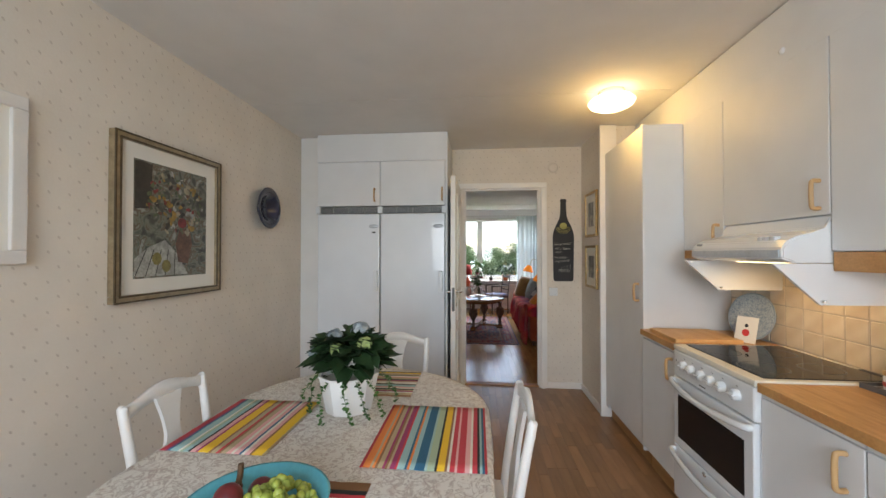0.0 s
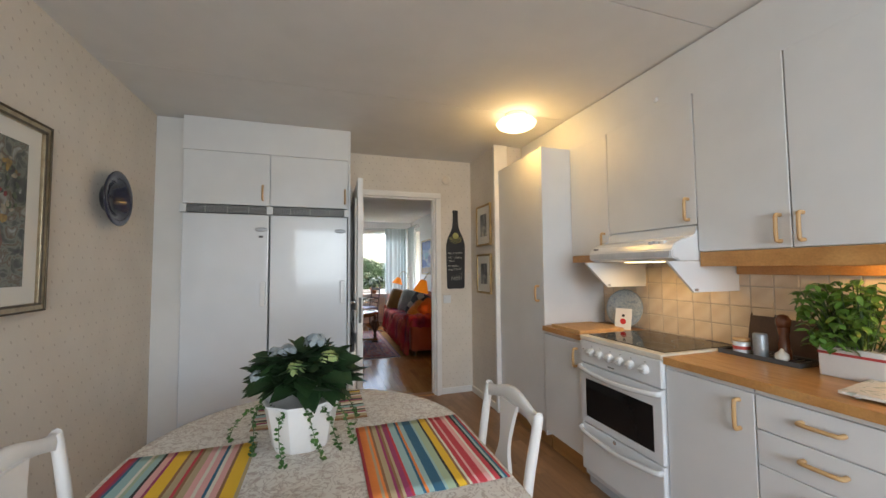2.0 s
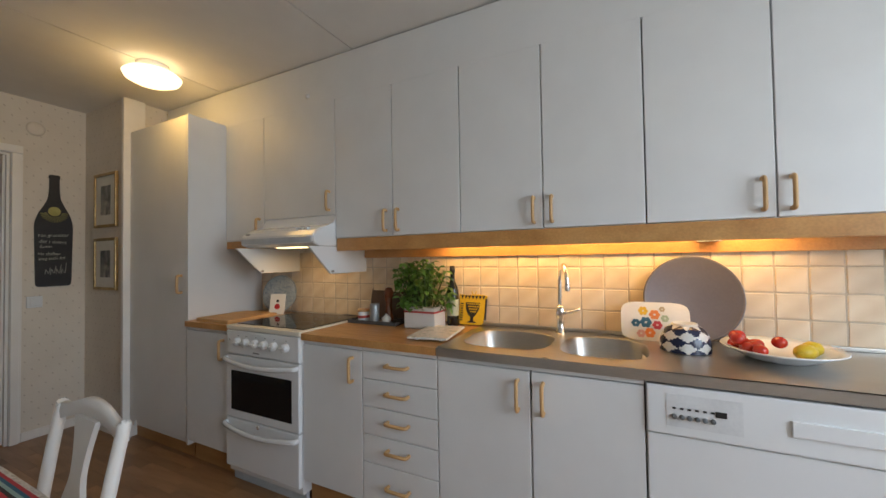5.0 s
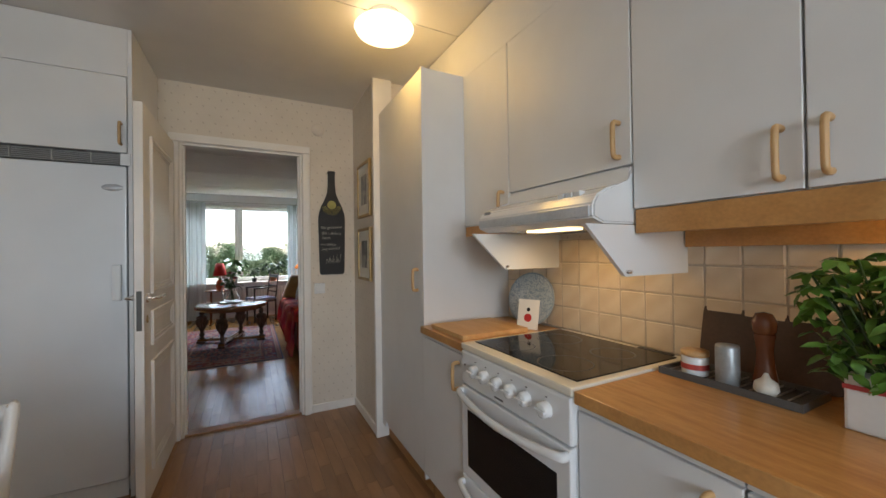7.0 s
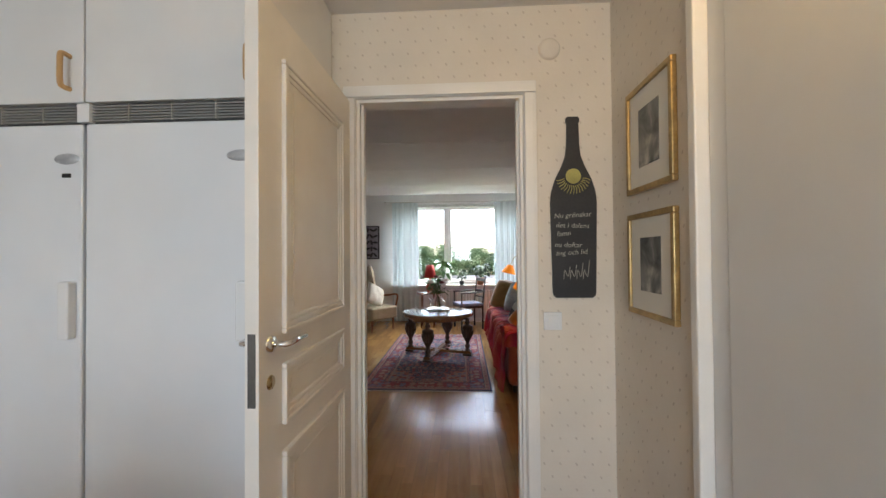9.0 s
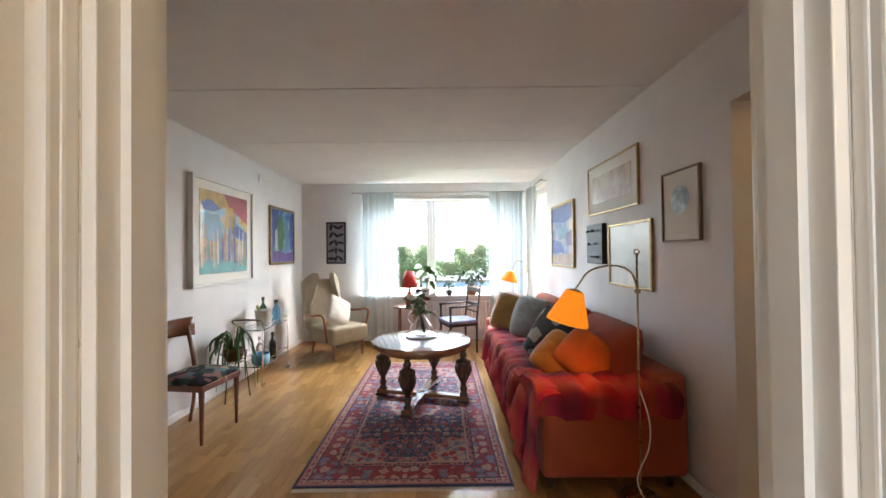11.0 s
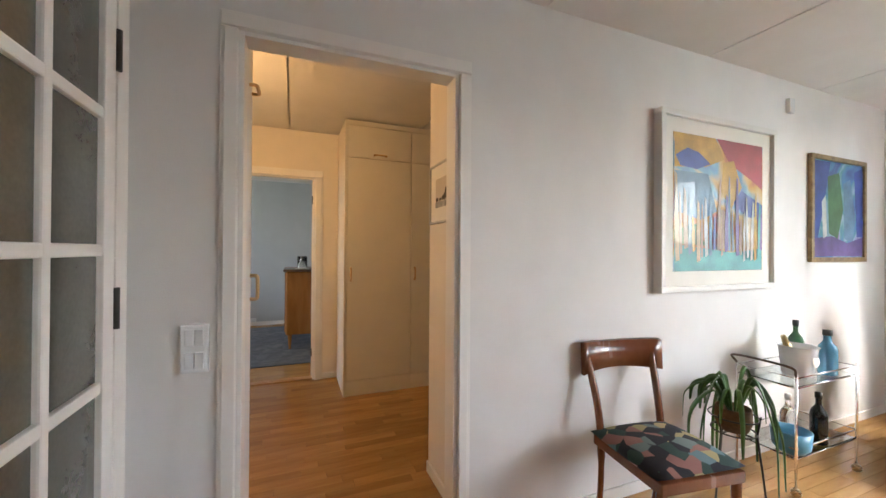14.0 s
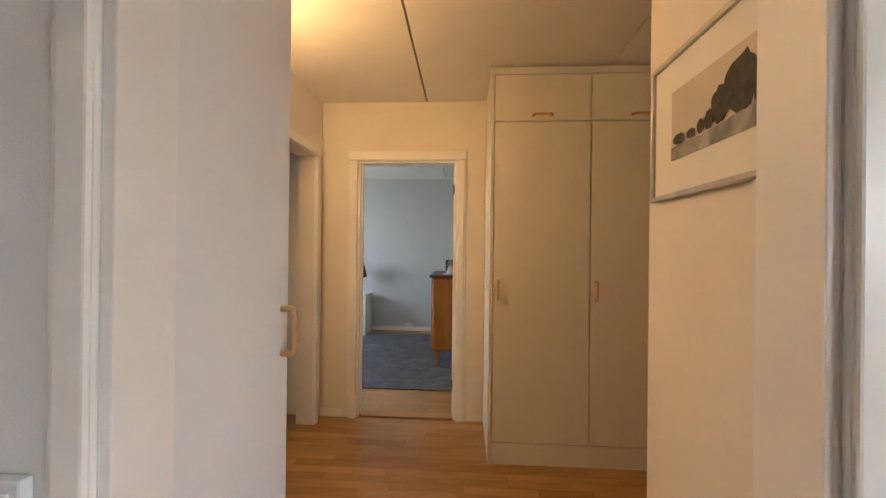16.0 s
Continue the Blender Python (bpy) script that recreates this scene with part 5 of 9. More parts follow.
def window(name, axis, c, a0, a1, z0, z1, mullions, label):
    w = thing(name, pose(0, 0, 0), label, "window", "", "structure")

    def bar(nm, p, q, lo, hi, d0=-0.03, d1=0.04, m=M_TRIM, parent=w):
        return part(nm, boxes((p, c + d0, lo, q, c + d1, hi) if axis == "x" else (c + d0, p, lo, c + d1, q, hi), bevel=0.004 if m is M_TRIM else 0), m, parent)
    f = 0.055
    bar("frame_post", a0, a0 + f, z0, z1), bar("frame_post", a1 - f, a1, z0, z1)
    bar("frame_rail", a0 + f, a1 - f, z0, z0 + f), bar("frame_rail", a0 + f, a1 - f, z1 - f, z1)
    edges = [a0 + f]
    for mm in mullions:
        bar("mullion", mm - 0.025, mm + 0.025, z0 + f, z1 - f)
        edges += [mm - 0.025, mm + 0.025]
    edges.append(a1 - f)
    for p, q in zip(edges[::2], edges[1::2]):
        s = 0.045
        sash = bmesh.new()
        for u in ((p + .003, p + s, z0 + f + .003, z1 - f - .003), (q - s, q - .003, z0 + f + .003, z1 - f - .003), (p + s, q - s, z0 + f + .003, z0 + f + s), (p + s, q - s, z1 - f - s, z1 - f - .003)):
            box(sash, *((u[0], c - 0.035, u[2], u[1], c + 0.02, u[3]) if axis == "x" else (c - 0.02, u[0], u[2], c + 0.035, u[1], u[3])), bevel=0.004)
        so = part("sash", sash, M_TRIM, w)
        g = bar("pane", p + s - 0.004, q - s + 0.004, z0 + f + s - 0.004, z1 - f - s + 0.004, 0.0, 0.004, M_PANE, so)
        g.visible_shadow = False
    return w


M_PANE = bpy.data.materials.new("window_pane_glass")
M_PANE.use_nodes = True
pn = M_PANE.node_tree
gl, tr_, mx = pn.nodes.new("ShaderNodeBsdfGlossy"), pn.nodes.new("ShaderNodeBsdfTransparent"), pn.nodes.new("ShaderNodeMixShader")
gl.inputs["Roughness"].default_value = 0.02
mx.inputs[0].default_value = 0.05
pn.links.new(tr_.outputs[0], mx.inputs[1]), pn.links.new(gl.outputs[0], mx.inputs[2])
pn.links.new(mx.outputs[0], pn.nodes["Material Output"].inputs[0])
window("window_1", "x", LY1 + 0.10, -1.0, 1.55, 0.72, 2.32, (0.06,), "wide white framed living room window")
window("window_2", "y", LX1 + 0.10, 8.68, 9.45, 0.72, 2.36, (), "white framed side window beside the corner")
structure("window_sill", boxes((-1.05, LY1 - 0.16, 0.70, 1.6, LY1 + 0.07, 0.725), bevel=0.005), M_TRIM, "white marble-like window sill", "window sill")
structure("window_sill", boxes((LX1 - 0.05, 8.66, 0.695, LX1 + 0.07, 9.40, 0.719), bevel=0.005), M_TRIM, "white side window sill", "window sill")
blind = thing("roller_blind", pose(0.27, LY1 + 0.02, 2.27), "rolled-up pale blind under the window head", "blind")
part("roll", tube([(-1.2, 0, 0), (1.2, 0, 0)], 0.028, 14), M_MATBOARD, blind)
rad = thing("radiator", pose(0.55, LY1 - 0.055, 0), "white ribbed radiator under the window", "radiator")
for i in range(28):
    part("rib", boxes((-0.78 + i * 0.056, -0.035, 0.16, -0.736 + i * 0.056, 0.035, 0.62), bevel=0.012, seg=2), M_TRIM, rad)
part("header_pipe", tube([(-0.80, 0, 0.20), (0.82, 0, 0.20)], 0.012, 8), M_TRIM, rad)
for xx in (-0.7, 0.7):
    part("foot", boxes((xx - 0.015, -0.02, 0, xx + 0.015, 0.02, 0.17)), M_TRIM, rad)

M_SHEER = bpy.data.materials.new("sheer_white_curtain")
M_SHEER.use_nodes = True
sn = M_SHEER.node_tree
df, tl, tp, m1, m2 = (sn.nodes.new("ShaderNode" + k) for k in ("BsdfDiffuse", "BsdfTranslucent", "BsdfTransparent", "MixShader", "MixShader"))
df.inputs[0].default_value = tl.inputs[0].default_value = (0.70, 0.78, 0.81, 1)
m1.inputs[0].default_value, m2.inputs[0].default_value = 0.09, 0.02
sn.links.new(df.outputs[0], m1.inputs[1]), sn.links.new(tl.outputs[0], m1.inputs[2])
sn.links.new(m1.outputs[0], m2.inputs[1]), sn.links.new(tp.outputs[0], m2.inputs[2])
sn.links.new(m2.outputs[0], sn.nodes["Material Output"].inputs[0])


def curtain(p0, p1, z0, z1, folds, seed, label):
    """A hanging sheer with soft folds between two plan points."""
    r = random.Random(seed)
    a, b = Vector((*p0, 0)), Vector((*p1, 0))
    d = (b - a)
    nrm = Vector((-d.y, d.x, 0)).normalized()
    bm, nu, nv = bmesh.new(), folds * 8, 14
    ph = [r.uniform(-0.6, 0.6) for _ in range(folds + 2)]
    rows = []
    for j in range(nv + 1):
        t = j / nv
        row = []
        for i in range(nu + 1):
            u = i / nu
            k = u * folds
            amp = (0.016 + 0.014 * t) * (0.7 + 0.5 * math.sin(ph[int(k)] * 5))
            off = amp * 1.3 * math.sin(2 * math.pi * k + 2.2 * math.sin(u * 5 + seed)) + 0.010 * math.sin(2 * math.pi * k * 2.3 + seed) + 0.012 * t * math.sin(9 * u + seed)
            q = a + d * (u + 0.012 * t * math.sin(7 * u + seed)) + nrm * off
            row.append(bm.verts.new((q.x, q.y, z1 + (z0 - z1) * t)))
        rows.append(row)
    for x, y in zip(rows, rows[1:]):
        for i in range(nu):
            bm.faces.new((x[i], x[i + 1], y[i + 1], y[i])).smooth = True
    t = thing("curtain", pose(0, 0, 0), label, "curtain", "sheer curtains")
    part("sheer_cloth", bm, M_SHEER, t)
    return t


curtain((-1.02, 9.40), (-0.50, 9.40), 0.03, 2.335, 6, 1, "sheer white floor-length curtain at the window")
curtain((0.98, 9.40), (1.52, 9.38), 0.03, 2.335, 6, 2, "sheer white floor-length curtain in the corner")
curtain((1.54, 9.32), (1.60, 9.02), 0.03, 2.36, 3, 3, "sheer white curtain at the side window")
rod = thing("curtain_rod", pose(0, 9.41, 2.345), "thin steel curtain rod over the window", "curtain rod")
part("rod", tube([(-1.14, 0, 0), (1.56, 0, 0)], 0.008, 8), M_SILVER, rod)
part("finial", lathe([(0, 0), (0.016, 0.008), (0.016, 0.03), (0, 0.04)], 12), M_SILVER, rod, "", pose(-1.14, 0, 0, 0, -90, 0))
for xx in (-1.05, 0.1):
    part("bracket", tube([(xx, 0.16, 0), (xx, 0, 0)], 0.007, 8), M_SILVER, rod)
rod = thing("curtain_rod", pose(1.59, 0, 2.37), "thin steel curtain rod at the side window", "curtain rod")
part("rod", tube([(0, 8.62, 0), (0, 9.36, 0)], 0.008, 8), M_SILVER, rod)
part("bracket", tube([(0.09, 8.66, 0), (0, 8.66, 0)], 0.007, 8), M_SILVER, rod)
part("finial", lathe([(0, 0), (0.016, 0.008), (0.016, 0.03), (0, 0.04)], 12), M_SILVER, rod, "", pose(0, 8.62, 0, 90, 0, 0))


# rug
def rug_mat(hx, hy):
    m = mat("persian_rug_pile", (0.3, 0.1, 0.1), 0.95, bump=0.12, fine=600)
    n, l = m.node_tree.nodes, m.node_tree.links
    b = n["Principled BSDF"]
    tc, ab, sep = n.new("ShaderNodeTexCoord"), n.new("ShaderNodeVectorMath"), n.new("ShaderNodeSeparateXYZ")
    ab.operation = "ABSOLUTE"
    l.new(tc.outputs["Object"], ab.inputs[0])
    l.new(ab.outputs[0], sep.inputs[0])

    def op(kind, a, c=None, d=None):
        q = n.new("ShaderNodeMath")
        q.operation = kind
        for i, v in enumerate((a, c, d)):
            if v is None:
                continue
            if isinstance(v, (int, float)):
                q.inputs[i].default_value = v
            else:
                l.new(v, q.inputs[i])
        return q.outputs[0]

    def mixc(f, a, c):
        q = n.new("ShaderNodeMix")
        q.data_type = "RGBA"
        l.new(f, q.inputs["Factor"])
        for k, v in (("A", a), ("B", c)):
            if isinstance(v, tuple):
                q.inputs[k].default_value = (*v, 1)
            else:
                l.new(v, q.inputs[k])
        return q.outputs["Result"]

    ripple, centre, wavy = n.new("ShaderNodeTexNoise"), n.new("ShaderNodeVectorMath"), n.new("ShaderNodeVectorMath")
    ripple.inputs["Scale"].default_value, ripple.inputs["Detail"].default_value = 32, 2
    l.new(ab.outputs[0], ripple.inputs["Vector"])
    centre.operation, wavy.operation = "MULTIPLY_ADD", "ADD"
    centre.inputs[1].default_value, centre.inputs[2].default_value = (0.055, 0.055, 0.0), (-0.0275, -0.0275, 0.0)
    l.new(ripple.outputs["Color"], centre.inputs[0])
    l.new(ab.outputs[0], wavy.inputs[0]), l.new(centre.outputs[0], wavy.inputs[1])

    def cells(scale, lim, seedshift):
        mp, vo = n.new("ShaderNodeMapping"), n.new("ShaderNodeTexVoronoi")
        mp.inputs["Location"].default_value = (seedshift, seedshift * 0.7, 0)
        l.new(wavy.outputs[0], mp.inputs["Vector"])
        vo.inputs["Scale"].default_value, vo.inputs["Randomness"].default_value = scale, 0.55
        l.new(mp.outputs[0], vo.inputs["Vector"])
        sc = n.new("ShaderNodeSeparateColor")
        l.new(vo.outputs["Color"], sc.inputs[0])
        return op("LESS_THAN", vo.outputs["Distance"], lim), op("LESS_THAN", vo.outputs["Distance"], lim * 0.45), sc.outputs[0]
    NAVY, RED, CREAM, SKY, PINK = (0.018, 0.018, 0.058), (0.23, 0.018, 0.028), (0.34, 0.23, 0.19), (0.12, 0.13, 0.21), (0.34, 0.12, 0.12)
    x, y = sep.outputs[0], sep.outputs[1]
    d = op("MINIMUM", op("SUBTRACT", hx, x), op("SUBTRACT", hy, y))
    nz = n.new("ShaderNodeTexNoise")
    nz.inputs["Scale"].default_value, nz.inputs["Detail"].default_value, nz.inputs["Distortion"].default_value = 13, 2, 1.5
    l.new(ab.outputs[0], nz.inputs["Vector"])
    vine = op("LESS_THAN", op("ABSOLUTE", op("SUBTRACT", nz.outputs["Fac"], 0.5)), 0.022)
    f1, f1b, pick = cells(15, 0.36, 0.3)
    sprig, _, pick5 = cells(40, 0.30, 6.2)
    flower = mixc(op("GREATER_THAN", pick, 0.66), mixc(op("GREATER_THAN", pick, 0.40), PINK, RED), CREAM)
    field = mixc(vine, mixc(sprig, NAVY, mixc(op("GREATER_THAN", pick5, 0.55), SKY, PINK)), SKY)
    field = mixc(f1, field, flower)
    field = mixc(f1b, field, RED)
    # corner spandrels and centre medallion
    ix, iy = hx - 0.26, hy - 0.26
    cdx, cdy = op("SUBTRACT", ix, x), op("SUBTRACT", iy, y)
    rc = op("SQRT", op("ADD", op("MULTIPLY", cdx, cdx), op("MULTIPLY", op("MULTIPLY", cdy, cdy), 0.6)))
    wob = op("MULTIPLY", op("SINE", op("MULTIPLY", op("ARCTAN2", cdy, cdx), 14)), 0.018)
    rc = op("ADD", rc, wob)
    f2, f2b, pick2 = cells(15, 0.42, 1.7)
    span = mixc(f2, mixc(vine, CREAM, SKY), mixc(op("GREATER_THAN", pick2, 0.5), RED, SKY))
    field = mixc(op("LESS_THAN", rc, 0.25), field, mixc(op("GREATER_THAN", rc, 0.23), span, PINK))
    rm = op("ADD", op("SQRT", op("ADD", op("MULTIPLY", x, x), op("MULTIPLY", op("MULTIPLY", y, y), 0.55))), op("MULTIPLY", op("SINE", op("MULTIPLY", op("ARCTAN2", y, x), 16)), 0.015))
    field = mixc(op("LESS_THAN", rm, 0.24), field, mixc(op("LESS_THAN", rm, 0.20), CREAM, mixc(f2, RED, SKY)))
    f3, f3b, pick3 = cells(13, 0.40, 3.1)
    border = mixc(f3, mixc(vine, RED, NAVY), mixc(op("GREATER_THAN", pick3, 0.5), CREAM, SKY))
    border = mixc(f3b, border, PINK)
    col = field
    f4, _, _ = cells(34, 0.4, 4.4)
    for lim, c in ((0.255, CREAM), (0.243, mixc(f4, PINK, NAVY)), (0.212, NAVY), (0.204, border), (0.075, NAVY), (0.067, mixc(f4, CREAM, RED)), (0.030, PINK), (0.018, NAVY)):
        col = mixc(op("LESS_THAN", d, lim), col, c)
    l.new(col, b.inputs["Base Color"])
    b.inputs["Sheen Weight"].default_value = 0.1
    return m


rhx, rhy = 0.655, 1.245
rug = thing("persian_rug", pose(-0.015, 7.04, 0.001), "red and navy Persian rug with floral borders", "rug")
part("woven_field", boxes((-rhx, -rhy, 0, rhx, rhy, 0.010), bevel=0.003), rug_mat(rhx, rhy), rug)
for s in (-1, 1):
    fr = bmesh.new()
    for i in range(110):
        xx = -rhx + 0.012 + i * (2 * rhx - 0.024) / 109
        box(fr, xx - 0.002, s * rhy - 0.001 if s > 0 else -rhy - 0.035, 0.001, xx + 0.002, rhy + 0.035 if s > 0 else -rhy + 0.001, 0.004)
    part("fringe", fr, M_MATBOARD, rug, "short cream fringe")

# coffee table
ct = thing("coffee_table", pose(0.03, 7.13, 0.012), "round oak table on four carved bulbous legs", "table")
part("tabletop", lathe([(0, 0.505), (0.44, 0.505), (0.458, 0.508), (0.467, 0.518), (0.467, 0.548), (0.461, 0.556), (0.45, 0.559), (0, 0.5585)], 64), M_OAKTOP, ct)
part("apron", lathe([(0.40, 0.515), (0.40, 0.475), (0.385, 0.475), (0.385, 0.515)], 48), M_OAKTOP, ct)
for i in range(4):
    a = radians(-15 + 90 * i)
    L = part("leg", lathe([(0.028, 0.055), (0.038, 0.065), (0.038, 0.08), (0.022, 0.09), (0.034, 0.115), (0.036, 0.135), (0.020, 0.15), (0.028, 0.165), (0.024, 0.18), (0.040, 0.20), (0.058, 0.25), (0.066, 0.30), (0.064, 0.335), (0.070, 0.36), (0.068, 0.38), (0.040, 0.395), (0.022, 0.405), (0.034, 0.425), (0.034, 0.44), (0.022, 0.455), (0.03, 0.475)], 20), M_WOODDARK, ct, "dark carved bulb leg", pose(0.40 * math.cos(a), 0.40 * math.sin(a), 0))
    for k in range(10):
        b = 2 * math.pi * k / 10
        part("carved_leaf", tube([(0.052 * math.cos(b), 0.052 * math.sin(b), 0.235), (0.069 * math.cos(b), 0.069 * math.sin(b), 0.30), (0.069 * math.cos(b), 0.069 * math.sin(b), 0.34)], [0.006, 0.011, 0.005], 5), M_WOODDARK, L)
    part("stretcher", boxes((0.02, -0.042, 0.028, 0.45, 0.042, 0.062), bevel=0.006), M_OAKTOP, ct, "flat oak cross stretcher", pose(0, 0, 0, 0, 0, math.degrees(a)))
    part("foot", boxes((0.345, -0.05, 0.0, 0.46, 0.05, 0.028), bevel=0.008), M_WOODDARK, ct, "", pose(0, 0, 0, 0, 0, math.degrees(a)))
tray = single("round_tray", lathe([(0, 0), (0.14, 0), (0.155, 0.008), (0.157, 0.012), (0.15, 0.011), (0.138, 0.004), (0, 0.004)], 40), M_SILVER, pose(0.02, 7.25, 0.571), "round silver tray on the table", "tray")
vase = thing("flower_vase", pose(0.02, 7.25, 0.576), "ribbed clear glass vase of mixed flowers", "vase")
part("glass", lathe([(0, 0.0), (0.05, 0.0), (0.085, 0.015), (0.116, 0.06), (0.110, 0.10), (0.075, 0.14), (0.045, 0.175), (0.046, 0.21), (0.066, 0.245), (0.063, 0.245), (0.042, 0.21), (0.041, 0.175), (0.071, 0.138), (0.105, 0.098), (0.111, 0.06), (0.08, 0.02), (0.048, 0.008), (0, 0.008)], 28), M_GLASS, vase)
part("glass_handle", tube(spline([(-0.058, -0.03, 0.225), (-0.10, -0.05, 0.24), (-0.125, -0.06, 0.18), (-0.095, -0.05, 0.13)], 6), 0.007, 8), M_GLASS, vase)
M_STEM = mat("flower_stem", (0.05, 0.10, 0.03), 0.5)
M_PETALW = mat("white_petal", (0.74, 0.70, 0.64), 0.55, col2=(0.66, 0.55, 0.46), scale=40)
M_PETALR = mat("dark_red_petal", (0.16, 0.015, 0.025), 0.5, col2=(0.09, 0.008, 0.015), scale=40)
rng = random.Random(11)
fol = bmesh.new()
for i in range(15):
    a, r = rng.uniform(0, 6.28), rng.uniform(0.03, 0.14)
    h = rng.uniform(0.29, 0.42)
    tip = (r * math.cos(a), r * math.sin(a), h)
    part("stem", tube(spline([(-0.04 * math.cos(a), -0.04 * math.sin(a), 0.03), (0.0, 0.0, 0.2), tip], 5), 0.003, 5), M_STEM, vase)
    for k in range(6):
        q = Vector((tip[0], tip[1], tip[2])) * rng.uniform(0.7, 1.05)
        q.z = max(q.z, 0.24)
        leaf_bm(fol, Matrix.Translation(q) @ Euler((rng.uniform(-1, 1), rng.uniform(-0.7, 0.7), rng.uniform(0, 6.3))).to_matrix().to_4x4(), rng.uniform(0.05, 0.085), rng.uniform(0.025, 0.045), 0.3)
part("foliage", fol, M_LEAF, vase, "mixed green foliage")


def rosette(name, c, r, material, parent, label):
    bm = bmesh.new()
    for ring, (k, e) in enumerate(((5, 1.2), (7, 0.8), (9, 0.35))):
        for i in range(k):
            a = 2 * math.pi * i / k + ring
            leaf_bm(bm, Matrix.Translation(c) @ Euler((0, -e, a)).to_matrix().to_4x4(), r * (0.7 + 0.15 * ring), r * 0.75, -0.2)
    return part(name, bm, material, parent, label)


for i, (x, y, z, r, mm, lb) in enumerate(((-0.085, -0.09, 0.36, 0.06, M_PETALW, "large white bloom"), (0.06, -0.07, 0.35, 0.055, M_PETALR, "dark red bloom"), (0.12, 0.02, 0.38, 0.05, M_PETALW, "white bloom"), (-0.02, -0.05, 0.43, 0.05, M_PETALR, "dark red bloom"), (0.02, 0.09, 0.42, 0.05, M_PETALW, "white bloom"), (-0.13, 0.05, 0.37, 0.045, M_PETALW, "white bloom"))):
    rosette("bloom", Vector((x, y, z)), r, mm, vase, lb)

# sofa
M_SOFA = mat("rust_orange_upholstery", (0.42, 0.075, 0.020), 0.85, col2=(0.31, 0.048, 0.015), scale=4, fine=420, var=0.08, bump=0.1, sheen=0.15)


def cushion(w, h, d, puff=1.0, n=14, wrinkle=0.0, seed=0):
    """A soft pillow, w along x, h along z, d thick along y, with pinched corners."""
    bm = bmesh.new()
    sides = []
    for s in (-1, 1):
        g = []
        for i in range(n + 1):
            row = []
            for j in range(n + 1):
                u, v = 2 * i / n - 1, 2 * j / n - 1
                e = (1 - abs(u) ** 2.6) * (1 - abs(v) ** 2.6)
                wv = wrinkle * noise.noise(Vector((u * 3 + seed, v * 3, s))) * e
                row.append(bm.verts.new((u * w / 2 * (1 - 0.10 * puff * v ** 4), s * (d / 2 * max(0, e) ** 0.5 + wv), v * h / 2 * (1 - 0.10 * puff * u ** 4))) if s == -1 or (0 < i < n and 0 < j < n) else None)
            g.append(row)
        sides.append(g)
    a, b = sides
    for i in range(n + 1):
        for j in range(n + 1):
            if b[i][j] is None:
                b[i][j] = a[i][j]
    for i in range(n):
        for j in range(n):
            bm.faces.new((a[i][j], a[i + 1][j], a[i + 1][j + 1], a[i][j + 1])).smooth = True
            f = (b[i][j], b[i][j + 1], b[i + 1][j + 1], b[i + 1][j])
            if len(set(f)) == 4 and not bm.faces.get(f):
                bm.faces.new(f).smooth = True
    return bm


sofa = thing("sofa", pose(0, 0, 0), "long rust-orange fabric sofa with loose cushions", "sofa")
part("base", boxes((0.80, 5.87, 0.07, 1.62, 8.40, 0.34), bevel=0.03, seg=3), M_SOFA, sofa)
part("back_frame", boxes((1.47, 5.75, 0.07, 1.655, 8.46, 0.66), bevel=0.05, seg=4), M_SOFA, sofa)
part("arm", boxes((0.79, 5.72, 0.07, 1.645, 6.00, 0.56), bevel=0.06, seg=4), M_SOFA, sofa)
part("arm", boxes((0.79, 8.28, 0.07, 1.62, 8.46, 0.55), bevel=0.06, seg=4), M_SOFA, sofa)
for i in range(3):
    y0 = 6.02 + i * 0.754
    part("seat_cushion", boxes((0.785, y0 + 0.004, 0.335, 1.46, y0 + 0.750, 0.475), bevel=0.045, seg=4), M_SOFA, sofa)
    bm = cushion(0.80, 0.49, 0.24, 0.5, wrinkle=0.02, seed=i)
    part("back_cushion", bm, M_SOFA, sofa, "", pose(1.40, y0 + 0.26 + 0.03 * i, 0.665, 0, 0, -90) @ pose(0, 0, 0, -17))
for x, y in ((0.86, 5.79), (1.55, 5.79), (0.86, 8.38), (1.55, 8.38)):
    part("foot", lathe([(0.02, 0), (0.03, 0.07)], 10), M_WOODDARK, sofa, "", pose(x, y, 0))


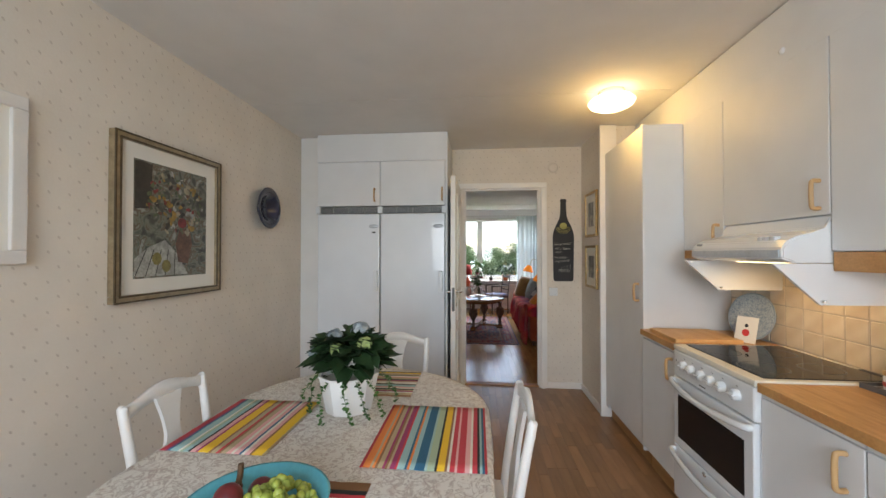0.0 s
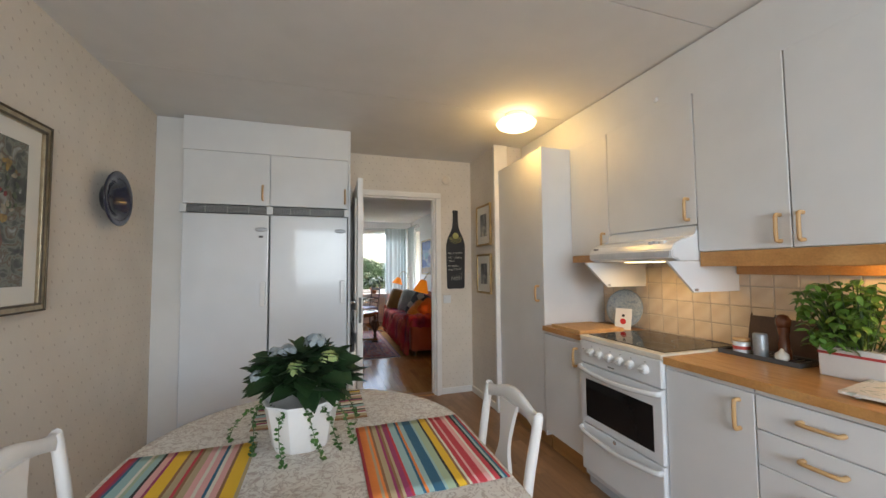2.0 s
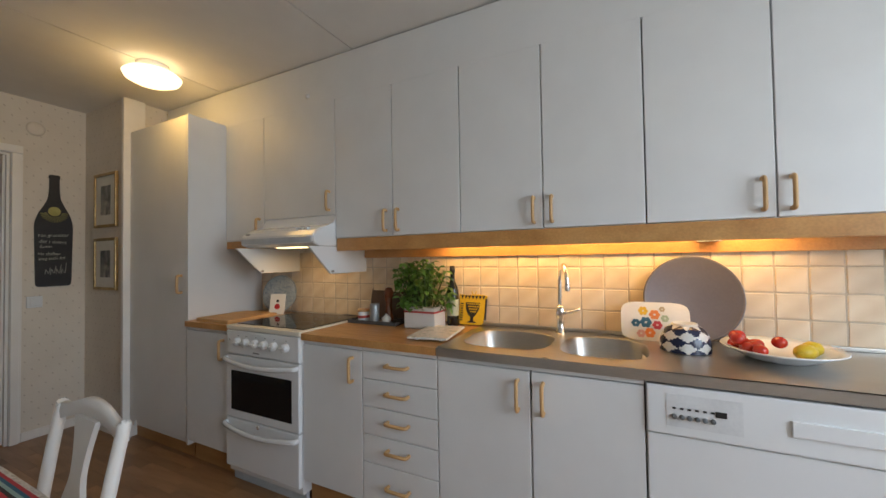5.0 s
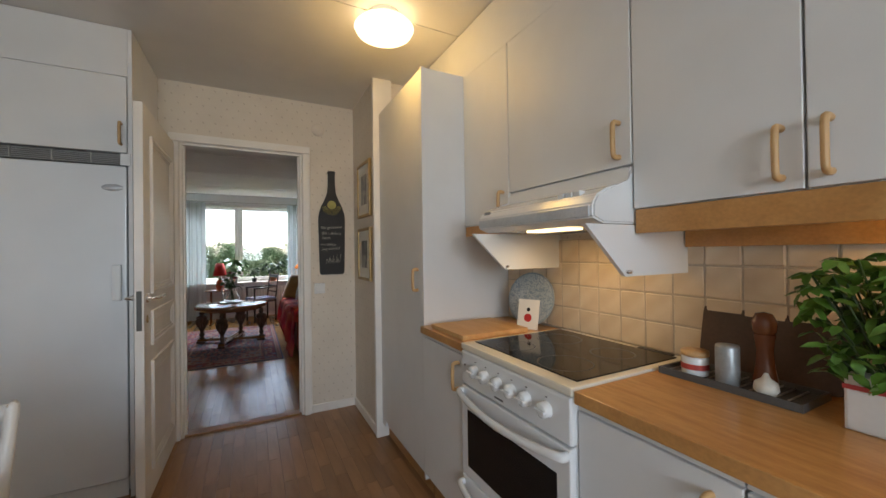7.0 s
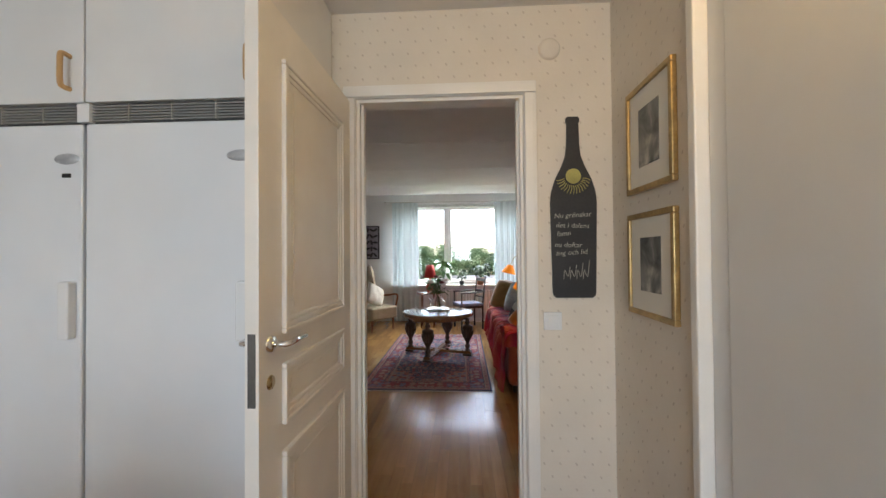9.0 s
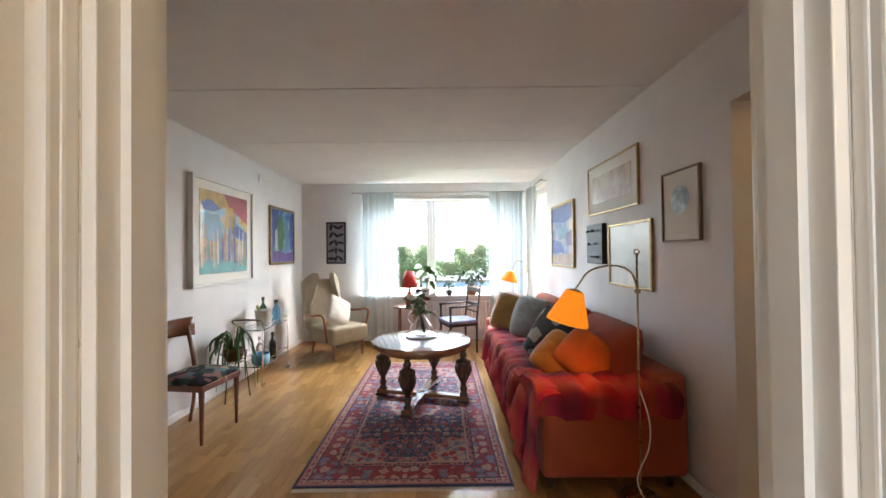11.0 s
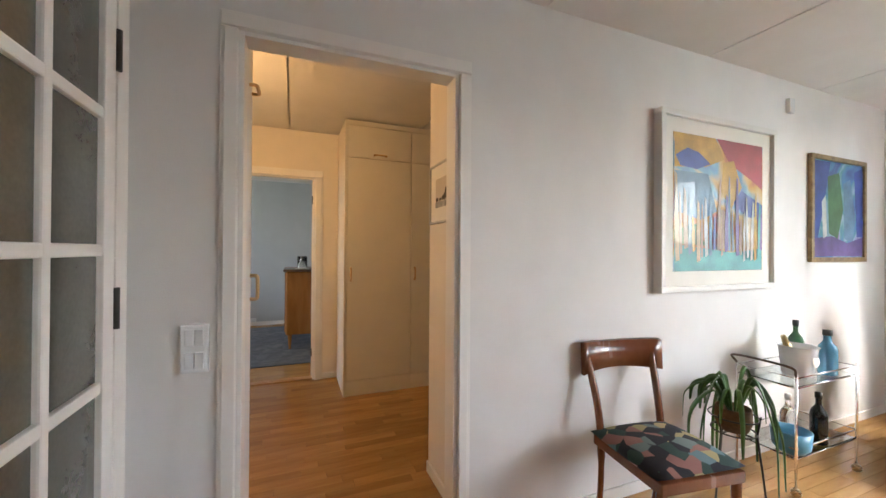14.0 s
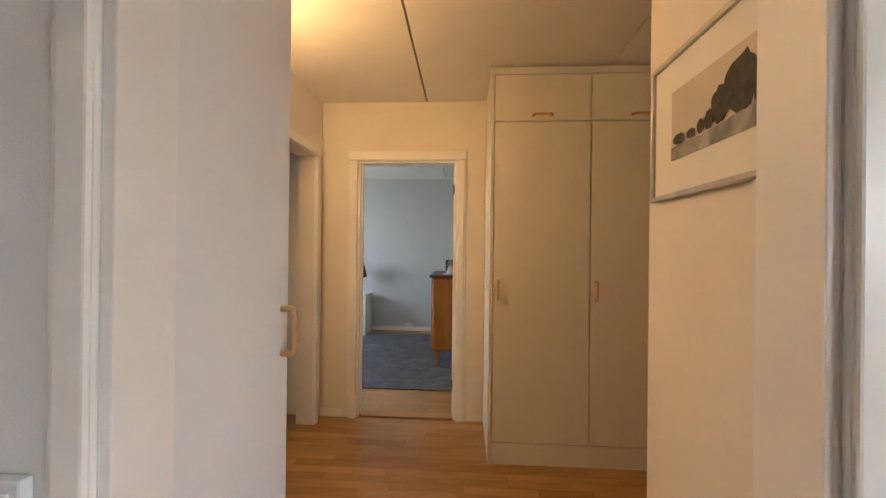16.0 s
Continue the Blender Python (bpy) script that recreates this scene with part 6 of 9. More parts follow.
def plaid_mat():
    m = mat("red_plaid_wool", (0.3, 0.03, 0.05), 0.95, bump=0.15, fine=500)
    n, l = m.node_tree.nodes, m.node_tree.links
    b = n["Principled BSDF"]
    uv = n.new("ShaderNodeAttribute")
    uv.attribute_name = "weave"
    sep = n.new("ShaderNodeSeparateXYZ")
    l.new(uv.outputs["Vector"], sep.inputs[0])
    cols = []
    for k, (sock, per) in enumerate(((0, 0.62), (1, 0.74))):
        q, fr, r = n.new("ShaderNodeMath"), n.new("ShaderNodeMath"), n.new("ShaderNodeValToRGB")
        q.operation, fr.operation = "DIVIDE", "FRACT"
        q.inputs[1].default_value = per
        l.new(sep.outputs[sock], q.inputs[0])
        l.new(q.outputs[0], fr.inputs[0])
        l.new(fr.outputs[0], r.inputs[0])
        r.color_ramp.interpolation = "LINEAR"
        els = r.color_ramp.elements
        stops = ((0.0, (0.36, 0.006, 0.015)), (0.18, (0.44, 0.012, 0.035)), (0.26, (0.42, 0.08, 0.02)), (0.38, (0.44, 0.03, 0.08)), (0.46, (0.035, 0.003, 0.012)), (0.58, (0.07, 0.010, 0.045)), (0.66, (0.40, 0.010, 0.020)), (0.80, (0.46, 0.10, 0.05)), (0.90, (0.26, 0.004, 0.012)))
        while len(els) < len(stops):
            els.new(0.5)
        for e, (p, c) in zip(els, stops):
            e.position, e.color = p, (*c, 1)
        cols.append(r.outputs[0])
    mx = n.new("ShaderNodeMix")
    mx.data_type, mx.inputs["Factor"].default_value = "RGBA", 0.5
    l.new(cols[0], mx.inputs["A"]), l.new(cols[1], mx.inputs["B"])
    l.new(mx.outputs["Result"], b.inputs["Base Color"])
    return m


M_PLAID = plaid_mat()


def draped(name, path, a0, a1, along, parent, n_a=40, amp=0.012, seed=0, label=""):
    """A cloth swept along one axis; path: (position across, height). along: 'y' or 'x'."""
    pts = spline([(p, 0, z) for p, z in path], 6)
    bm = bmesh.new()
    lay = bm.verts.layers.float_vector.new("weave")
    rows, run = [], 0.0
    for k, p in enumerate(pts):
        run += (p - pts[k - 1]).length if k else 0
        row = []
        for i in range(n_a + 1):
            a = a0 + (a1 - a0) * i / n_a
            w = amp * noise.noise(Vector((a * 5.5 + seed, run * 2.0, seed))) * 2 + amp * 0.8 * math.sin(a * 21 + 2 * noise.noise(Vector((run * 3, a, seed)))) + amp * 0.9 * noise.noise(Vector((a * 17 + run * 5, run * 7 - a * 6, seed)))
            sag = (0.35 + run * 0.8)
            ed = 0.03 * noise.noise(Vector((run * 4, i // (n_a // 2), seed)))
            aa = a + ed * (1 if i in (0, n_a) else 0)
            v = bm.verts.new((p.x - w * sag, aa, p.z + abs(w) * 0.7) if along == "y" else (aa, p.x - w * sag, p.z + abs(w) * 0.7))
            v[lay] = (a, run, 0)
            row.append(v)
        rows.append(row)
    for r0, r1 in zip(rows, rows[1:]):
        for i in range(n_a):
            bm.faces.new((r0[i], r0[i + 1], r1[i + 1], r1[i])).smooth = True
    ob = part(name, bm, M_PLAID, parent, label)
    so = ob.modifiers.new("thickness", "SOLIDIFY")
    so.thickness, so.offset = 0.006, 1
    return ob


throw = thing("plaid_throw", pose(0, 0, 0.0), "red and magenta plaid wool throw over the sofa", "blanket")
draped("seat_sheet", [(1.34, 0.50), (1.15, 0.495), (0.95, 0.492), (0.82, 0.487), (0.765, 0.455), (0.748, 0.38), (0.735, 0.24), (0.722, 0.13)], 5.90, 7.95, "y", throw, 160, 0.026, 3, "draped plaid sheet with a fringe")
draped("arm_sheet", [(6.34, 0.51), (6.14, 0.525), (6.02, 0.58), (5.86, 0.60), (5.74, 0.588), (5.695, 0.54), (5.686, 0.49), (5.682, 0.43)], 0.745, 1.56, "x", throw, 110, 0.026, 7, "plaid corner folded over the armrest")
draped("front_fall", [(0.88, 0.585), (0.79, 0.575), (0.748, 0.51), (0.735, 0.36), (0.722, 0.18), (0.712, 0.03)], 5.66, 6.06, "y", throw, 44, 0.022, 9, "plaid fall at the armrest front")
fr = bmesh.new()
rng = random.Random(3)
for i in range(150):
    y = 5.9 + i * 2.04 / 149
    z = 0.145 + rng.uniform(-0.01, 0.02)
    tube([(0.722, y, z), (0.718 + rng.uniform(-0.01, 0.005), y + rng.uniform(-0.008, 0.008), z - 0.045), (0.722, y + rng.uniform(-0.01, 0.01), z - 0.085)], 0.0028, 4, fr)
part("fringe", fr, M_PLAID, throw, "red wool fringe")
M_VELVET = mat("mustard_brown_velvet", (0.24, 0.12, 0.022), 0.8, col2=(0.18, 0.085, 0.016), scale=6, sheen=0.4, var=0.1)
M_FLUFF = mat("grey_shaggy_pile", (0.33, 0.36, 0.35), 0.95, col2=(0.24, 0.27, 0.27), scale=14, fine=160, var=0.2, bump=0.25)
M_YELLOW = mat("ochre_velvet", (0.55, 0.22, 0.02), 0.75, col2=(0.44, 0.16, 0.014), scale=6, sheen=0.4, var=0.1)
M_ORANGE = mat("orange_cotton", (0.70, 0.17, 0.02), 0.8, col2=(0.52, 0.11, 0.015), scale=5, var=0.08)
M_LEAFPRINT = ramp_mat("grey_leaf_print", [(0.0, (0.075, 0.085, 0.10)), (0.56, (0.46, 0.47, 0.44))], 9.5, 0.85, "cells", 0, True, 0, 0.08)


def scatter_cushion(mm, w, h, d, m, label, wr=0.012, seed=0):
    c = thing("scatter_cushion", m, label, "cushion", "cushions on the sofa")
    part("cover", cushion(w, h, d, 1.0, wrinkle=wr, seed=seed), mm, c)
    return c


scatter_cushion(M_SOFA, 0.42, 0.42, 0.16, pose(1.12, 8.13, 0.665, 0, 0, -25) @ pose(0, 0, 0, -18, 20), "rust-orange cushion leaning on the far armrest", seed=8)
scatter_cushion(M_VELVET, 0.46, 0.46, 0.17, pose(1.03, 7.93, 0.675, 0, 0, -32) @ pose(0, 0, 0, -20, 14), "mustard-brown velvet cushion on the sofa", seed=1)
scatter_cushion(M_FLUFF, 0.46, 0.46, 0.19, pose(1.16, 7.53, 0.685, 0, 0, -50) @ pose(0, 0, 0, -20, 6), "grey shaggy cushion on the sofa", seed=2)
scatter_cushion(M_LEAFPRINT, 0.46, 0.46, 0.17, pose(1.16, 6.66, 0.665, 0, 0, -48) @ pose(0, 0, 0, -24, 22), "grey cushion with a pale leaf print", seed=3)
yc = scatter_cushion(M_YELLOW, 0.39, 0.36, 0.20, pose(1.09, 6.27, 0.61, 0, 0, -40) @ pose(0, 0, 0, -42, 30), "gathered ochre velvet cushion", 0.03, 4)
scatter_cushion(M_ORANGE, 0.38, 0.33, 0.22, pose(1.21, 6.12, 0.665, 0, 0, -42) @ pose(0, 0, 0, -42, 30), "orange cushion in the lamplight", seed=5)

M_SHADE = bpy.data.materials.new("yellow_lampshade_cloth")
M_SHADE.use_nodes = True
q = M_SHADE.node_tree.nodes["Principled BSDF"]
q.inputs["Base Color"].default_value, q.inputs["Roughness"].default_value = (0.75, 0.24, 0.02, 1), 0.8
q.inputs["Emission Color"].default_value, q.inputs["Emission Strength"].default_value = (1.0, 0.27, 0.012, 1), 0.026


def floor_lamp(x, y, top, reach, turn, shade_h, label):
    """A brass lamp with an arched arm; the arm reaches along local -x."""
    f = thing("floor_lamp", pose(x, y, 0, 0, 0, turn), label, "floor lamp", "brass floor lamps")
    part("base", lathe([(0, 0), (0.12, 0), (0.12, 0.012), (0.10, 0.02), (0.02, 0.03), (0, 0.03)], 32), M_BRASS, f)
    part("pole", tube([(0, 0, 0.02), (0, 0, top)], 0.0055, 10), M_BRASS, f)
    part("finial", tube([(0.0 + 0.014 * math.cos(k), 0, top + 0.016 + 0.014 * math.sin(k)) for k in (i * 0.785 for i in range(8))], 0.004, 6, closed=True), M_BRASS, f)
    part("clamp", boxes((-0.016, -0.010, top - 0.215, 0.016, 0.010, top - 0.19), bevel=0.004), M_BRASS, f)
    part("arm", tube(spline([(0, 0, top - 0.20), (-0.03, 0, top - 0.10), (-0.12, 0, top - 0.06), (-reach * 0.75, 0, top - 0.09), (-reach + 0.02, 0, top - 0.17), (-reach, 0, top - 0.20)], 7), 0.0052, 8), M_BRASS, f)
    sh = part("shade", lathe([(0.045, 0.0), (0.05, -0.004), (0.115, -shade_h + 0.02), (0.118, -shade_h)], 36), M_SHADE, f, "pleated yellow cloth shade, lit", pose(-reach, 0, top - 0.205, 0, 14, 0))
    sh.modifiers.new("thickness", "SOLIDIFY").thickness = 0.002
    part("cap", lathe([(0, 0.012), (0.02, 0.01), (0.048, -0.003), (0.045, -0.006)], 24), M_BRASS, sh)
    b = lamp("floor_lamp_bulb", "POINT", pose(x, y, 0, 0, 0, turn) @ pose(-reach - 0.02, 0, top - 0.30), 0.075, (1.0, 0.50, 0.12))
    b.data.shadow_soft_size = 0.03
    return f


floor_lamp(1.318, 5.66, 1.36, 0.33, -14, 0.19, "brass floor lamp with a lit yellow shade by the sofa")
floor_lamp(1.42, 8.78, 1.33, 0.22, 0, 0.15, "brass floor lamp with a lit yellow shade in the corner")
cord = single("lamp_cord", tube(spline([(1.318, 5.66, 0.62), (1.36, 5.64, 0.45), (1.35, 5.63, 0.30), (1.29, 5.64, 0.12), (1.36, 5.60, 0.006), (1.60, 5.60, 0.005)], 8), 0.004, 6), M_APPL, pose(0, 0, 0), "white lamp cord trailing down the pole", "cord")


# mahogany chair
def side_chair():
    c = thing("side_chair", pose(0, 0, 0), "mahogany side chair with a dark floral needlepoint seat", "chair")
    part("seat", cushion(0.45, 0.42, 0.09, 0.3, 12), M_FLORAL, c, "dark floral needlepoint seat", pose(0.0, 0, 0.445, 90, 0, 90) @ pose(0, 0, 0, 0, 0, 0))
    part("seat_frame", boxes((-0.20, -0.205, 0.385, 0.215, 0.205, 0.432), bevel=0.006), M_TEAK, c)
    for s in (-1, 1):
        part("front_leg", lathe([(0.011, 0), (0.017, 0.25), (0.021, 0.42)], 10), M_TEAK, c, "", pose(0.19, 0.185 * s, 0))
        part("back_leg", tube(spline([(-0.22, 0.165 * s, 0), (-0.19, 0.17 * s, 0.20), (-0.185, 0.175 * s, 0.42), (-0.215, 0.18 * s, 0.60), (-0.275, 0.195 * s, 0.80)], 5), [0.014] * 8 + [0.018] * 13, 8), M_TEAK, c)
    r = []
    for i in range(13):
        y = -0.235 + 0.47 * i / 12
        xx = -0.30 + 0.055 * (abs(y) / 0.235) ** 2
        top_, lo = 0.852 - 0.004 * math.cos(y * 12), 0.705 + 0.015 * (1 - (y / 0.235) ** 2)
        r.append([Vector((xx - 0.013, y, lo)), Vector((xx + 0.013, y, lo)), Vector((xx + 0.005, y, top_)), Vector((xx - 0.02, y, top_ + 0.008))])
    tb = bridge(bmesh.new(), r)
    tb.faces.new(list(tb.verts)[:4][::-1])
    part("back_rail", tb, M_TEAK, c, "broad curved top rail")
    return c


M_FLORAL = ramp_mat("dark_floral_needlepoint", [(0.0, (0.015, 0.015, 0.022)), (0.42, (0.03, 0.06, 0.05)), (0.56, (0.16, 0.20, 0.19)), (0.68, (0.30, 0.14, 0.12)), (0.82, (0.40, 0.32, 0.16)), (0.93, (0.13, 0.20, 0.22))], 17, 0.9, "cells", 0, True, 0, 0.15)
sc_ = side_chair()
sc_.matrix_basis = pose(-1.70, 6.53, 0, 0, 0, -8)


# winged easy chair
M_LINEN = mat("oatmeal_wool_upholstery", (0.40, 0.35, 0.26), 0.9, col2=(0.33, 0.28, 0.20), scale=8, fine=300, var=0.1, bump=0.15)
M_CHERRY = mat("cherry_wood", (0.26, 0.085, 0.03), 0.35, col2=(0.19, 0.06, 0.02), scale=10, stretch=(2, 2, 0.5))
ec = thing("wing_armchair", pose(-1.27, 8.80, 0, 0, 0, -40), "oatmeal wing armchair with curved wooden arms", "armchair")
part("seat", boxes((-0.25, -0.28, 0.20, 0.37, 0.28, 0.42), bevel=0.05, seg=4), M_LINEN, ec)
part("back", boxes((-0.07, -0.285, 0, 0.07, 0.285, 0.71), bevel=0.06, seg=4), M_LINEN, ec, "", pose(-0.235, 0, 0.33, 0, -13, 0))
for s in (-1, 1):
    w = bmesh.new()
    prof = [(0.0, 0.24), (0.06, 0.26), (0.10, 0.42), (0.18, 0.54), (0.235, 0.64), (0.25, 0.74), (0.21, 0.80), (0.12, 0.78), (0.0, 0.69)]
    plate(prof, -0.035, 0.035, w)
    bmesh.ops.bevel(w, geom=list(w.edges), offset=0.025, segments=3, affect="EDGES")
    part("wing", w, M_LINEN, ec, "rounded upholstered wing", pose(-0.235, 0.285 * s, 0.33, 0, -13, 0) @ pose(0, 0, 0, 90, 0, 0) @ pose(0, 0, 0, 0, -50 * s, 0))
    part("armrest", tube(spline([(-0.18, 0.33 * s, 0.56), (0.0, 0.36 * s, 0.57), (0.18, 0.37 * s, 0.60), (0.27, 0.36 * s, 0.58), (0.275, 0.345 * s, 0.50), (0.26, 0.315 * s, 0.34), (0.25, 0.295 * s, 0.24)], 6), 0.017, 10), M_CHERRY, ec, "curved cherry-wood arm")
    part("leg", lathe([(0.012, 0), (0.024, 0.20)], 10), M_CHERRY, ec, "", pose(0.30, 0.23 * s, 0))
    part("leg", tube([(-0.27, 0.2 * s, 0), (-0.2, 0.2 * s, 0.22)], [0.014, 0.024], 10), M_CHERRY, ec)
for i in range(2):
    for k in range(3):
        part("button", lathe([(0, 0.004), (0.012, 0.002), (0.014, 0)], 10), M_LINEN, ec, "", pose(-0.235, 0, 0.33, 0, -13, 0) @ pose(0.071, -0.14 + 0.14 * k, 0.42 + 0.16 * i, 0, 90, 0))
pc = thing("scatter_cushion", pose(-1.20, 8.74, 0.61, 0, 0, 50) @ pose(0, 0, 0, -24, 28), "white textured cushion on the armchair", "cushion")
part("cover", cushion(0.39, 0.39, 0.13, 0.7, wrinkle=0.02, seed=6), mat("white_tufted_cotton", (0.62, 0.60, 0.55), 0.9, var=0.05, fine=150, bump=0.3), pc)

# bar cart
cart = thing("bar_cart", pose(-1.80, 7.84, 0), "chrome and glass bar cart on brass casters", "bar cart")
M_CARTGLASS = mat("cart_glass", (0.80, 0.88, 0.87), 0.03, trans=1.0, bump=0, var=0)
for sx in (-0.16, 0.13):
    for sy in (-0.32, 0.32):
        part("post", tube([(sx, sy, 0.05), (sx, sy, 0.66)], 0.0075, 10), M_CHROME, cart)
        cw = part("caster", lathe([(0, -0.011), (0.02, -0.011), (0.024, -0.006), (0.024, 0.006), (0.02, 0.011), (0, 0.011)], 18), M_BRASS, cart, "small brass caster", pose(sx, sy, 0.024, 90, 0, 30))
for z in (0.20, 0.585):
    part("shelf", boxes((-0.155, -0.315, z, 0.125, 0.315, z + 0.006)), M_CARTGLASS, cart, "clear glass shelf")
    for h in (0.0, 0.055):
        part("rail", tube([(-0.16, -0.32, z + h), (0.13, -0.32, z + h), (0.13, 0.32, z + h), (-0.16, 0.32, z + h)], 0.0045, 8, closed=True), M_CHROME, cart)
part("push_bar", tube(spline([(-0.16, -0.32, 0.65), (-0.16, -0.36, 0.70), (-0.015, -0.37, 0.71), (0.13, -0.36, 0.70), (0.13, -0.32, 0.65)], 6), 0.007, 8), M_WOODDARK, cart, "dark push bar")


def bottle(name, m, r, h, neck, material, label, cap=None, group="bottles on the cart"):
    b = thing(name, m, label, "bottle", group)
    part("glass", lathe([(0, 0), (r * 0.9, 0), (r, 0.008), (r, h * 0.58), (r * 0.85, h * 0.66), (neck * 1.15, h * 0.76), (neck, h * 0.8), (neck, h * 0.97), (neck * 1.2, h * 0.975), (neck * 1.2, h), (0, h)], 20), material, b)
    if cap:
        part("stopper", lathe([(neck * 1.15, h * 0.9), (neck * 1.25, h * 0.9), (neck * 1.25, h + 0.006), (0, h + 0.008)], 14), cap, b)
    return b


M_GREENG = mat("green_bottle_glass", (0.08, 0.30, 0.12), 0.05, trans=0.6, bump=0, var=0.02)
M_BLUEG = mat("blue_bottle_glass", (0.15, 0.42, 0.62), 0.06, trans=0.5, bump=0, var=0.02)
M_DARKG = mat("dark_bottle_glass", (0.012, 0.014, 0.012), 0.08, bump=0, var=0.05)
bottle("gin_bottle", pose(-1.86, 7.93, 0.592), 0.04, 0.30, 0.013, M_GREENG, "green glass bottle behind the ice bucket", M_BLACK)
bottle("gin_bottle", pose(-1.73, 7.98, 0.592), 0.046, 0.26, 0.018, M_BLUEG, "pale blue gin bottle with a dark cap", M_BLACK)
ib = thing("ice_bucket", pose(-1.79, 7.80, 0.592), "white ice bucket with a bottle neck leaning out", "ice bucket")
part("bucket", lathe([(0, 0), (0.07, 0), (0.075, 0.01), (0.092, 0.17), (0.098, 0.175), (0.09, 0.175), (0.07, 0.02), (0, 0.02)], 28), M_APPL, ib)
part("bottle_neck", tube([(0.0, -0.02, 0.05), (-0.03, -0.09, 0.235)], [0.03, 0.013], 12), M_BRASS, ib, "gold foil bottle neck")
part("emblem", lathe([(0, 0.004), (0.03, 0.003), (0.035, 0)], 18), M_MATBOARD, ib, "", pose(0.084, 0, 0.10, 0, 86, 0))
bottle("liquor_bottle", pose(-1.72, 7.86, 0.207), 0.04, 0.29, 0.014, M_DARKG, "dark bottle on the lower shelf", M_BLACK)
bottle("liquor_bottle", pose(-1.80, 7.72, 0.207), 0.038, 0.27, 0.013, M_GLASS, "clear bottle on the lower shelf", M_SILVER)
single("serving_bowl", lathe([(0, 0), (0.06, 0), (0.085, 0.03), (0.092, 0.12), (0.088, 0.12), (0.08, 0.035), (0, 0.012)], 28), mat("blue_glazed_bowl", (0.10, 0.30, 0.46), 0.3, var=0.1), pose(-1.73, 7.60, 0.207), "blue glazed bowl on the lower shelf", "bowl")

# plant on a wire stand
ps = thing("plant_stand", pose(-1.80, 7.21, 0), "black wire plant stand", "plant stand")
for i in range(3):
    a = 2 * math.pi * i / 3 + 0.5
    part("leg", tube([(0.14 * math.cos(a), 0.14 * math.sin(a), 0), (0.10 * math.cos(a), 0.10 * math.sin(a), 0.36), (0.115 * math.cos(a), 0.115 * math.sin(a), 0.46)], 0.005, 6), M_BLACK, ps)
for z, r in ((0.36, 0.10), (0.44, 0.113)):
    part("ring", tube([(r * math.cos(2 * math.pi * k / 24), r * math.sin(2 * math.pi * k / 24), z) for k in range(24)], 0.004, 6, closed=True), M_BLACK, ps)
part("bottom_grid", boxes((-0.10, -0.004, 0.357, 0.10, 0.004, 0.363), (-0.004, -0.10, 0.357, 0.004, 0.10, 0.363)), M_BLACK, ps)
sp_ = thing("spider_plant", pose(-1.80, 7.21, 0.364), "dark strap-leaved plant in a woven pot", "plant")
part("pot", lathe([(0, 0), (0.065, 0), (0.085, 0.05), (0.082, 0.12), (0.075, 0.12), (0.07, 0.10), (0, 0.10)], 20), mat("woven_brown_pot", (0.16, 0.09, 0.045), 0.85, var=0.2, fine=60, bump=0.2), sp_)
rng = random.Random(9)
for i in range(24):
    a = rng.uniform(0, 6.28)
    r, up, dn = rng.uniform(0.12, 0.25), rng.uniform(0.18, 0.32), rng.uniform(-0.30, 0.12)
    pts = spline([(0.02 * math.cos(a), 0.02 * math.sin(a), 0.10), (r * 0.5 * math.cos(a), r * 0.5 * math.sin(a), up), (r * math.cos(a), r * math.sin(a), (up + dn) * 0.5 + 0.03), (r * 1.1 * math.cos(a), r * 1.1 * math.sin(a), dn)], 5)
    pts = [Vector((max(p.x, -0.19), p.y, max(p.z, -0.33))) for p in pts]
    w = [0.006 + 0.008 * math.sin(math.pi * k / (len(pts) - 1)) for k in range(len(pts))]
    part("strap_leaf", tube(pts, w, 5, flat=0.25), M_LEAF, sp_)

# side table, red lamp, ebonised chair, window plants
st = thing("side_table", pose(-0.28, 8.98, 0), "small half-round side table with slender red-brown legs", "table")
part("tabletop", lathe([(0, 0.61), (0.20, 0.61), (0.21, 0.62), (0.20, 0.63), (0, 0.63)], 36), M_TEAK, st)
for i in range(4):
    a = 0.785 + 1.571 * i
    part("leg", tube([(0.16 * math.cos(a), 0.16 * math.sin(a), 0), (0.15 * math.cos(a), 0.15 * math.sin(a), 0.61)], 0.011, 8), M_TEAK, st)
rl = thing("table_lamp", pose(-0.24, 8.97, 0.63), "small table lamp with a red shade", "table lamp")
part("base", lathe([(0, 0), (0.06, 0), (0.062, 0.01), (0.055, 0.02), (0.07, 0.06), (0.075, 0.10), (0.06, 0.15), (0.025, 0.19), (0.014, 0.21), (0.012, 0.30), (0, 0.30)], 24), mat("coral_glaze", (0.55, 0.10, 0.05), 0.25, coat=0.3), rl, "coral glazed base")
M_RED = mat("red_lampshade", (0.50, 0.025, 0.02), 0.8, var=0.05)
s_ = part("shade", lathe([(0.065, 0.50), (0.115, 0.27)], 36), M_RED, rl, "red paper shade")
s_.modifiers.new("thickness", "SOLIDIFY").thickness = 0.003
bc = thing("ebonised_armchair", pose(0.46, 8.88, 0, 0, 0, 200), "black ebonised chair with a blue floral seat", "chair")
M_EBONY = mat("ebonised_wood", (0.012, 0.011, 0.011), 0.3, var=0.1)
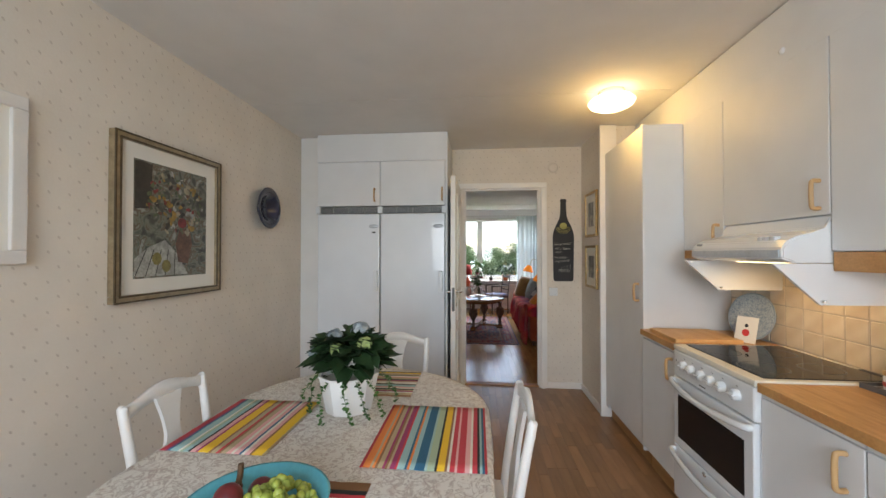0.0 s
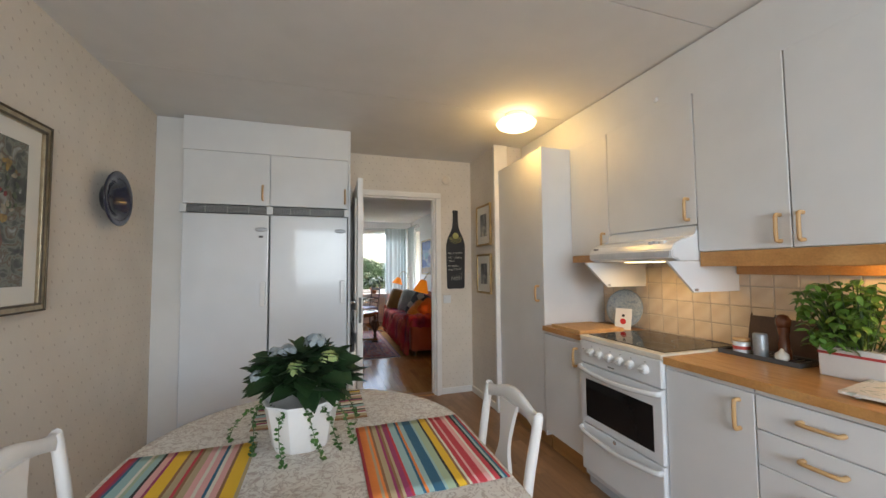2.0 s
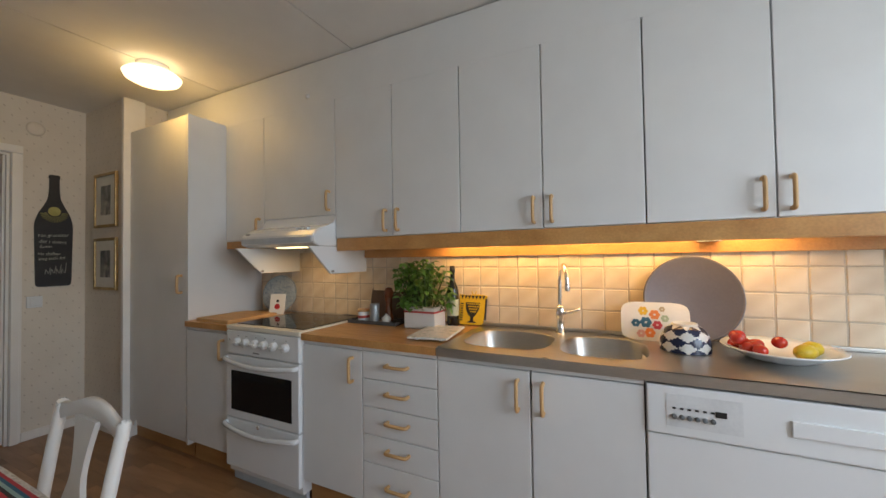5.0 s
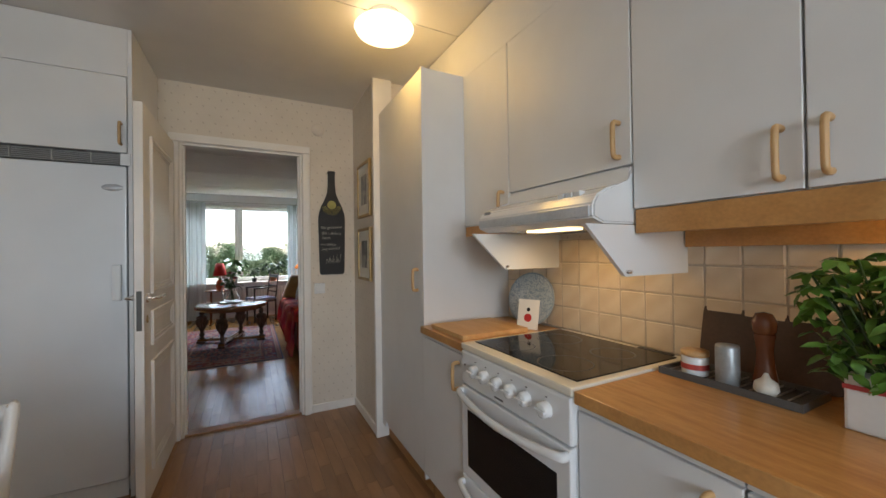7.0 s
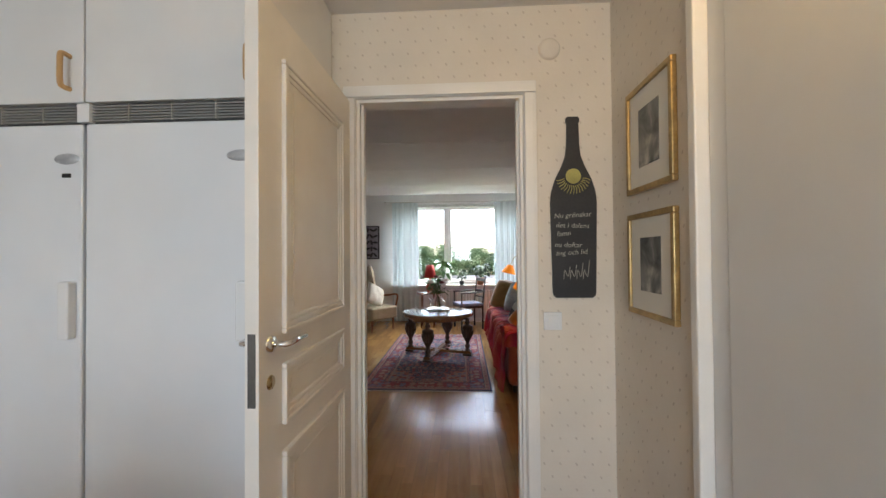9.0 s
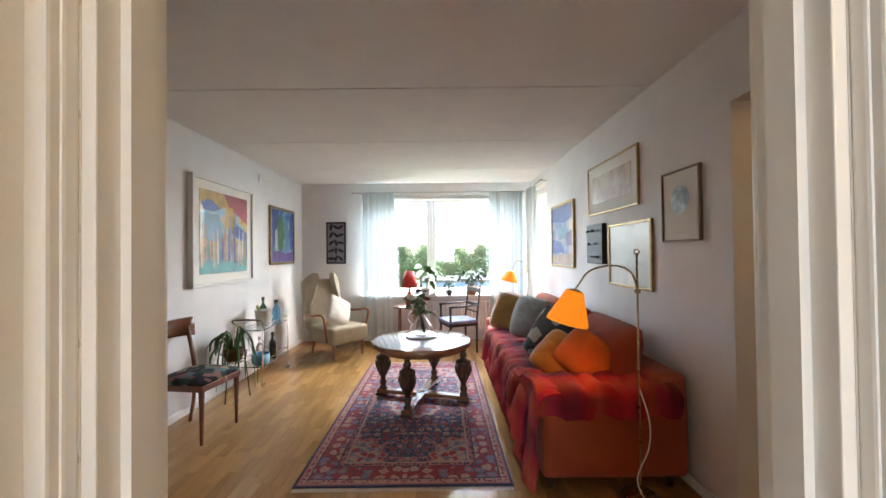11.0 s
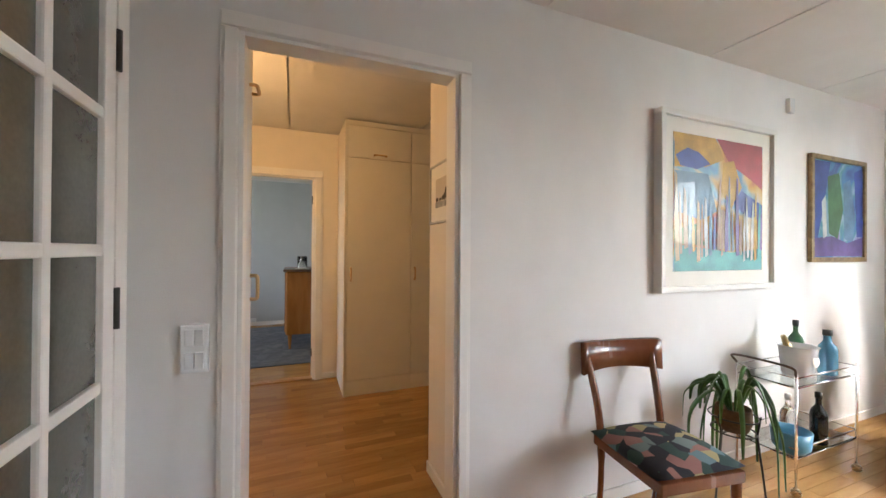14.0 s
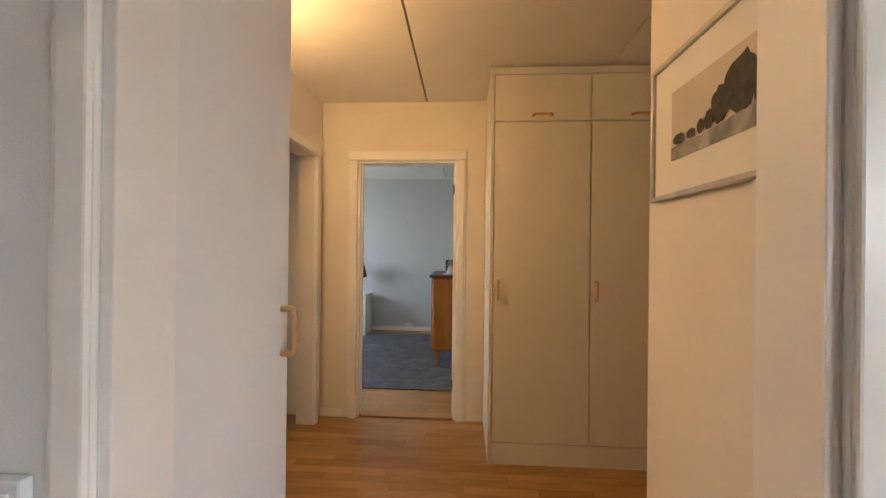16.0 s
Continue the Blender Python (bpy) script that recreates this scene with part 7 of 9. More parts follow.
part("seat", boxes((-0.20, -0.21, 0.415, 0.23, 0.21, 0.46), bevel=0.015, seg=3), ramp_mat("blue_floral_seat", [(0.3, (0.40, 0.44, 0.52)), (0.5, (0.16, 0.20, 0.36)), (0.62, (0.46, 0.38, 0.40)), (0.7, (0.12, 0.15, 0.28))], 14, 0.85), bc, "blue floral seat pad")
part("seat_rail", boxes((-0.20, -0.205, 0.375, 0.225, 0.205, 0.414), bevel=0.004), M_EBONY, bc)
for s in (-1, 1):
    part("back_post", tube([(-0.19, 0.195 * s, 0), (-0.19, 0.195 * s, 0.45), (-0.25, 0.195 * s, 0.93)], 0.015, 8), M_EBONY, bc)
    part("front_leg", lathe([(0.012, 0), (0.02, 0.03), (0.014, 0.08), (0.021, 0.30), (0.016, 0.36), (0.021, 0.42), (0.014, 0.48), (0.017, 0.64)], 10), M_EBONY, bc, "", pose(0.20, 0.19 * s, 0))
    part("armrest", tube([(-0.215, 0.195 * s, 0.66), (0.0, 0.21 * s, 0.65), (0.22, 0.20 * s, 0.645)], 0.014, 8), M_EBONY, bc)
for z, h in ((0.86, 0.06), (0.66, 0.045), (0.56, 0.02)):
    part("back_rail", boxes((-0.012, -0.19, -h / 2, 0.012, 0.19, h / 2), bevel=0.004), M_EBONY, bc, "", pose(-0.19 - 0.06 * (z - 0.45) / 0.48, 0, z))


def sill_plant(x, y, z, pr, ph, fr, fh, count, size, material, pot_mat, label, seed):
    r = random.Random(seed)
    t = thing("potted_plant", pose(x, y, z), label, "plant", "plants on the window sill")
    part("pot", lathe([(0, 0), (pr * 0.72, 0), (pr, ph * 0.85), (pr * 1.06, ph * 0.86), (pr * 1.06, ph), (pr * 0.92, ph), (pr * 0.88, ph * 0.88), (0, ph * 0.88)], 22), pot_mat, t)
    lv_ = bmesh.new()
    for i in range(count):
        a, rr = r.uniform(0, 6.28), fr * math.sqrt(r.random())
        p = Vector((rr * math.cos(a), max(-fr, min(fr * 0.5, rr * math.sin(a))), ph + fh * r.uniform(0.25, 1)))
        if i % 3 == 0:
            part("stem", tube([(0, 0, ph * 0.8), (p.x * 0.5, p.y * 0.5, ph + (p.z - ph) * 0.6), p], 0.0035, 5), M_STEM, t)
        leaf_bm(lv_, Matrix.Translation(p) @ Euler((r.uniform(-0.8, 0.8), r.uniform(-0.3, 0.9), a + r.uniform(-0.8, 0.8))).to_matrix().to_4x4(), size * r.uniform(0.7, 1.2), size * r.uniform(0.5, 0.85), 0.35)
    part("leaves", lv_, material, t)


sill_plant(-0.02, 9.38, 0.726, 0.075, 0.13, 0.19, 0.34, 30, 0.15, M_LEAF, M_APPL, "large-leaved green plant in a white pot", 21)
sill_plant(0.34, 9.42, 0.726, 0.05, 0.08, 0.09, 0.22, 26, 0.07, M_DARKLEAF, M_BLACK, "small dark round-leaved plant", 22)
sill_plant(0.70, 9.46, 0.726, 0.085, 0.14, 0.20, 0.27, 70, 0.085, M_DARKLEAF, M_TERRA, "dark leafy plant in a terracotta pot", 23)
single("alarm_sensor", boxes((-0.012, -0.03, -0.05, 0.016, 0.03, 0.05), bevel=0.006), M_APPL, pose(LX0 + 0.012, 8.18, 2.34), "small white sensor high on the wall", "sensor")

# ---- kitchen: small things ----
WT = 0.9055
M_PALEBOARD = mat("pale_beech_board", (0.60, 0.36, 0.15), 0.5, col2=(0.52, 0.29, 0.11), stretch=(5, 0.8, 1), var=0.08)
single("cutting_board", boxes((1.10, 2.185, WT, 1.455, 2.50, WT + 0.022), bevel=0.004), M_PALEBOARD, pose(0, 0, 0), "beech cutting board on the short worktop", "cutting board")
pl = thing("decorative_plate", pose(1.585, 2.30, WT + 0.134, 0, 0, 16) @ pose(0, 0, 0, 0, -78, 0), "grey-blue patterned plate leaning on the tiles", "plate")
part("plate", lathe([(0, 0.004), (0.085, 0.004), (0.13, 0.016), (0.134, 0.019), (0.13, 0.021), (0.085, 0.010), (0, 0.010)], 40), ramp_mat("blue_grey_transferware", [(0.3, (0.34, 0.40, 0.43)), (0.46, (0.46, 0.50, 0.51)), (0.52, (0.18, 0.24, 0.30)), (0.6, (0.42, 0.46, 0.47))], 42, 0.3, distort=1.5), pl)
part("rim", lathe([(0.128, 0.018), (0.135, 0.018), (0.135, 0.022), (0.128, 0.022)], 40), mat("rim_glaze", (0.30, 0.36, 0.40), 0.3), pl)
card = thing("greeting_card", pose(1.49, 2.235, WT + 0.001, 0, 0, 24) @ pose(0, 0, 0, 0, 14, 0), "white card with a small red shape", "card")
part("sheet", boxes((-0.001, -0.055, 0, 0.001, 0.055, 0.145)), M_MATBOARD, card)
part("red_shape", lathe([(0, 0), (0.020, 0)], 16), mat("red_ink", (0.55, 0.03, 0.03), 0.6), card, "", pose(-0.0016, 0, 0.055, 0, -90, 0))
part("dark_shape", lathe([(0, 0), (0.010, 0)], 12), M_BLACK, card, "", pose(-0.0016, 0, 0.095, 0, -90, 0))

rt = thing("spice_tray", pose(1.50, 1.36, WT), "dark oblong tray with steel wires", "tray")
part("tray", boxes((-0.08, -0.17, 0, 0.08, 0.17, 0.006), (-0.08, -0.17, 0.006, -0.074, 0.17, 0.02), (0.074, -0.17, 0.006, 0.08, 0.17, 0.02), (-0.074, -0.17, 0.006, 0.074, -0.164, 0.02), (-0.074, 0.164, 0.006, 0.074, 0.17, 0.02)), M_DARKGRILL, rt)
for i in range(13):
    part("wire", tube([(-0.074, -0.155 + 0.026 * i, 0.0085), (0.074, -0.155 + 0.026 * i, 0.0085)], 0.0022, 6), M_SILVER, rt, "bright steel wire")
jar = thing("jam_jar", pose(1.47, 1.45, WT + 0.0108), "small jar with a wooden lid and red label", "jar")
part("jar", lathe([(0, 0), (0.033, 0), (0.035, 0.004), (0.035, 0.05), (0.032, 0.055), (0, 0.055)], 24), M_APPL, jar)
part("lid", lathe([(0.034, 0.055), (0.036, 0.056), (0.036, 0.07), (0.0, 0.072)], 24), M_BEECH, jar, "wooden lid")
part("label", lathe([(0.0355, 0.018), (0.0355, 0.034)], 24), mat("red_label", (0.45, 0.06, 0.05), 0.6), jar)
gr = thing("salt_grinder", pose(1.46, 1.36, WT + 0.0108), "grey metal spice tin", "tin")
part("tin", lathe([(0, 0), (0.027, 0), (0.028, 0.003), (0.028, 0.10), (0.026, 0.106), (0, 0.106)], 24), mat("grey_tin", (0.42, 0.46, 0.49), 0.35, 0.5), gr)
pm = thing("pepper_mill", pose(1.52, 1.30, WT + 0.0108), "turned brown wood pepper mill", "pepper mill")
part("body", lathe([(0, 0), (0.028, 0), (0.028, 0.02), (0.022, 0.05), (0.019, 0.10), (0.024, 0.135), (0.024, 0.14)], 24), M_TEAK, pm)
part("head", lathe([(0.022, 0.142), (0.027, 0.15), (0.028, 0.175), (0.018, 0.195), (0, 0.20)], 24), M_TEAK, pm)
ga = single("garlic_bulb", lathe([(0, 0), (0.018, 0.002), (0.027, 0.015), (0.024, 0.032), (0.010, 0.042), (0.004, 0.055), (0, 0.056)], 14), mat("garlic_skin", (0.70, 0.66, 0.58), 0.6), pose(1.45, 1.27, WT + 0.0108), "white garlic bulb on the tray", "garlic")
bt = thing("standing_tray", pose(1.605, 1.30, WT, 0, 12, 0), "dark brown tray leaning against the tiles", "tray")
ob_ = bmesh.new()
plate([(v.x, v.y) for v in super_loop(0.03, 0.115, 0.185, 0.115, 0, 40, 6)], 0, 0.008, ob_, Matrix(((0, 0, 1, 0), (1, 0, 0, 0), (0, 1, 0, 0), (0, 0, 0, 1))))
part("panel", ob_, mat("dark_bronze_board", (0.05, 0.032, 0.022), 0.3, col2=(0.10, 0.06, 0.04), scale=6, var=0.15), bt)

hb = thing("basil_planter", pose(1.47, 1.025, WT), "basil in a white box with a red stripe", "plant")
part("planter", boxes((-0.065, -0.095, 0, 0.065, 0.095, 0.115), bevel=0.006), mat("white_tin", (0.72, 0.70, 0.68), 0.4, var=0.04), hb)
part("stripe", boxes((-0.0662, -0.0962, 0.086, 0.0662, 0.0962, 0.096)), mat("red_stripe", (0.50, 0.06, 0.06), 0.5), hb, "red painted stripe")
rng = random.Random(31)
bl = bmesh.new()
for i in range(84):
    a = rng.uniform(0, 6.28)
    r = rng.uniform(0.02, 0.15)
    tip = Vector((0.75 * r * math.cos(a), r * 1.1 * math.sin(a) + 0.015, 0.16 + rng.uniform(0.0, 0.22)))
    part("stem", tube([(tip.x * 0.3, tip.y * 0.4, 0.10), (tip.x * 0.7, tip.y * 0.7, tip.z * 0.7), tip], 0.0022, 4), M_STEM, hb)
    for k in range(8):
        leaf_bm(bl, Matrix.Translation(tip + Vector((0, 0, -0.028 * (k // 3)))) @ Euler((rng.uniform(-0.5, 0.5), rng.uniform(-0.3, 0.7), rng.uniform(0, 6.28))).to_matrix().to_4x4(), rng.uniform(0.028, 0.048), rng.uniform(0.019, 0.032), 0.35)
part("leaves", bl, M_BASIL, hb, "fresh green basil leaves")
wb = bottle("wine_bottle", pose(1.56, 0.895, WT), 0.033, 0.33, 0.0125, M_DARKG, "dark green wine bottle with a pale label", M_BLACK, "")
part("label", lathe([(0.0336, 0.06), (0.0336, 0.15)], 24), mat("pale_bottle_label", (0.45, 0.48, 0.36), 0.6, var=0.1), wb)
ph = thing("pot_holder", pose(1.60, 0.80, WT + 0.004, 0, 0, -90) @ pose(0, 0, 0, -14, 0, 0), "yellow and black printed pot holder", "pot holder")
FLAT = Matrix(((1, 0, 0, 0), (0, 0, 1, 0), (0, 1, 0, 0), (0, 0, 0, 1)))
part("cloth", plate([(-0.062, 0.0), (0.050, 0.002), (0.066, 0.012), (0.074, 0.06), (0.082, 0.165), (0.03, 0.172), (-0.03, 0.166), (-0.082, 0.17), (-0.078, 0.06), (-0.072, 0.012)], -0.008, 0.004, None, FLAT), mat("yellow_cotton", (0.72, 0.46, 0.02), 0.85, var=0.06), ph)
for i in range(7):
    x = -0.074 + 0.0215 * i
    part("print_tooth", plate([(x, 0.164), (x + 0.019, 0.164), (x + 0.0095, 0.142)], -0.0092, -0.0085, None, FLAT), M_BLACK, ph)
part("print_cup", plate([(-0.042, 0.125), (0.046, 0.125), (0.040, 0.085), (0.022, 0.055), (0.010, 0.045), (0.010, 0.025), (0.034, 0.012), (-0.032, 0.012), (-0.008, 0.025), (-0.008, 0.045), (-0.022, 0.055), (-0.038, 0.085)], -0.0092, -0.0085, None, FLAT), M_BLACK, ph, "black cup-shaped print")
for k in range(4):
    for i in range(6 - k):
        x = -0.032 + 0.0135 * i + 0.0068 * k
        part("print_dot", boxes((x, -0.0105, 0.113 - 0.0145 * k, x + 0.008, -0.0093, 0.121 - 0.0145 * k)), bpy.data.materials["yellow_cotton"], ph)
for k in range(8):
    part("print_bar", boxes((-0.073, -0.0092, 0.022 + 0.013 * k, -0.054, -0.0085, 0.029 + 0.013 * k)), M_BLACK, ph)
part("side_binding", boxes((0.074, -0.010, 0.03, 0.082, 0.005, 0.15), bevel=0.003), M_BLACK, ph, "black binding tape")
part("loop", tube(spline([(0.0, 0, 0.165), (-0.012, 0, 0.19), (0.004, 0, 0.205), (0.014, 0, 0.188), (0.006, 0, 0.165)], 5), 0.004, 6), mat("yellow_tape", (0.66, 0.42, 0.05), 0.8), ph)
tv = thing("white_trivet", pose(1.31, 0.865, WT, 0, 0, 8), "white pierced trivet board on small feet", "trivet")
part("board", boxes((-0.16, -0.10, 0.010, 0.15, 0.095, 0.021), bevel=0.004), ramp_mat("white_floral_laminate", [(0.4, (0.62, 0.60, 0.55)), (0.55, (0.70, 0.69, 0.66)), (0.62, (0.40, 0.44, 0.40))], 40, 0.4), tv)
for x in (-0.12, 0.10):
    for y in (-0.06, 0.06):
        part("foot", lathe([(0.009, 0), (0.009, 0.010)], 10), M_APPL, tv, "", pose(x, y, 0))
rt = thing("round_tray", pose(1.578, -0.235, zt, 0, 7, 0), "large round grey tray leaning on the tiles", "tray")
bm = lathe([(0, 0.006), (0.166, 0.006), (0.176, 0.016), (0.181, 0.016), (0.181, 0.0), (0, 0.0)], 56)
part("disc", bm, mat("slate_violet_laminate", (0.12, 0.12, 0.155), 0.5, var=0.05), rt, "", pose(0, 0, 0.187, 0, -90, 0))
part("rim", lathe([(0.174, 0.012), (0.179, 0.019), (0.185, 0.019), (0.187, 0.010), (0.185, 0.0)], 56), mat("tray_rim", (0.16, 0.15, 0.17), 0.3), rt, "", pose(0, 0, 0.187, 0, -90, 0))
fb = thing("flower_print_board", pose(1.545, -0.09, zt, 0, 12, 0) @ pose(0, 0, 0, 0, 0, 4), "white cutting board printed with bright flowers", "cutting board")
pb = bmesh.new()
plate([(v.x, v.y) for v in super_loop(0, 0.085, 0.135, 0.085, 0, 40, 5)], 0, 0.007, pb, Matrix(((0, 0, 1, 0), (1, 0, 0, 0), (0, 1, 0, 0), (0, 0, 0, 1))))
part("panel", pb, mat("white_melamine", (0.72, 0.70, 0.66), 0.35, var=0.03), fb)
rng = random.Random(4)
for i, (y, z, c, r) in enumerate(((0.045, 0.13, "y", 0.020), (0.0, 0.115, "o", 0.022), (0.035, 0.08, "b", 0.024), (-0.01, 0.07, "r", 0.020), (0.02, 0.035, "o", 0.022), (0.055, 0.03, "p", 0.018), (-0.04, 0.10, "g", 0.016), (0.075, 0.075, "b", 0.018), (-0.05, 0.045, "r", 0.018), (-0.03, 0.14, "s", 0.012))):
    fl = bmesh.new()
    for k in range(6):
        a = 2 * math.pi * k / 6
        lathe([(0, 0.0), (r * 0.42, 0.0)], 10, fl, pose(0, 0, 0) @ Matrix.Translation((-0.0008 - 0.0002 * i - 0.00005 * k, y + r * 0.6 * math.cos(a), z + r * 0.6 * math.sin(a))) @ pose(0, 0, 0, 0, -90, 0))
    nm = "print_ink_" + c
    part("flower_print", fl, bpy.data.materials[nm] if nm in bpy.data.materials else mat(nm, PAL[c], 0.5), fb)
cb = thing("checked_bowl", pose(1.42, -0.185, zt + 0.001), "upturned blue and white diamond-check bowl", "bowl")
ck = bmesh.new()
prof = [(0.088, 0.0), (0.088, 0.022), (0.085, 0.044), (0.078, 0.066), (0.064, 0.086), (0.045, 0.098)]
fine_prof = [(p.x, p.z) for p in spline([(q, 0, z) for q, z in prof], 4)]
lathe(fine_prof, 96, ck)
for f in ck.faces:
    c = f.calc_center_median()
    u, v = (math.atan2(c.y, c.x) + math.pi) / (2 * math.pi) * 16, c.z / 0.042
    f.material_index = (math.floor(u / 2 + v) + math.floor(u / 2 - v)) % 2
part("body", ck, [mat("navy_glaze", (0.015, 0.022, 0.06), 0.2), mat("white_glaze", (0.72, 0.72, 0.70), 0.2)], cb)
part("foot_ring", lathe([(0.046, 0.097), (0.044, 0.106), (0.040, 0.106), (0.038, 0.099), (0, 0.099)], 24), bpy.data.materials["white_glaze"], cb)
fp = thing("fruit_plate", pose(1.40, -0.47, zt), "large white dish of tomatoes and lemons", "plate")
part("dish", lathe([(0, 0.004), (0.09, 0.0), (0.10, 0.006), (0.16, 0.035), (0.175, 0.042), (0.172, 0.045), (0.15, 0.036), (0.09, 0.013), (0, 0.012)], 44), M_APPL, fp)
M_TOM = mat("ripe_tomato", (0.50, 0.03, 0.015), 0.2, col2=(0.42, 0.02, 0.01), scale=12, coat=0.2)
rng = random.Random(8)
for i in range(12):
    a, r = rng.uniform(0.2, 4.0), 0.09 * math.sqrt(rng.random())
    ob = part("tomato", lathe([(0.023 * math.sin(math.pi * k / 8), -0.021 * math.cos(math.pi * k / 8)) for k in range(9)], 14), M_TOM) if i == 0 else new("tomato", bpy.data.meshes["tomato"])
    ob.parent, ob.matrix_basis = fp, pose(r * math.cos(a) * 1.1, 0.04 + r * math.sin(a), 0.036 + 0.028 * (i % 3 == 0))
for x, y in ((-0.06, -0.05), (0.0, -0.085)):
    part("lemon", lathe([(0, -0.042), (0.008, -0.038), (0.022, -0.025), (0.028, 0), (0.022, 0.025), (0.008, 0.038), (0, 0.043)], 18), mat("lemon_peel", (0.68, 0.48, 0.03), 0.4, fine=160, bump=0.1) if "lemon_peel" not in bpy.data.materials else bpy.data.materials["lemon_peel"], fp, "yellow lemon", pose(x, y, 0.042, 90, 0, 40))

# kitchen walls
M_BRONZE = mat("bronze_frame", (0.44, 0.36, 0.24), 0.30, 0.75, var=0.12, scale=25)
M_BRONZEDARK = mat("dark_bronze_lip", (0.12, 0.09, 0.055), 0.35, 0.5, var=0.12, scale=25)
still = picture(0.71, 0.82, pose(KX0, 1.914, 1.577, 0, 0, 90), "flower still-life painting in a gilt frame", M_BRONZE, A_STILL, 0.036, 0.035, 0.075, lip=M_BRONZEDARK)
A_INK = {k: mat("oil_" + k, c, 0.4, col2=tuple(v * 0.5 for v in c), scale=30, var=0.2, coat=0.4) for k, c in {"cloth": (0.42, 0.42, 0.38), "dark": (0.035, 0.03, 0.025), "red": (0.24, 0.03, 0.03), "gold": (0.36, 0.22, 0.04), "leaf": (0.10, 0.13, 0.06), "pale": (0.36, 0.32, 0.22), "wine": (0.15, 0.075, 0.045), "pear": (0.24, 0.20, 0.05)}.items()}
rng = random.Random(17)
XZ = Matrix(((1, 0, 0, 0), (0, 0, -1, -0.0216), (0, 1, 0, 0), (0, 0, 0, 1)))


def dab(col, pts, lift):
    part("brush_shape", plate(pts, 0.0004 + lift * 0.00012, 0.0007 + lift * 0.00012, None, XZ), A_INK[col], still)


dab("cloth", [(-0.24, -0.29), (0.10, -0.29), (0.02, -0.17), (-0.06, -0.10), (-0.16, -0.14), (-0.24, -0.20)], 0)
dab("dark", [(-0.24, 0.05), (-0.15, 0.06), (-0.14, 0.29), (-0.24, 0.29)], 0)
dab("wine", [(0.03, -0.22), (0.10, -0.23), (0.13, -0.12), (0.11, -0.03), (0.04, -0.03), (0.01, -0.12)], 1)
for i in range(150):
    a, r_ = rng.uniform(0, 6.28), math.sqrt(rng.random())
    cx_, cz_ = 0.02 + 0.20 * r_ * math.cos(a), 0.10 + 0.165 * r_ * math.sin(a)
    big = rng.uniform(0.006, 0.020) * (1 if i < 120 else 1.5)
    turn_ = rng.uniform(0, 6.28)
    k = rng.choice(("leaf", "leaf", "leaf", "dark", "dark", "cloth", "pale", "gold", "red") if i < 120 else ("red", "gold", "gold", "pale", "wine"))
    ring = [(big * rng.uniform(0.6, 1.2) * math.cos(b * 0.7), big * rng.uniform(0.3, 0.8) * math.sin(b * 0.7)) for b in range(9)]
    dab(k, [(cx_ + x * math.cos(turn_) - z * math.sin(turn_), cz_ + x * math.sin(turn_) + z * math.cos(turn_)) for x, z in ring], 2 + i * 0.06)
dab("red", [(0.055 + 0.032 * math.cos(b * 0.7), 0.0 + 0.03 * math.sin(b * 0.7)) for b in range(9)], 12)
for x_, z_ in ((-0.11, -0.20), (-0.05, -0.24)):
    dab("pear", [(x_ + 0.03 * math.cos(b * 0.7), z_ + 0.034 * math.sin(b * 0.7)) for b in range(9)], 3)
for i in range(5):
    dab("dark", [(-0.24 + 0.06 * i, -0.29), (-0.235 + 0.06 * i, -0.29), (-0.17 + 0.045 * i, -0.15), (-0.175 + 0.045 * i, -0.15)], 2)
picture(0.50, 0.62, pose(KX0, 0.985, 1.675, 0, 0, 90), "dark print in a broad white frame", M_WHITEFRAME, A_ETCH, 0.05, 0.03, 0.07)
picture(0.345, 0.42, pose(1.08, 3.612, 1.772, 0, 0, -90), "small grey print in a gilt frame", M_OAK_FRAME, A_ETCH, 0.022, 0.022, 0.075)
picture(0.345, 0.40, pose(1.08, 3.612, 1.280, 0, 0, -90), "small dark still-life print in a gilt frame", M_OAK_FRAME, A_ETCH, 0.022, 0.022, 0.075)
dish = thing("wall_bowl", pose(KX0, 2.785, 1.762, 0, 90, 0), "dark blue glazed bowl hung on the wall", "bowl")
part("bowl", lathe([(0, 0.012), (0.08, 0.010), (0.10, 0.05), (0.155, 0.062), (0.162, 0.070), (0.152, 0.074), (0.095, 0.062), (0.075, 0.022), (0, 0.02)], 44), mat("midnight_glaze", (0.012, 0.014, 0.03), 0.15, col2=(0.03, 0.03, 0.06), scale=8, coat=0.3), dish)

cbott = thing("chalkboard_bottle", pose(0.893, KY1 - 0.001, 1.115), "black bottle-shaped chalkboard with handwriting", "chalkboard")
half = [(0.0, 0.0), (0.085, 0.0), (0.097, 0.012), (0.100, 0.03), (0.108, 0.45), (0.103, 0.50), (0.085, 0.56), (0.055, 0.62), (0.036, 0.67), (0.030, 0.72), (0.027, 0.83), (0.031, 0.832), (0.031, 0.852), (0.024, 0.858), (0, 0.858)]
outl = half + [(-x, z) for x, z in half[-2:0:-1]]
bm = bmesh.new()
plate(outl, 0.0, 0.012, bm, Matrix(((1, 0, 0, 0), (0, 0, -1, 0), (0, 1, 0, 0), (0, 0, 0, 1))))
part("board", bm, mat("blackboard_paint", (0.014, 0.014, 0.017), 0.6, col2=(0.03, 0.03, 0.033), scale=5, var=0.2), cbott)
M_CHALK = mat("white_chalk", (0.55, 0.54, 0.48), 0.95, var=0.2, fine=300)
M_CHALKY = mat("yellow_chalk", (0.50, 0.46, 0.16), 0.95, var=0.2, fine=300)


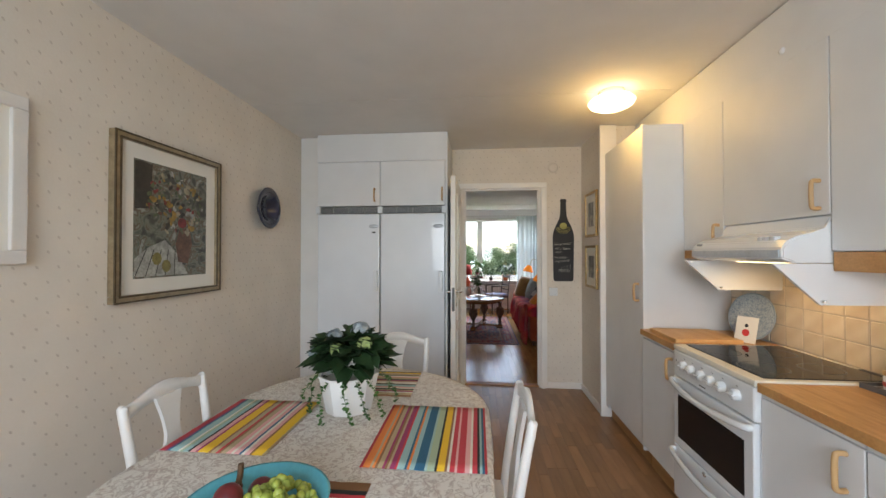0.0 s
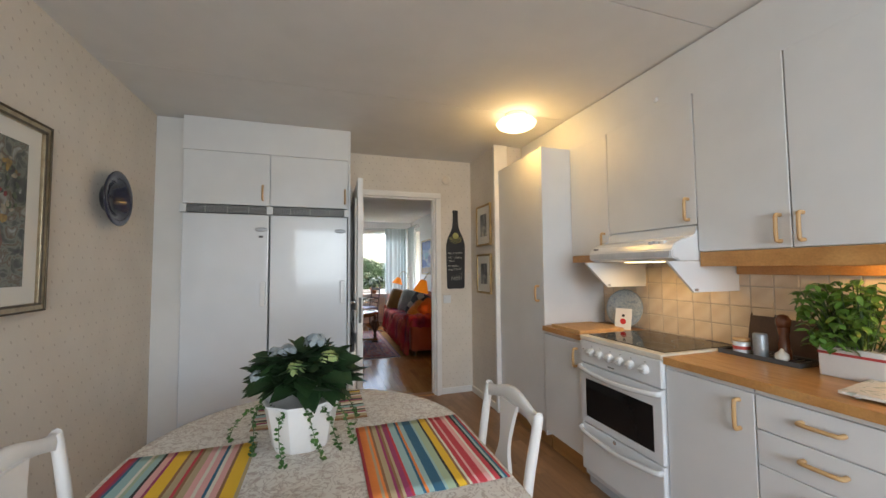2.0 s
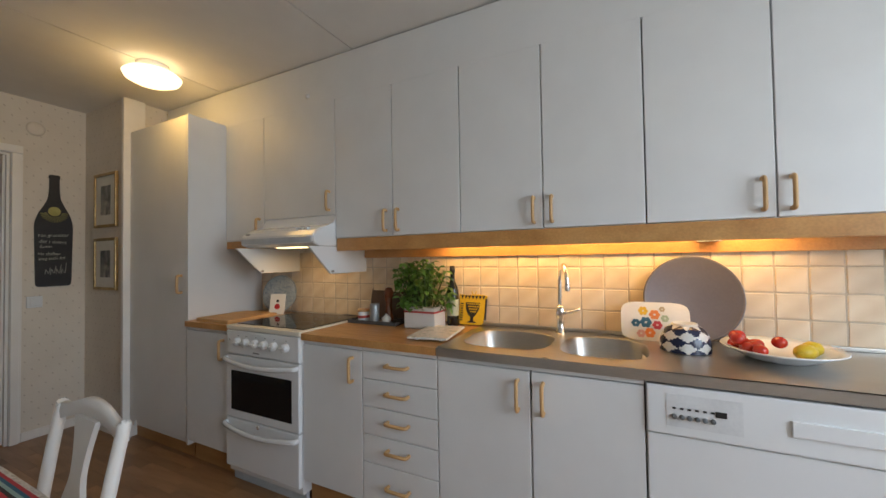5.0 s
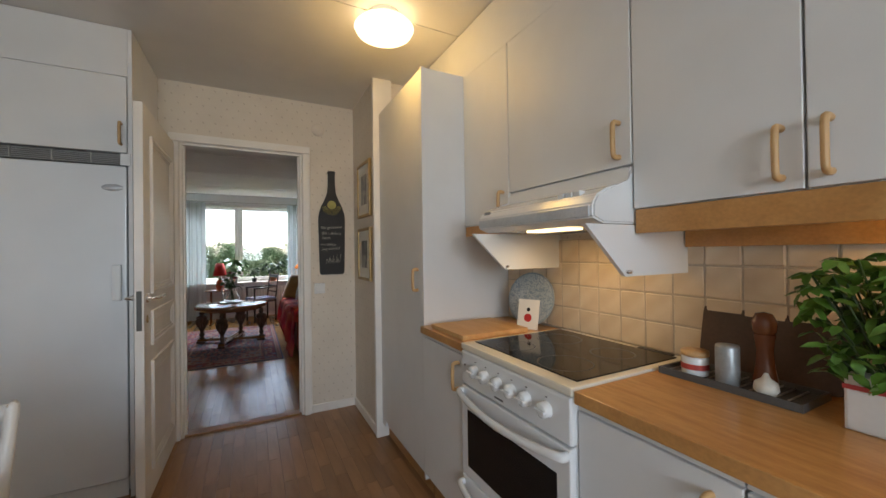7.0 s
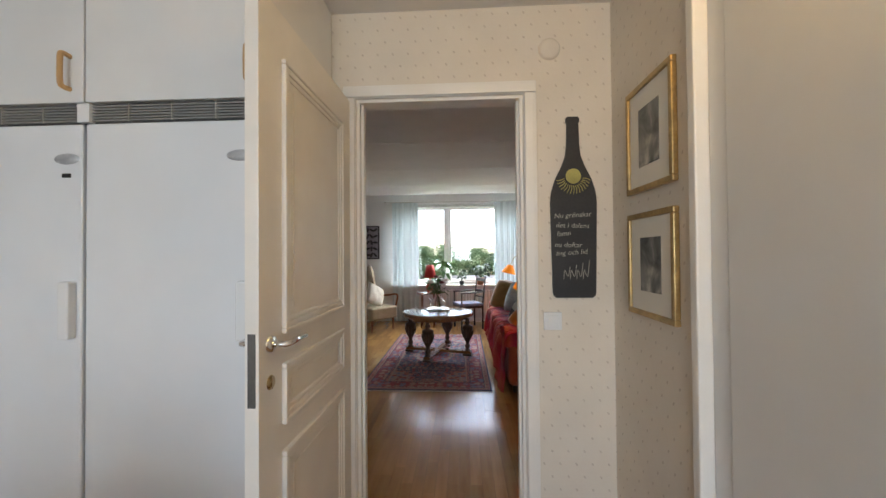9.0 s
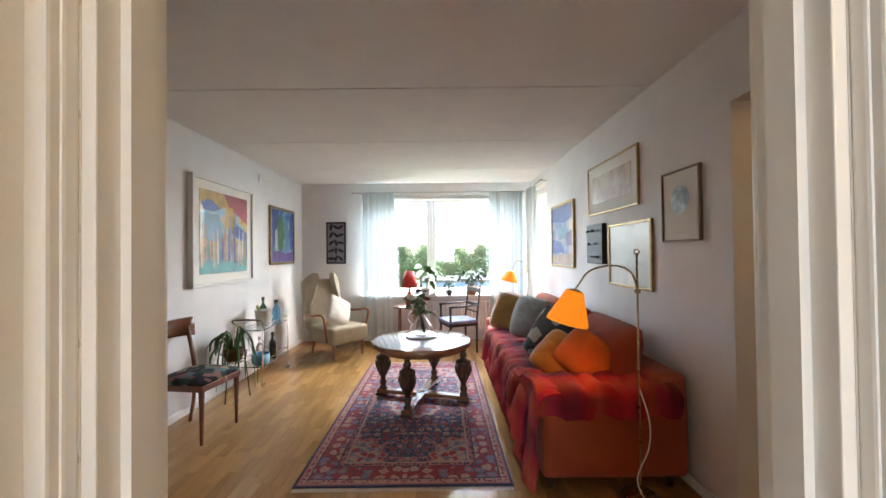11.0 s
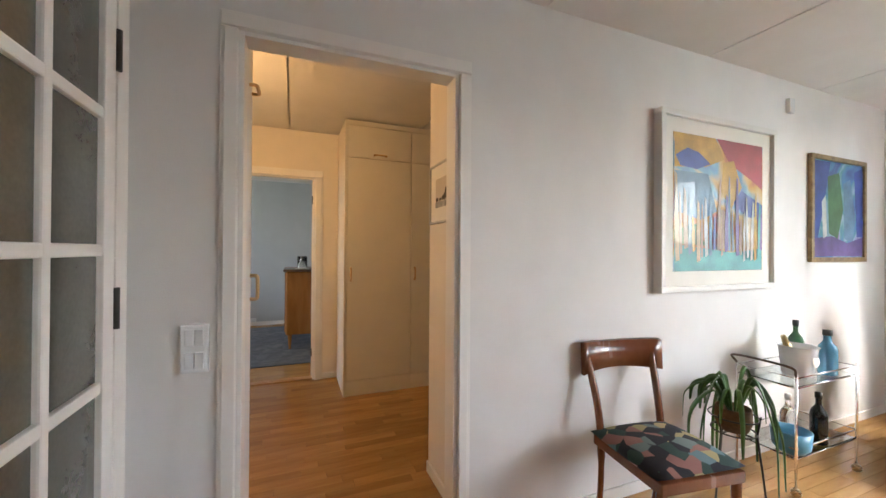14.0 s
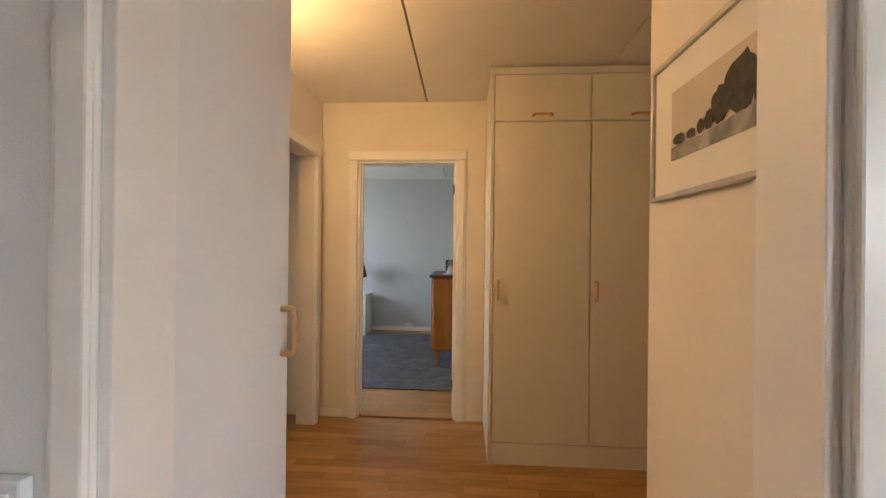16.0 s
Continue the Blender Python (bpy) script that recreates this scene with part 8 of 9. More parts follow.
def writing(text, size, m, material, parent, name="writing"):
    """Lettering turned into a thin mesh, in the x-z plane, front towards -y."""
    cu = bpy.data.curves.new("letters", "FONT")
    cu.body, cu.size, cu.extrude, cu.resolution_u = text, size, 0.0003, 2
    cu.shear, cu.offset = 0.15, -0.0003
    tmp = new("letters", cu)
    bpy.context.view_layer.update()
    me = bpy.data.meshes.new_from_object(tmp.evaluated_get(bpy.context.evaluated_depsgraph_get()))
    bpy.data.objects.remove(tmp)
    me.materials.clear()
    me.materials.append(material)
    ob = new(name, me)
    ob.parent, ob.matrix_basis = parent, m @ pose(0, 0, 0, 90)
    return ob


for i, tx in enumerate(("Nu grönskar", "det i dalens", "famn", "nu doftar", "äng och lid")):
    writing(tx, 0.034, pose(-0.092 + 0.006 * (i % 3), -0.0128, 0.375 - i * 0.042 - 0.008 * (i > 2), 0, 2 if i % 2 else -3, 0), M_CHALK, cbott)
part("chalk_sun", lathe([(0, 0), (0.036, 0)], 24), M_CHALKY, cbott, "yellow chalk sun", pose(0, -0.0126, 0.575, 90))
for i in range(15):
    a = -2.9 + i * 2.65 / 14
    part("chalk_ray", tube(spline([(0.045 * math.cos(a), -0.0126, 0.575 + 0.045 * math.sin(a)), (0.062 * math.cos(a + 0.06), -0.0126, 0.575 + 0.062 * math.sin(a + 0.06)), (0.082 * math.cos(a), -0.0126, 0.575 + 0.085 * math.sin(a))], 3), 0.0022, 4), M_CHALKY, cbott)
for i in range(4):
    part("chalk_scrawl", tube(spline([(-0.05 + 0.03 * i, -0.0126, 0.09), (-0.045 + 0.03 * i, -0.0126, 0.13), (-0.03 + 0.03 * i, -0.0126, 0.10), (-0.02 + 0.03 * i, -0.0126, 0.145 + 0.01 * i)], 4), 0.0014, 4), M_CHALK, cbott)


def wall_switch(m, rows, label):
    s = thing("light_switch", m, label, "light switch")
    h = 0.082 if rows > 1 else 0.042
    part("plate", boxes((-0.042, -0.016, -h, 0.042, -0.001, h), bevel=0.004), M_APPL, s)
    for i in range(rows):
        z = (i - (rows - 1) / 2) * 0.078
        for k in range(2 if rows > 1 else 1):
            x0, x1 = ((-0.028, -0.001), (0.001, 0.028))[k] if rows > 1 else (-0.026, 0.026)
            part("rocker", boxes((x0, -0.021, z - 0.028, x1, -0.015, z + 0.028), bevel=0.003), M_APPL, s)
    return s


wall_switch(pose(0.79, KY1, 1.005), 1, "white rocker light switch by the door")
wall_switch(pose(LX0, 4.68, 0.98, 0, 0, 90), 2, "white double light switch by the doorway")
single("ventilation_cap", lathe([(0, 0.016), (0.04, 0.016), (0.05, 0.010), (0.052, 0)], 32), M_PAPER, pose(0.79, KY1, 2.305, 90, 0, 0), "round cover painted over with wallpaper", "cover")

# ---- glazed door in the living room ----
gd = thing("door_6", pose(-1.76, 4.53, 0), "white glazed door with small panes", "door", "", "structure")
structure("door_6_casing", boxes((-1.84, 4.431, 0, -1.766, 4.55, 2.12), bevel=0.006), M_TRIM, "white painted door casing", "door casing")
structure("door_6_casing_head", boxes((-1.765, 4.431, 2.045, -0.56, 4.55, 2.12), bevel=0.006), M_TRIM, "white painted door casing head", "door casing")
W6, cols6 = 0.80, 3
part("stile", boxes((0, -0.018, 0.01, 0.058, 0.018, 2.04), bevel=0.003), M_TRIM, gd)
part("stile", boxes((W6 - 0.058, -0.018, 0.01, W6, 0.018, 2.04), bevel=0.003), M_TRIM, gd)
zz = [0.28 + 0.345 * i for i in range(6)]
part("bottom_rail", boxes((0.058, -0.018, 0.01, W6 - 0.058, 0.018, 0.28), bevel=0.003), M_TRIM, gd)
part("top_rail", boxes((0.058, -0.018, zz[-1], W6 - 0.058, 0.018, 2.04), bevel=0.003), M_TRIM, gd)
pw = (W6 - 0.116) / cols6
for i in range(1, cols6):
    part("glazing_bar", boxes((0.058 + i * pw - 0.015, -0.016, 0.28, 0.058 + i * pw + 0.015, 0.016, zz[-1]), bevel=0.005), M_TRIM, gd)
for z in zz[1:-1]:
    part("glazing_bar", boxes((0.058, -0.0155, z - 0.015, W6 - 0.058, 0.0155, z + 0.015), bevel=0.005), M_TRIM, gd)
M_DIM = mat("dim_glass", (0.11, 0.115, 0.10), 0.06, var=0.1, bump=0.0, coat=0.5)
for i in range(cols6):
    for a, b in zip(zz, zz[1:]):
        part("pane", boxes((0.058 + i * pw, -0.003, a, 0.058 + (i + 1) * pw, 0.003, b)), M_DIM, gd, "dark reflecting pane")
for z in (0.35, 1.16, 1.85):
    part("hinge", tube([(-0.004, 0.022, z - 0.055), (-0.004, 0.022, z + 0.055)], 0.008, 8), mat("iron_hinge", (0.03, 0.028, 0.025), 0.5) if "iron_hinge" not in bpy.data.materials else bpy.data.materials["iron_hinge"], gd)

# side hall door
sd = panel_door("door_4", 0.425, 2.05, "closed white panelled door in warm light", (1,))
sd.matrix_basis = pose(2.3475, 5.945, 0.01, 0, 0, -90)

# ---- hall and bedroom ----
M_CREAMCAB = mat("cream_wardrobe_paint", (0.74, 0.70, 0.62), 0.45, var=0.02, bump=0.02)


def wardrobe(name, x, y0, y1, label):
    w = thing(name, pose(0, 0, 0), label, "wardrobe", "hall wardrobes")
    part("body", boxes((x - 0.56, y0, 0.0, x - 0.02, y1, 2.46)), M_CREAMCAB, w)
    d = part("door", boxes((x - 0.019, y0 + 0.003, 0.14, x, y1 - 0.003, 2.152), bevel=0.003), M_CREAMCAB, w)
    h = new("handle", HANDLE)
    h.parent, h.matrix_basis = d, pose(x, y0 + 0.035, 1.10, 0, 0, 180)
    u = part("upper_door", boxes((x - 0.019, y0 + 0.003, 2.162, x, y1 - 0.003, 2.452), bevel=0.003), M_CREAMCAB, w)
    h = new("handle", HANDLE)
    h.parent, h.matrix_basis = u, pose(x, (y0 + y1) / 2, 2.195, 90, 0, 180)
    part("plinth", boxes((x - 0.02, y0, 0.0, x - 0.004, y1, 0.135)), M_CREAMCAB, w)
    return w


wardrobe("wardrobe", -3.94, 5.432, 6.032, "cream floor-to-ceiling hall wardrobe")
wardrobe("wardrobe", -3.94, 6.034, 6.634, "cream floor-to-ceiling hall wardrobe")
structure("wardrobe_side_panel", boxes((-4.52, 5.412, 0, -3.935, 5.43, 2.50)), M_CREAMCAB, "cream side panel of the wardrobes", "trim")
structure("wardrobe_top_trim", boxes((-4.5, 5.431, 2.462, -3.95, 7.09, 2.505)), M_CREAMCAB, "cream trim above the wardrobes", "trim")
lw = thing("hall_cupboard", pose(0, 0, 0), "white hall cupboard beside the doorway", "cupboard")
part("body", boxes((-2.52, 4.11, 0, -2.125, 4.78, 2.50)), M_CAB, lw)
d = part("door", boxes((-2.52, 4.782, 0.12, -2.127, 4.80, 1.985), bevel=0.003), M_CAB, lw)
h = new("handle", HANDLE)
h.parent, h.matrix_basis = d, pose(-2.485, 4.80, 1.14, 0, 0, -90)
u = part("upper_door", boxes((-2.52, 4.782, 1.99, -2.127, 4.80, 2.49), bevel=0.003), M_CAB, lw)
h = new("handle", HANDLE)
h.parent, h.matrix_basis = u, pose(-2.44, 4.80, 2.06, 90, 0, -90) @ pose(0, 0, 0)
um = thing("umbrella", pose(-2.60, 4.70, 0), "dark folded umbrella leaning on the cupboard", "umbrella")
part("canopy", tube([(0, 0, 0.06), (0.02, 0.0, 0.45), (0.035, 0, 0.86)], [0.012, 0.034, 0.018], 12), M_WOODDARK, um)
part("tip", tube([(0, 0, 0.0), (0, 0, 0.06)], [0.005, 0.011], 8), M_BLACK, um)
part("handle", tube(spline([(0.035, 0, 0.85), (0.042, 0, 0.95), (0.045, 0.03, 0.985), (0.045, 0.06, 0.95)], 6), 0.011, 8), M_TEAK, um)
sp2 = picture(0.44, 0.335, pose(-2.36, 5.75, 1.64), "landscape print in a silver frame", M_SILVER, art("sepia_sky", [(0.3, (0.50, 0.44, 0.36)), (0.6, (0.58, 0.52, 0.44))], 3), 0.012, 0.02, 0.075)
hill = bmesh.new()
UPRIGHT = Matrix(((1, 0, 0, 0), (0, 0, -1, -0.0127), (0, 1, 0, 0), (0, 0, 0, 1)))
plate([(-0.132, -0.080), (0.132, -0.080), (0.132, -0.035), (0.06, -0.045), (-0.02, -0.052), (-0.09, -0.046), (-0.132, -0.05)], 0, 0.001, hill, UPRIGHT)
part("dark_meadow", hill, A_ETCH, sp2, "dark meadow in the print")
rng = random.Random(19)
A_INK = mat("sepia_ink", (0.055, 0.045, 0.036), 0.7, var=0.25, scale=60)
for i, (x, z, w, h) in enumerate([(0.085, 0.008, 0.046, 0.052), (0.035, -0.012, 0.026, 0.036), (0.125, -0.004, 0.006, 0.04), (0.004, -0.028, 0.014, 0.02), (-0.022, -0.033, 0.012, 0.014), (-0.055, -0.037, 0.016, 0.010), (-0.10, -0.036, 0.020, 0.012)]):
    tb = bmesh.new()
    lump = [1 + rng.uniform(-0.14, 0.14) for _ in range(26)]
    plate([(x + w * lump[k] * math.cos(k * math.tau / 26), z + h * lump[k] * math.sin(k * math.tau / 26)) for k in range(26)], 0.0012 + 0.0003 * i, 0.0014 + 0.0003 * i, tb, UPRIGHT)
    part("printed_tree", tb, A_INK, sp2, "dark tree shape in the print")
hl = thing("hall_ceiling_lamp", pose(-3.1, 4.27, H), "lit round ceiling lamp in the hall", "ceiling lamp")
part("base", lathe([(0, 0), (0.10, 0), (0.10, -0.03), (0, -0.03)], 28), M_APPL, hl)
part("shade", lathe([(0.10, -0.03), (0.14, -0.05), (0.13, -0.09), (0.07, -0.12), (0, -0.125)], 32), M_OPAL, hl)
# Copied fixture, out of view, to go with the added side hall light
hl2 = copy_thing(hl, pose(2.5, 4.7, H))
hl2["label"] = "added round ceiling lamp, unseen, over the side hall"
for z in (0.27, 1.83):
    part("hinge", boxes((-4.605, 5.159, z - 0.04, -4.55, 5.173, z + 0.04), bevel=0.002), M_BLACK, bpy.data.objects["door_3_lining"], "black iron hinge")
M_HONEY = mat("honey_walnut_veneer", (0.34, 0.15, 0.04), 0.25, col2=(0.25, 0.095, 0.022), scale=4, stretch=(3, 3, 0.5), var=0.12, coat=0.3)
ch = thing("chest_of_drawers", pose(0, 0, 0), "honey-coloured veneered chest of drawers", "chest")
part("body", boxes((-6.65, 4.895, 0.20, -5.76, 5.45, 1.03), bevel=0.03, seg=4), M_HONEY, ch)
part("top", boxes((-6.68, 4.865, 1.03, -5.73, 5.47, 1.06), bevel=0.008, seg=3), M_WOODDARK, ch, "dark moulded top")
for i in range(3):
    part("drawer_front", boxes((-6.62, 4.884, 0.24 + 0.265 * i, -5.80, 4.897, 0.49 + 0.265 * i), bevel=0.004), M_HONEY, ch)
for x in (-6.58, -5.83):
    for y in (4.95, 5.40):
        part("leg", lathe([(0.014, 0), (0.03, 0.21)], 10), M_HONEY, ch, "", pose(x, y, 0))
gj = thing("glass_lantern", pose(-5.93, 5.10, 1.061), "clear glass storm lantern on the chest", "lantern")
part("cylinder", lathe([(0.062, 0), (0.065, 0.17), (0.062, 0.17), (0.059, 0.003)], 28), M_GLASS, gj)
part("dish", lathe([(0, 0), (0.085, 0), (0.09, 0.008), (0, 0.006)], 28), M_SILVER, gj)
nt = thing("bedside_table", pose(-7.45, 3.52, 0), "white bedside table with a dark lamp", "bedside table")
part("cabinet", boxes((-0.20, -0.22, 0.0, 0.20, 0.22, 0.62), bevel=0.01), M_WHITEWOOD, nt)
part("top", boxes((-0.21, -0.23, 0.62, 0.21, 0.23, 0.64), bevel=0.004), M_WHITEWOOD, nt)
tl2 = thing("bedside_lamp", pose(-7.45, 3.55, 0.64), "small bedside lamp with a dark shade", "table lamp")
part("stem", lathe([(0, 0), (0.07, 0), (0.07, 0.015), (0.012, 0.03), (0.012, 0.30), (0, 0.30)], 16), M_BRASS, tl2)
part("shade", lathe([(0.10, 0.48), (0.15, 0.26), (0.147, 0.26), (0.098, 0.48)], 24), mat("dark_shade", (0.06, 0.055, 0.05), 0.8), tl2)
brug = thing("bedroom_rug", pose(-6.28, 4.35, 0.001), "blue-grey checked flat-weave rug", "rug")
M_BRUG = ramp_mat("blue_grey_weave", [(0.3, (0.065, 0.068, 0.076)), (0.5, (0.095, 0.098, 0.105)), (0.65, (0.13, 0.13, 0.133))], 7, 0.95, bump=0.2)
part("field", boxes((-1.02, -1.05, 0, 1.02, 1.05, 0.008)), M_BRUG, brug)
M_BRUG2 = ramp_mat("slate_border_weave", [(0.4, (0.07, 0.075, 0.085)), (0.6, (0.10, 0.105, 0.115))], 9, 0.95, bump=0.2)
for q in ((-1.16, -1.20, 1.16, -1.05), (-1.16, 1.05, 1.16, 1.20), (-1.16, -1.05, -1.02, 1.05), (1.02, -1.05, 1.16, 1.05)):
    part("border", boxes((q[0], q[1], 0, q[2], q[3], 0.0085)), M_BRUG2, brug, "dark slate border")
for i in range(16):
    part("check", boxes((1.06, -1.02 + i * 0.13, 0.0085, 1.12, -0.955 + i * 0.13, 0.0098)), M_BRUG, brug)
for i in range(4):
    for k in range(4):
        if (i + k) % 2:
            part("check", boxes((-1.0 + 0.5 * i, -1.03 + 0.515 * k, 0.008, -0.5 + 0.5 * i, -0.515 + 0.515 * k, 0.0095)), M_BRUG2, brug)
single("power_socket", boxes((-7.707, 4.28, 0.07, -7.69, 4.40, 0.13), bevel=0.004), M_APPL, pose(0, 0, 0), "white double socket on the baseboard", "socket")

# ---- outside ----
GZ = -9.0
single_ground = structure("ground", boxes((-900, -900, GZ - 1, 900, 900, GZ)), ramp_mat("lawn_and_asphalt", [(0.35, (0.06, 0.10, 0.025)), (0.52, (0.08, 0.12, 0.03)), (0.60, (0.10, 0.10, 0.09))], 0.03, 0.95), "green grounds far below the windows", "ground")
M_TREE = mat("summer_foliage", (0.085, 0.14, 0.045), 0.6, col2=(0.12, 0.175, 0.06), scale=0.6, var=0.15, per=0.2)
M_BARK = mat("grey_bark", (0.10, 0.075, 0.055), 0.9, var=0.2)


def tree(seed, h):
    r = random.Random(seed)
    t = thing("tree", pose(0, 0, GZ), "leafy green summer tree", "tree", "trees outside the windows")
    tb = tube([(0, 0, 0), (0.1, 0, h * 0.25), (0.0, 0.15, h * 0.55), (0.1, 0.1, h * 0.8)], [h * 0.03, h * 0.022, h * 0.014, h * 0.005], 8)
    for k in range(5):
        a = k * 1.26 + r.random()
        z = h * (0.3 + 0.09 * k)
        tube([(0, 0, z), (h * 0.13 * math.cos(a), h * 0.13 * math.sin(a), z + h * 0.12), (h * 0.24 * math.cos(a), h * 0.24 * math.sin(a), z + h * 0.17)], [h * 0.012, h * 0.008, h * 0.003], 6, tb)
    part("trunk", tb, M_BARK, t)
    lobes = []
    for k in range(13):
        a, rr = r.uniform(0, 6.28), h * r.uniform(0.05, 0.24)
        lobes.append((Vector((rr * math.cos(a), rr * math.sin(a), h * r.uniform(0.38, 0.86))), h * r.uniform(0.10, 0.19)))
    v, f = [], []
    for c, rad_ in lobes:
        for i in range(420):
            d = Vector((r.gauss(0, 1), r.gauss(0, 1), r.gauss(0, 1))).normalized()
            p = c + d * rad_ * r.uniform(0.7, 1.08)
            e1 = Vector((r.gauss(0, 1), r.gauss(0, 1), r.gauss(0, 1))).normalized() * h * 0.013
            e2 = d.cross(e1).normalized() * h * 0.011
            k = len(v)
            v += [p - e1, p + e2, p + e1, p - e2]
            f.append((k, k + 1, k + 2, k + 3))
    me = bpy.data.meshes.new("crown")
    me.from_pydata(v, [], f)
    me.materials.append(M_TREE)
    co = new("crown", me)
    co.parent = t
    return t


kinds = [tree(41, 12.6), tree(42, 11.4), tree(43, 13.8)]
rng = random.Random(77)
spots = [(x + rng.uniform(-3, 3), 86 + rng.uniform(-6, 6) + 12 * (i % 2)) for i, x in enumerate(range(-60, 76, 5))]
spots += [(rng.uniform(-70, 80), rng.uniform(105, 125)) for _ in range(40)] + [(46 + rng.uniform(0, 25), 10 + 6 * i) for i in range(7)]
for i, (x, y) in enumerate(spots):
    m = pose(x, y, GZ, 0, 0, rng.uniform(0, 360)) @ Matrix.Scale(rng.uniform(0.8, 1.08), 4)
    if i < 3:
        kinds[i].matrix_basis = pose(x, y, GZ)
    else:
        copy_thing(kinds[i % 3], pose(x, y, GZ, 0, 0, rng.uniform(0, 360)))


M_PANEGREY = mat("distant_pane", (0.16, 0.19, 0.22), 0.2)


def block(name, x, y, w, d, h, floors, cols, wall_col, label, turn=0):
    b = thing(name, pose(x, y, GZ, 0, 0, turn), label, "building", "buildings outside the window")
    wm = mat(name + "_render", wall_col, 0.8, var=0.05, scale=0.5)
    part("wall", boxes((-w / 2, 0, 0, w / 2, d, h)), wm, b)
    part("roof", boxes((-w / 2 - 0.3, -0.3, h, w / 2 + 0.3, d + 0.3, h + 0.35)), M_DARKGRILL, b)
    for i in range(floors):
        for k in range(cols):
            xx, z = -w / 2 + (k + 0.5) * w / cols, (i + 0.5) * h / floors - 0.1
            wi = part("window", boxes((xx - 0.75, -0.06, z - 0.65, xx + 0.75, 0.02, z + 0.65)), M_TRIM, b)
            part("pane", boxes((xx - 0.65, -0.07, z - 0.55, xx + 0.65, -0.058, z + 0.55)), M_PANEGREY, wi)


block("apartment_house", -15.0, 66, 13, 10, 10.2, 4, 5, (0.42, 0.42, 0.41), "pale rendered apartment house among trees")
block("low_hall", 10.0, 66, 26, 12, 5.6, 2, 8, (0.22, 0.32, 0.42), "long low pale blue building")
block("town_house", 17.0, 79, 8, 5, 9.6, 3, 3, (0.42, 0.36, 0.27), "small pale house among trees")

# ---- floor strips and wall tiles ----


def strip_mat(name, col, col2, rough):
    m = mat(name, col, rough, col2=col2, scale=7, fine=150, stretch=(3.5, 0.45, 1), var=0.09, bump=0.01)
    n, l = m.node_tree.nodes, m.node_tree.links
    b = n["Principled BSDF"]
    src = b.inputs["Base Color"].links[0].from_socket
    info, geo = n.new("ShaderNodeObjectInfo"), n.new("ShaderNodeNewGeometry")
    add, fr, mr, hsv = n.new("ShaderNodeMath"), n.new("ShaderNodeMath"), n.new("ShaderNodeMapRange"), n.new("ShaderNodeHueSaturation")
    fr.operation = "FRACT"
    l.new(info.outputs["Random"], add.inputs[0]), l.new(geo.outputs["Random Per Island"], add.inputs[1])
    l.new(add.outputs[0], fr.inputs[0]), l.new(fr.outputs[0], mr.inputs["Value"])
    mr.inputs["To Min"].default_value, mr.inputs["To Max"].default_value = 0.80, 1.17
    l.new(mr.outputs[0], hsv.inputs["Value"]), l.new(src, hsv.inputs["Color"])
    l.new(hsv.outputs[0], b.inputs["Base Color"])
    return m


def strips(parent, material, x0, y0, x1, y1, seed, near, width=0.067, limit=300):
    """Wood strips along y; those inside near (x0, y0, x1, y1) become parts, the rest one joined mesh."""
    r = random.Random(seed)
    shared, rest_v, rest_f, made = {}, [], [], 0
    n = int(round((x1 - x0) / width))
    w = (x1 - x0) / n
    g = 0.0006
    for i in range(n):
        y = y0
        first = True
        while y < y1 - 1e-4:
            ln = r.choice((0.30, 0.36, 0.42, 0.48, 0.54)) if not first else r.choice((0.12, 0.2, 0.28, 0.36, 0.44))
            first = False
            if y1 - y - ln < 0.1:
                ln = y1 - y
            xa, ya, yb = x0 + i * w, y, y + ln
            y = yb
            if made < limit and near[0] <= xa + w / 2 <= near[2] and near[1] <= (ya + yb) / 2 <= near[3]:
                key = round(ln, 4)
                if key not in shared:
                    shared[key] = mesh_of("floor_strip", boxes((g, g, -0.012, w - g, ln - g, 0.0)), material)
                ob = new("floor_strip", shared[key])
                ob.parent, ob.matrix_basis = parent, pose(xa, ya, 0)
                made += 1
            else:
                k = len(rest_v)
                rest_v += [(a, b, c) for c in (-0.012, 0.0) for a, b in ((xa + g, ya + g), (xa + w - g, ya + g), (xa + w - g, yb - g), (xa + g, yb - g))]
                rest_f += [tuple(k + q for q in f) for f in ((4, 5, 6, 7), (0, 1, 5, 4), (1, 2, 6, 5), (2, 3, 7, 6), (3, 0, 4, 7))]
    me = bpy.data.meshes.new("strip_floor_rest")
    me.from_pydata(rest_v, [], rest_f)
    me.materials.append(material)
    ob = new("strip_floor_rest", me)
    ob.parent = parent
    tagged(ob, kind="stuff")


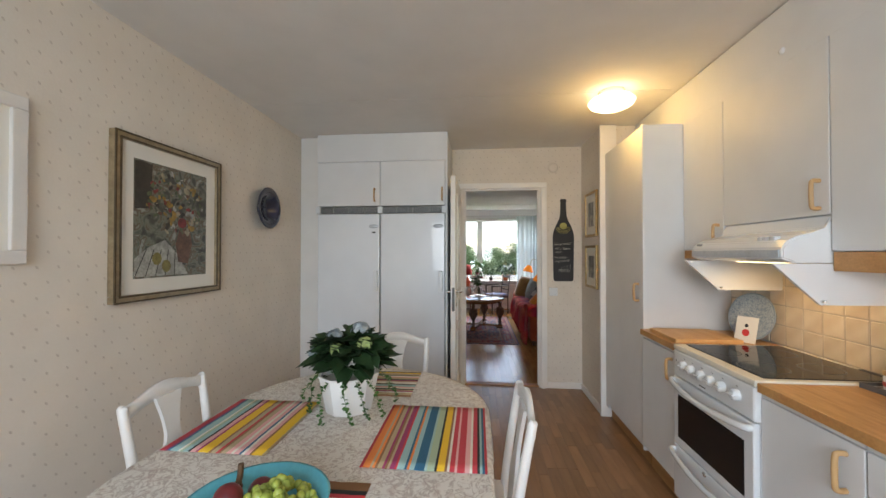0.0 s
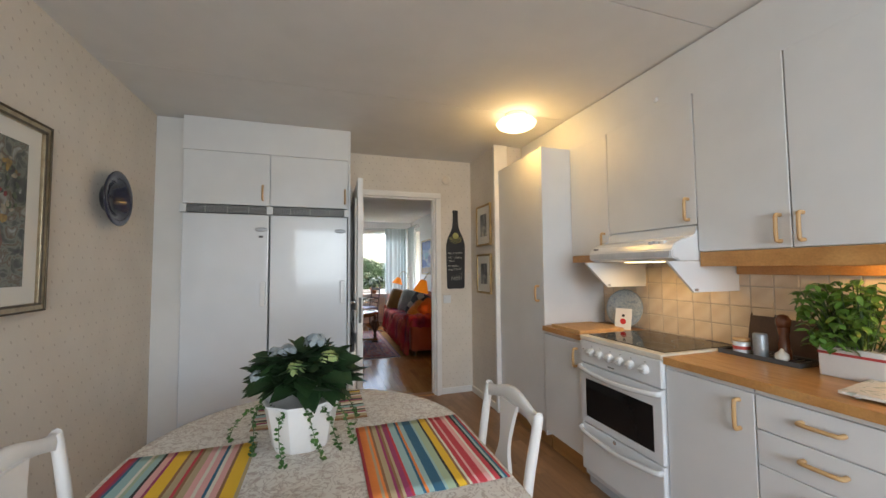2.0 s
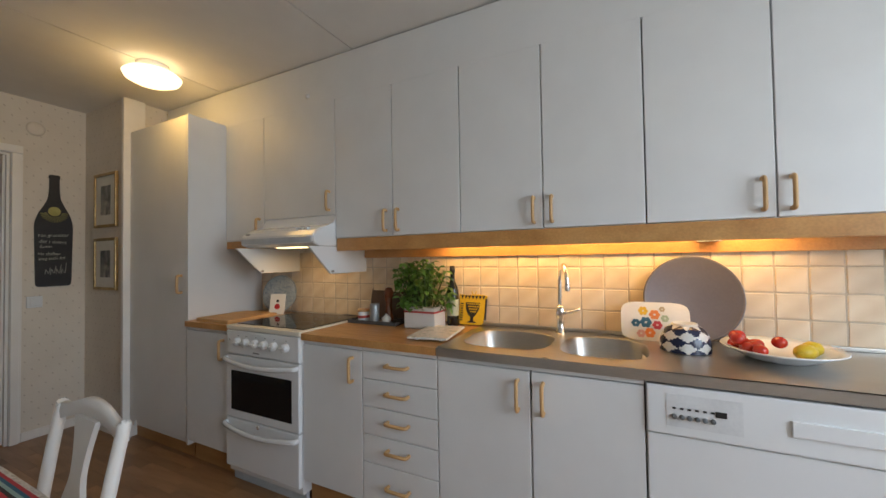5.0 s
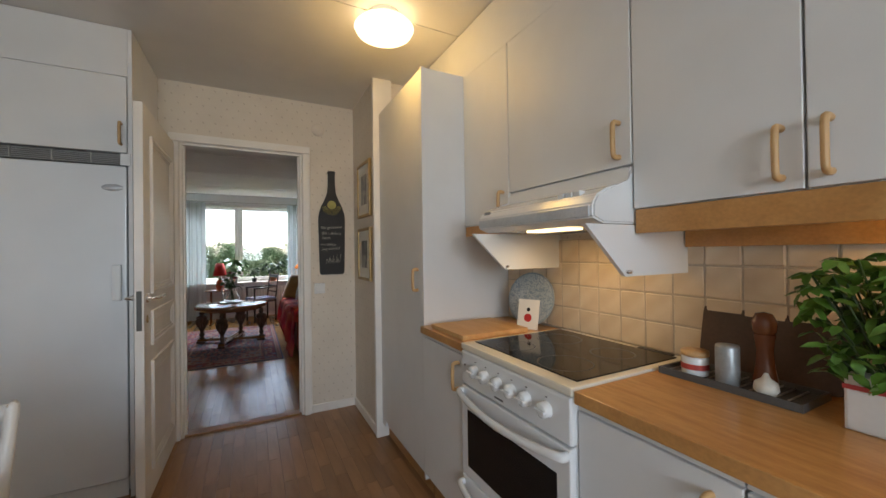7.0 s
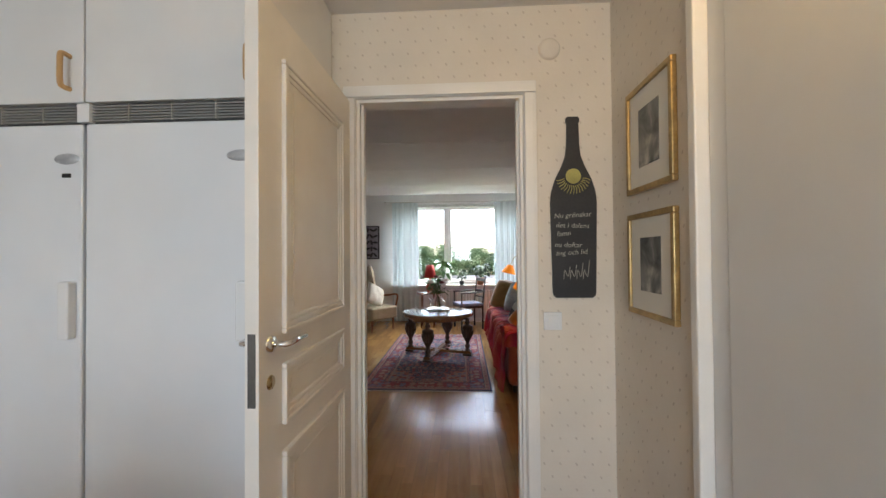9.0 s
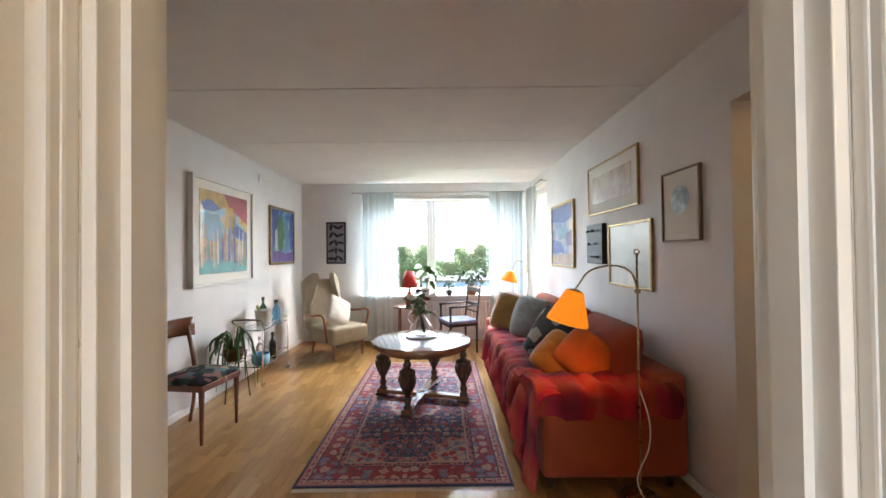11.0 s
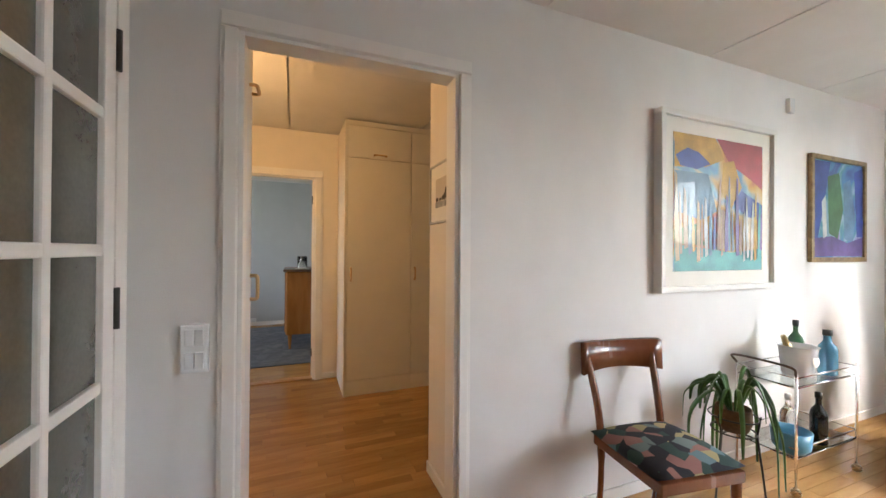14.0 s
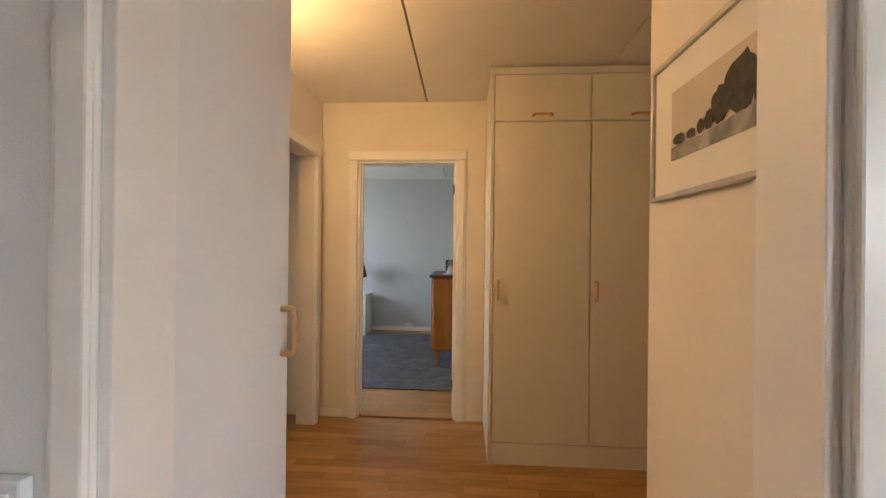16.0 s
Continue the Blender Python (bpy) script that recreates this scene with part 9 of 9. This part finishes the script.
M_OAKFLOOR = strip_mat("varnished_oak_strip", (0.42, 0.235, 0.085), (0.34, 0.175, 0.06), 0.17)
M_KITFLOOR = strip_mat("brown_oak_strip", (0.33, 0.18, 0.085), (0.25, 0.13, 0.06), 0.30)
strips(bpy.data.objects["floor_kitchen"], M_KITFLOOR, KX0, KY0, 1.66, 4.02, 1, (-0.3, 1.9, 1.16, 4.02))
strips(bpy.data.objects["floor_living"], M_OAKFLOOR, LX0, 4.06, LX1, LY1, 2, (-2.02, 5.6, -0.6, 9.57))
strips(bpy.data.objects["floor_living"], M_OAKFLOOR, LX1, 4.08, 4.1, 5.9, 3, (0, 0, 0, 0))
strips(bpy.data.objects["floor_hall"], M_OAKFLOOR, -4.52, 4.0, LX0, 7.1, 4, (-3.95, 4.4, -2.6, 5.8))
strips(bpy.data.objects["floor_hall"], M_OAKFLOOR, -7.72, 1.42, -4.524, 5.72, 5, (0, 0, 0, 0))
structure("threshold", boxes((-0.134, 3.99, 0.0, 0.646, 4.075, 0.012), bevel=0.004), M_PLINTH, "worn oak threshold in the kitchen doorway", "threshold")
structure("threshold", boxes((-4.615, 4.416, 0.0, -4.525, 5.174, 0.012), bevel=0.004), M_PLINTH, "oak threshold in the bedroom doorway", "threshold")

east = bpy.data.objects["wall_kitchen_east"]
part("grout_bed", boxes((1.6455, -1.29, 0.908, 1.6595, 2.583, 1.338)), M_GROUT, east)
rng = random.Random(12)
tile_meshes = []
for k in range(4):
    bm = boxes((-0.006, -0.0510, -0.0510, 0.004, 0.0510, 0.0510), bevel=0.003, seg=1)
    for v in bm.verts:
        v.co += Vector((0.0, rng.uniform(-0.0016, 0.0016), rng.uniform(-0.0016, 0.0016)))
    tile_meshes.append(mesh_of("tile", bm, M_TILE))
for i in range(36):
    for k in range(4):
        ob = new("tile", tile_meshes[rng.randrange(4)])
        ob.parent, ob.matrix_basis = east, pose(1.6485 + rng.uniform(-0.001, 0.001), 2.528 - i * 0.1072, 0.9625 + k * 0.1072, rng.uniform(-0.5, 0.5) + rng.choice((0, 180)), 0, rng.uniform(-0.8, 0.8))
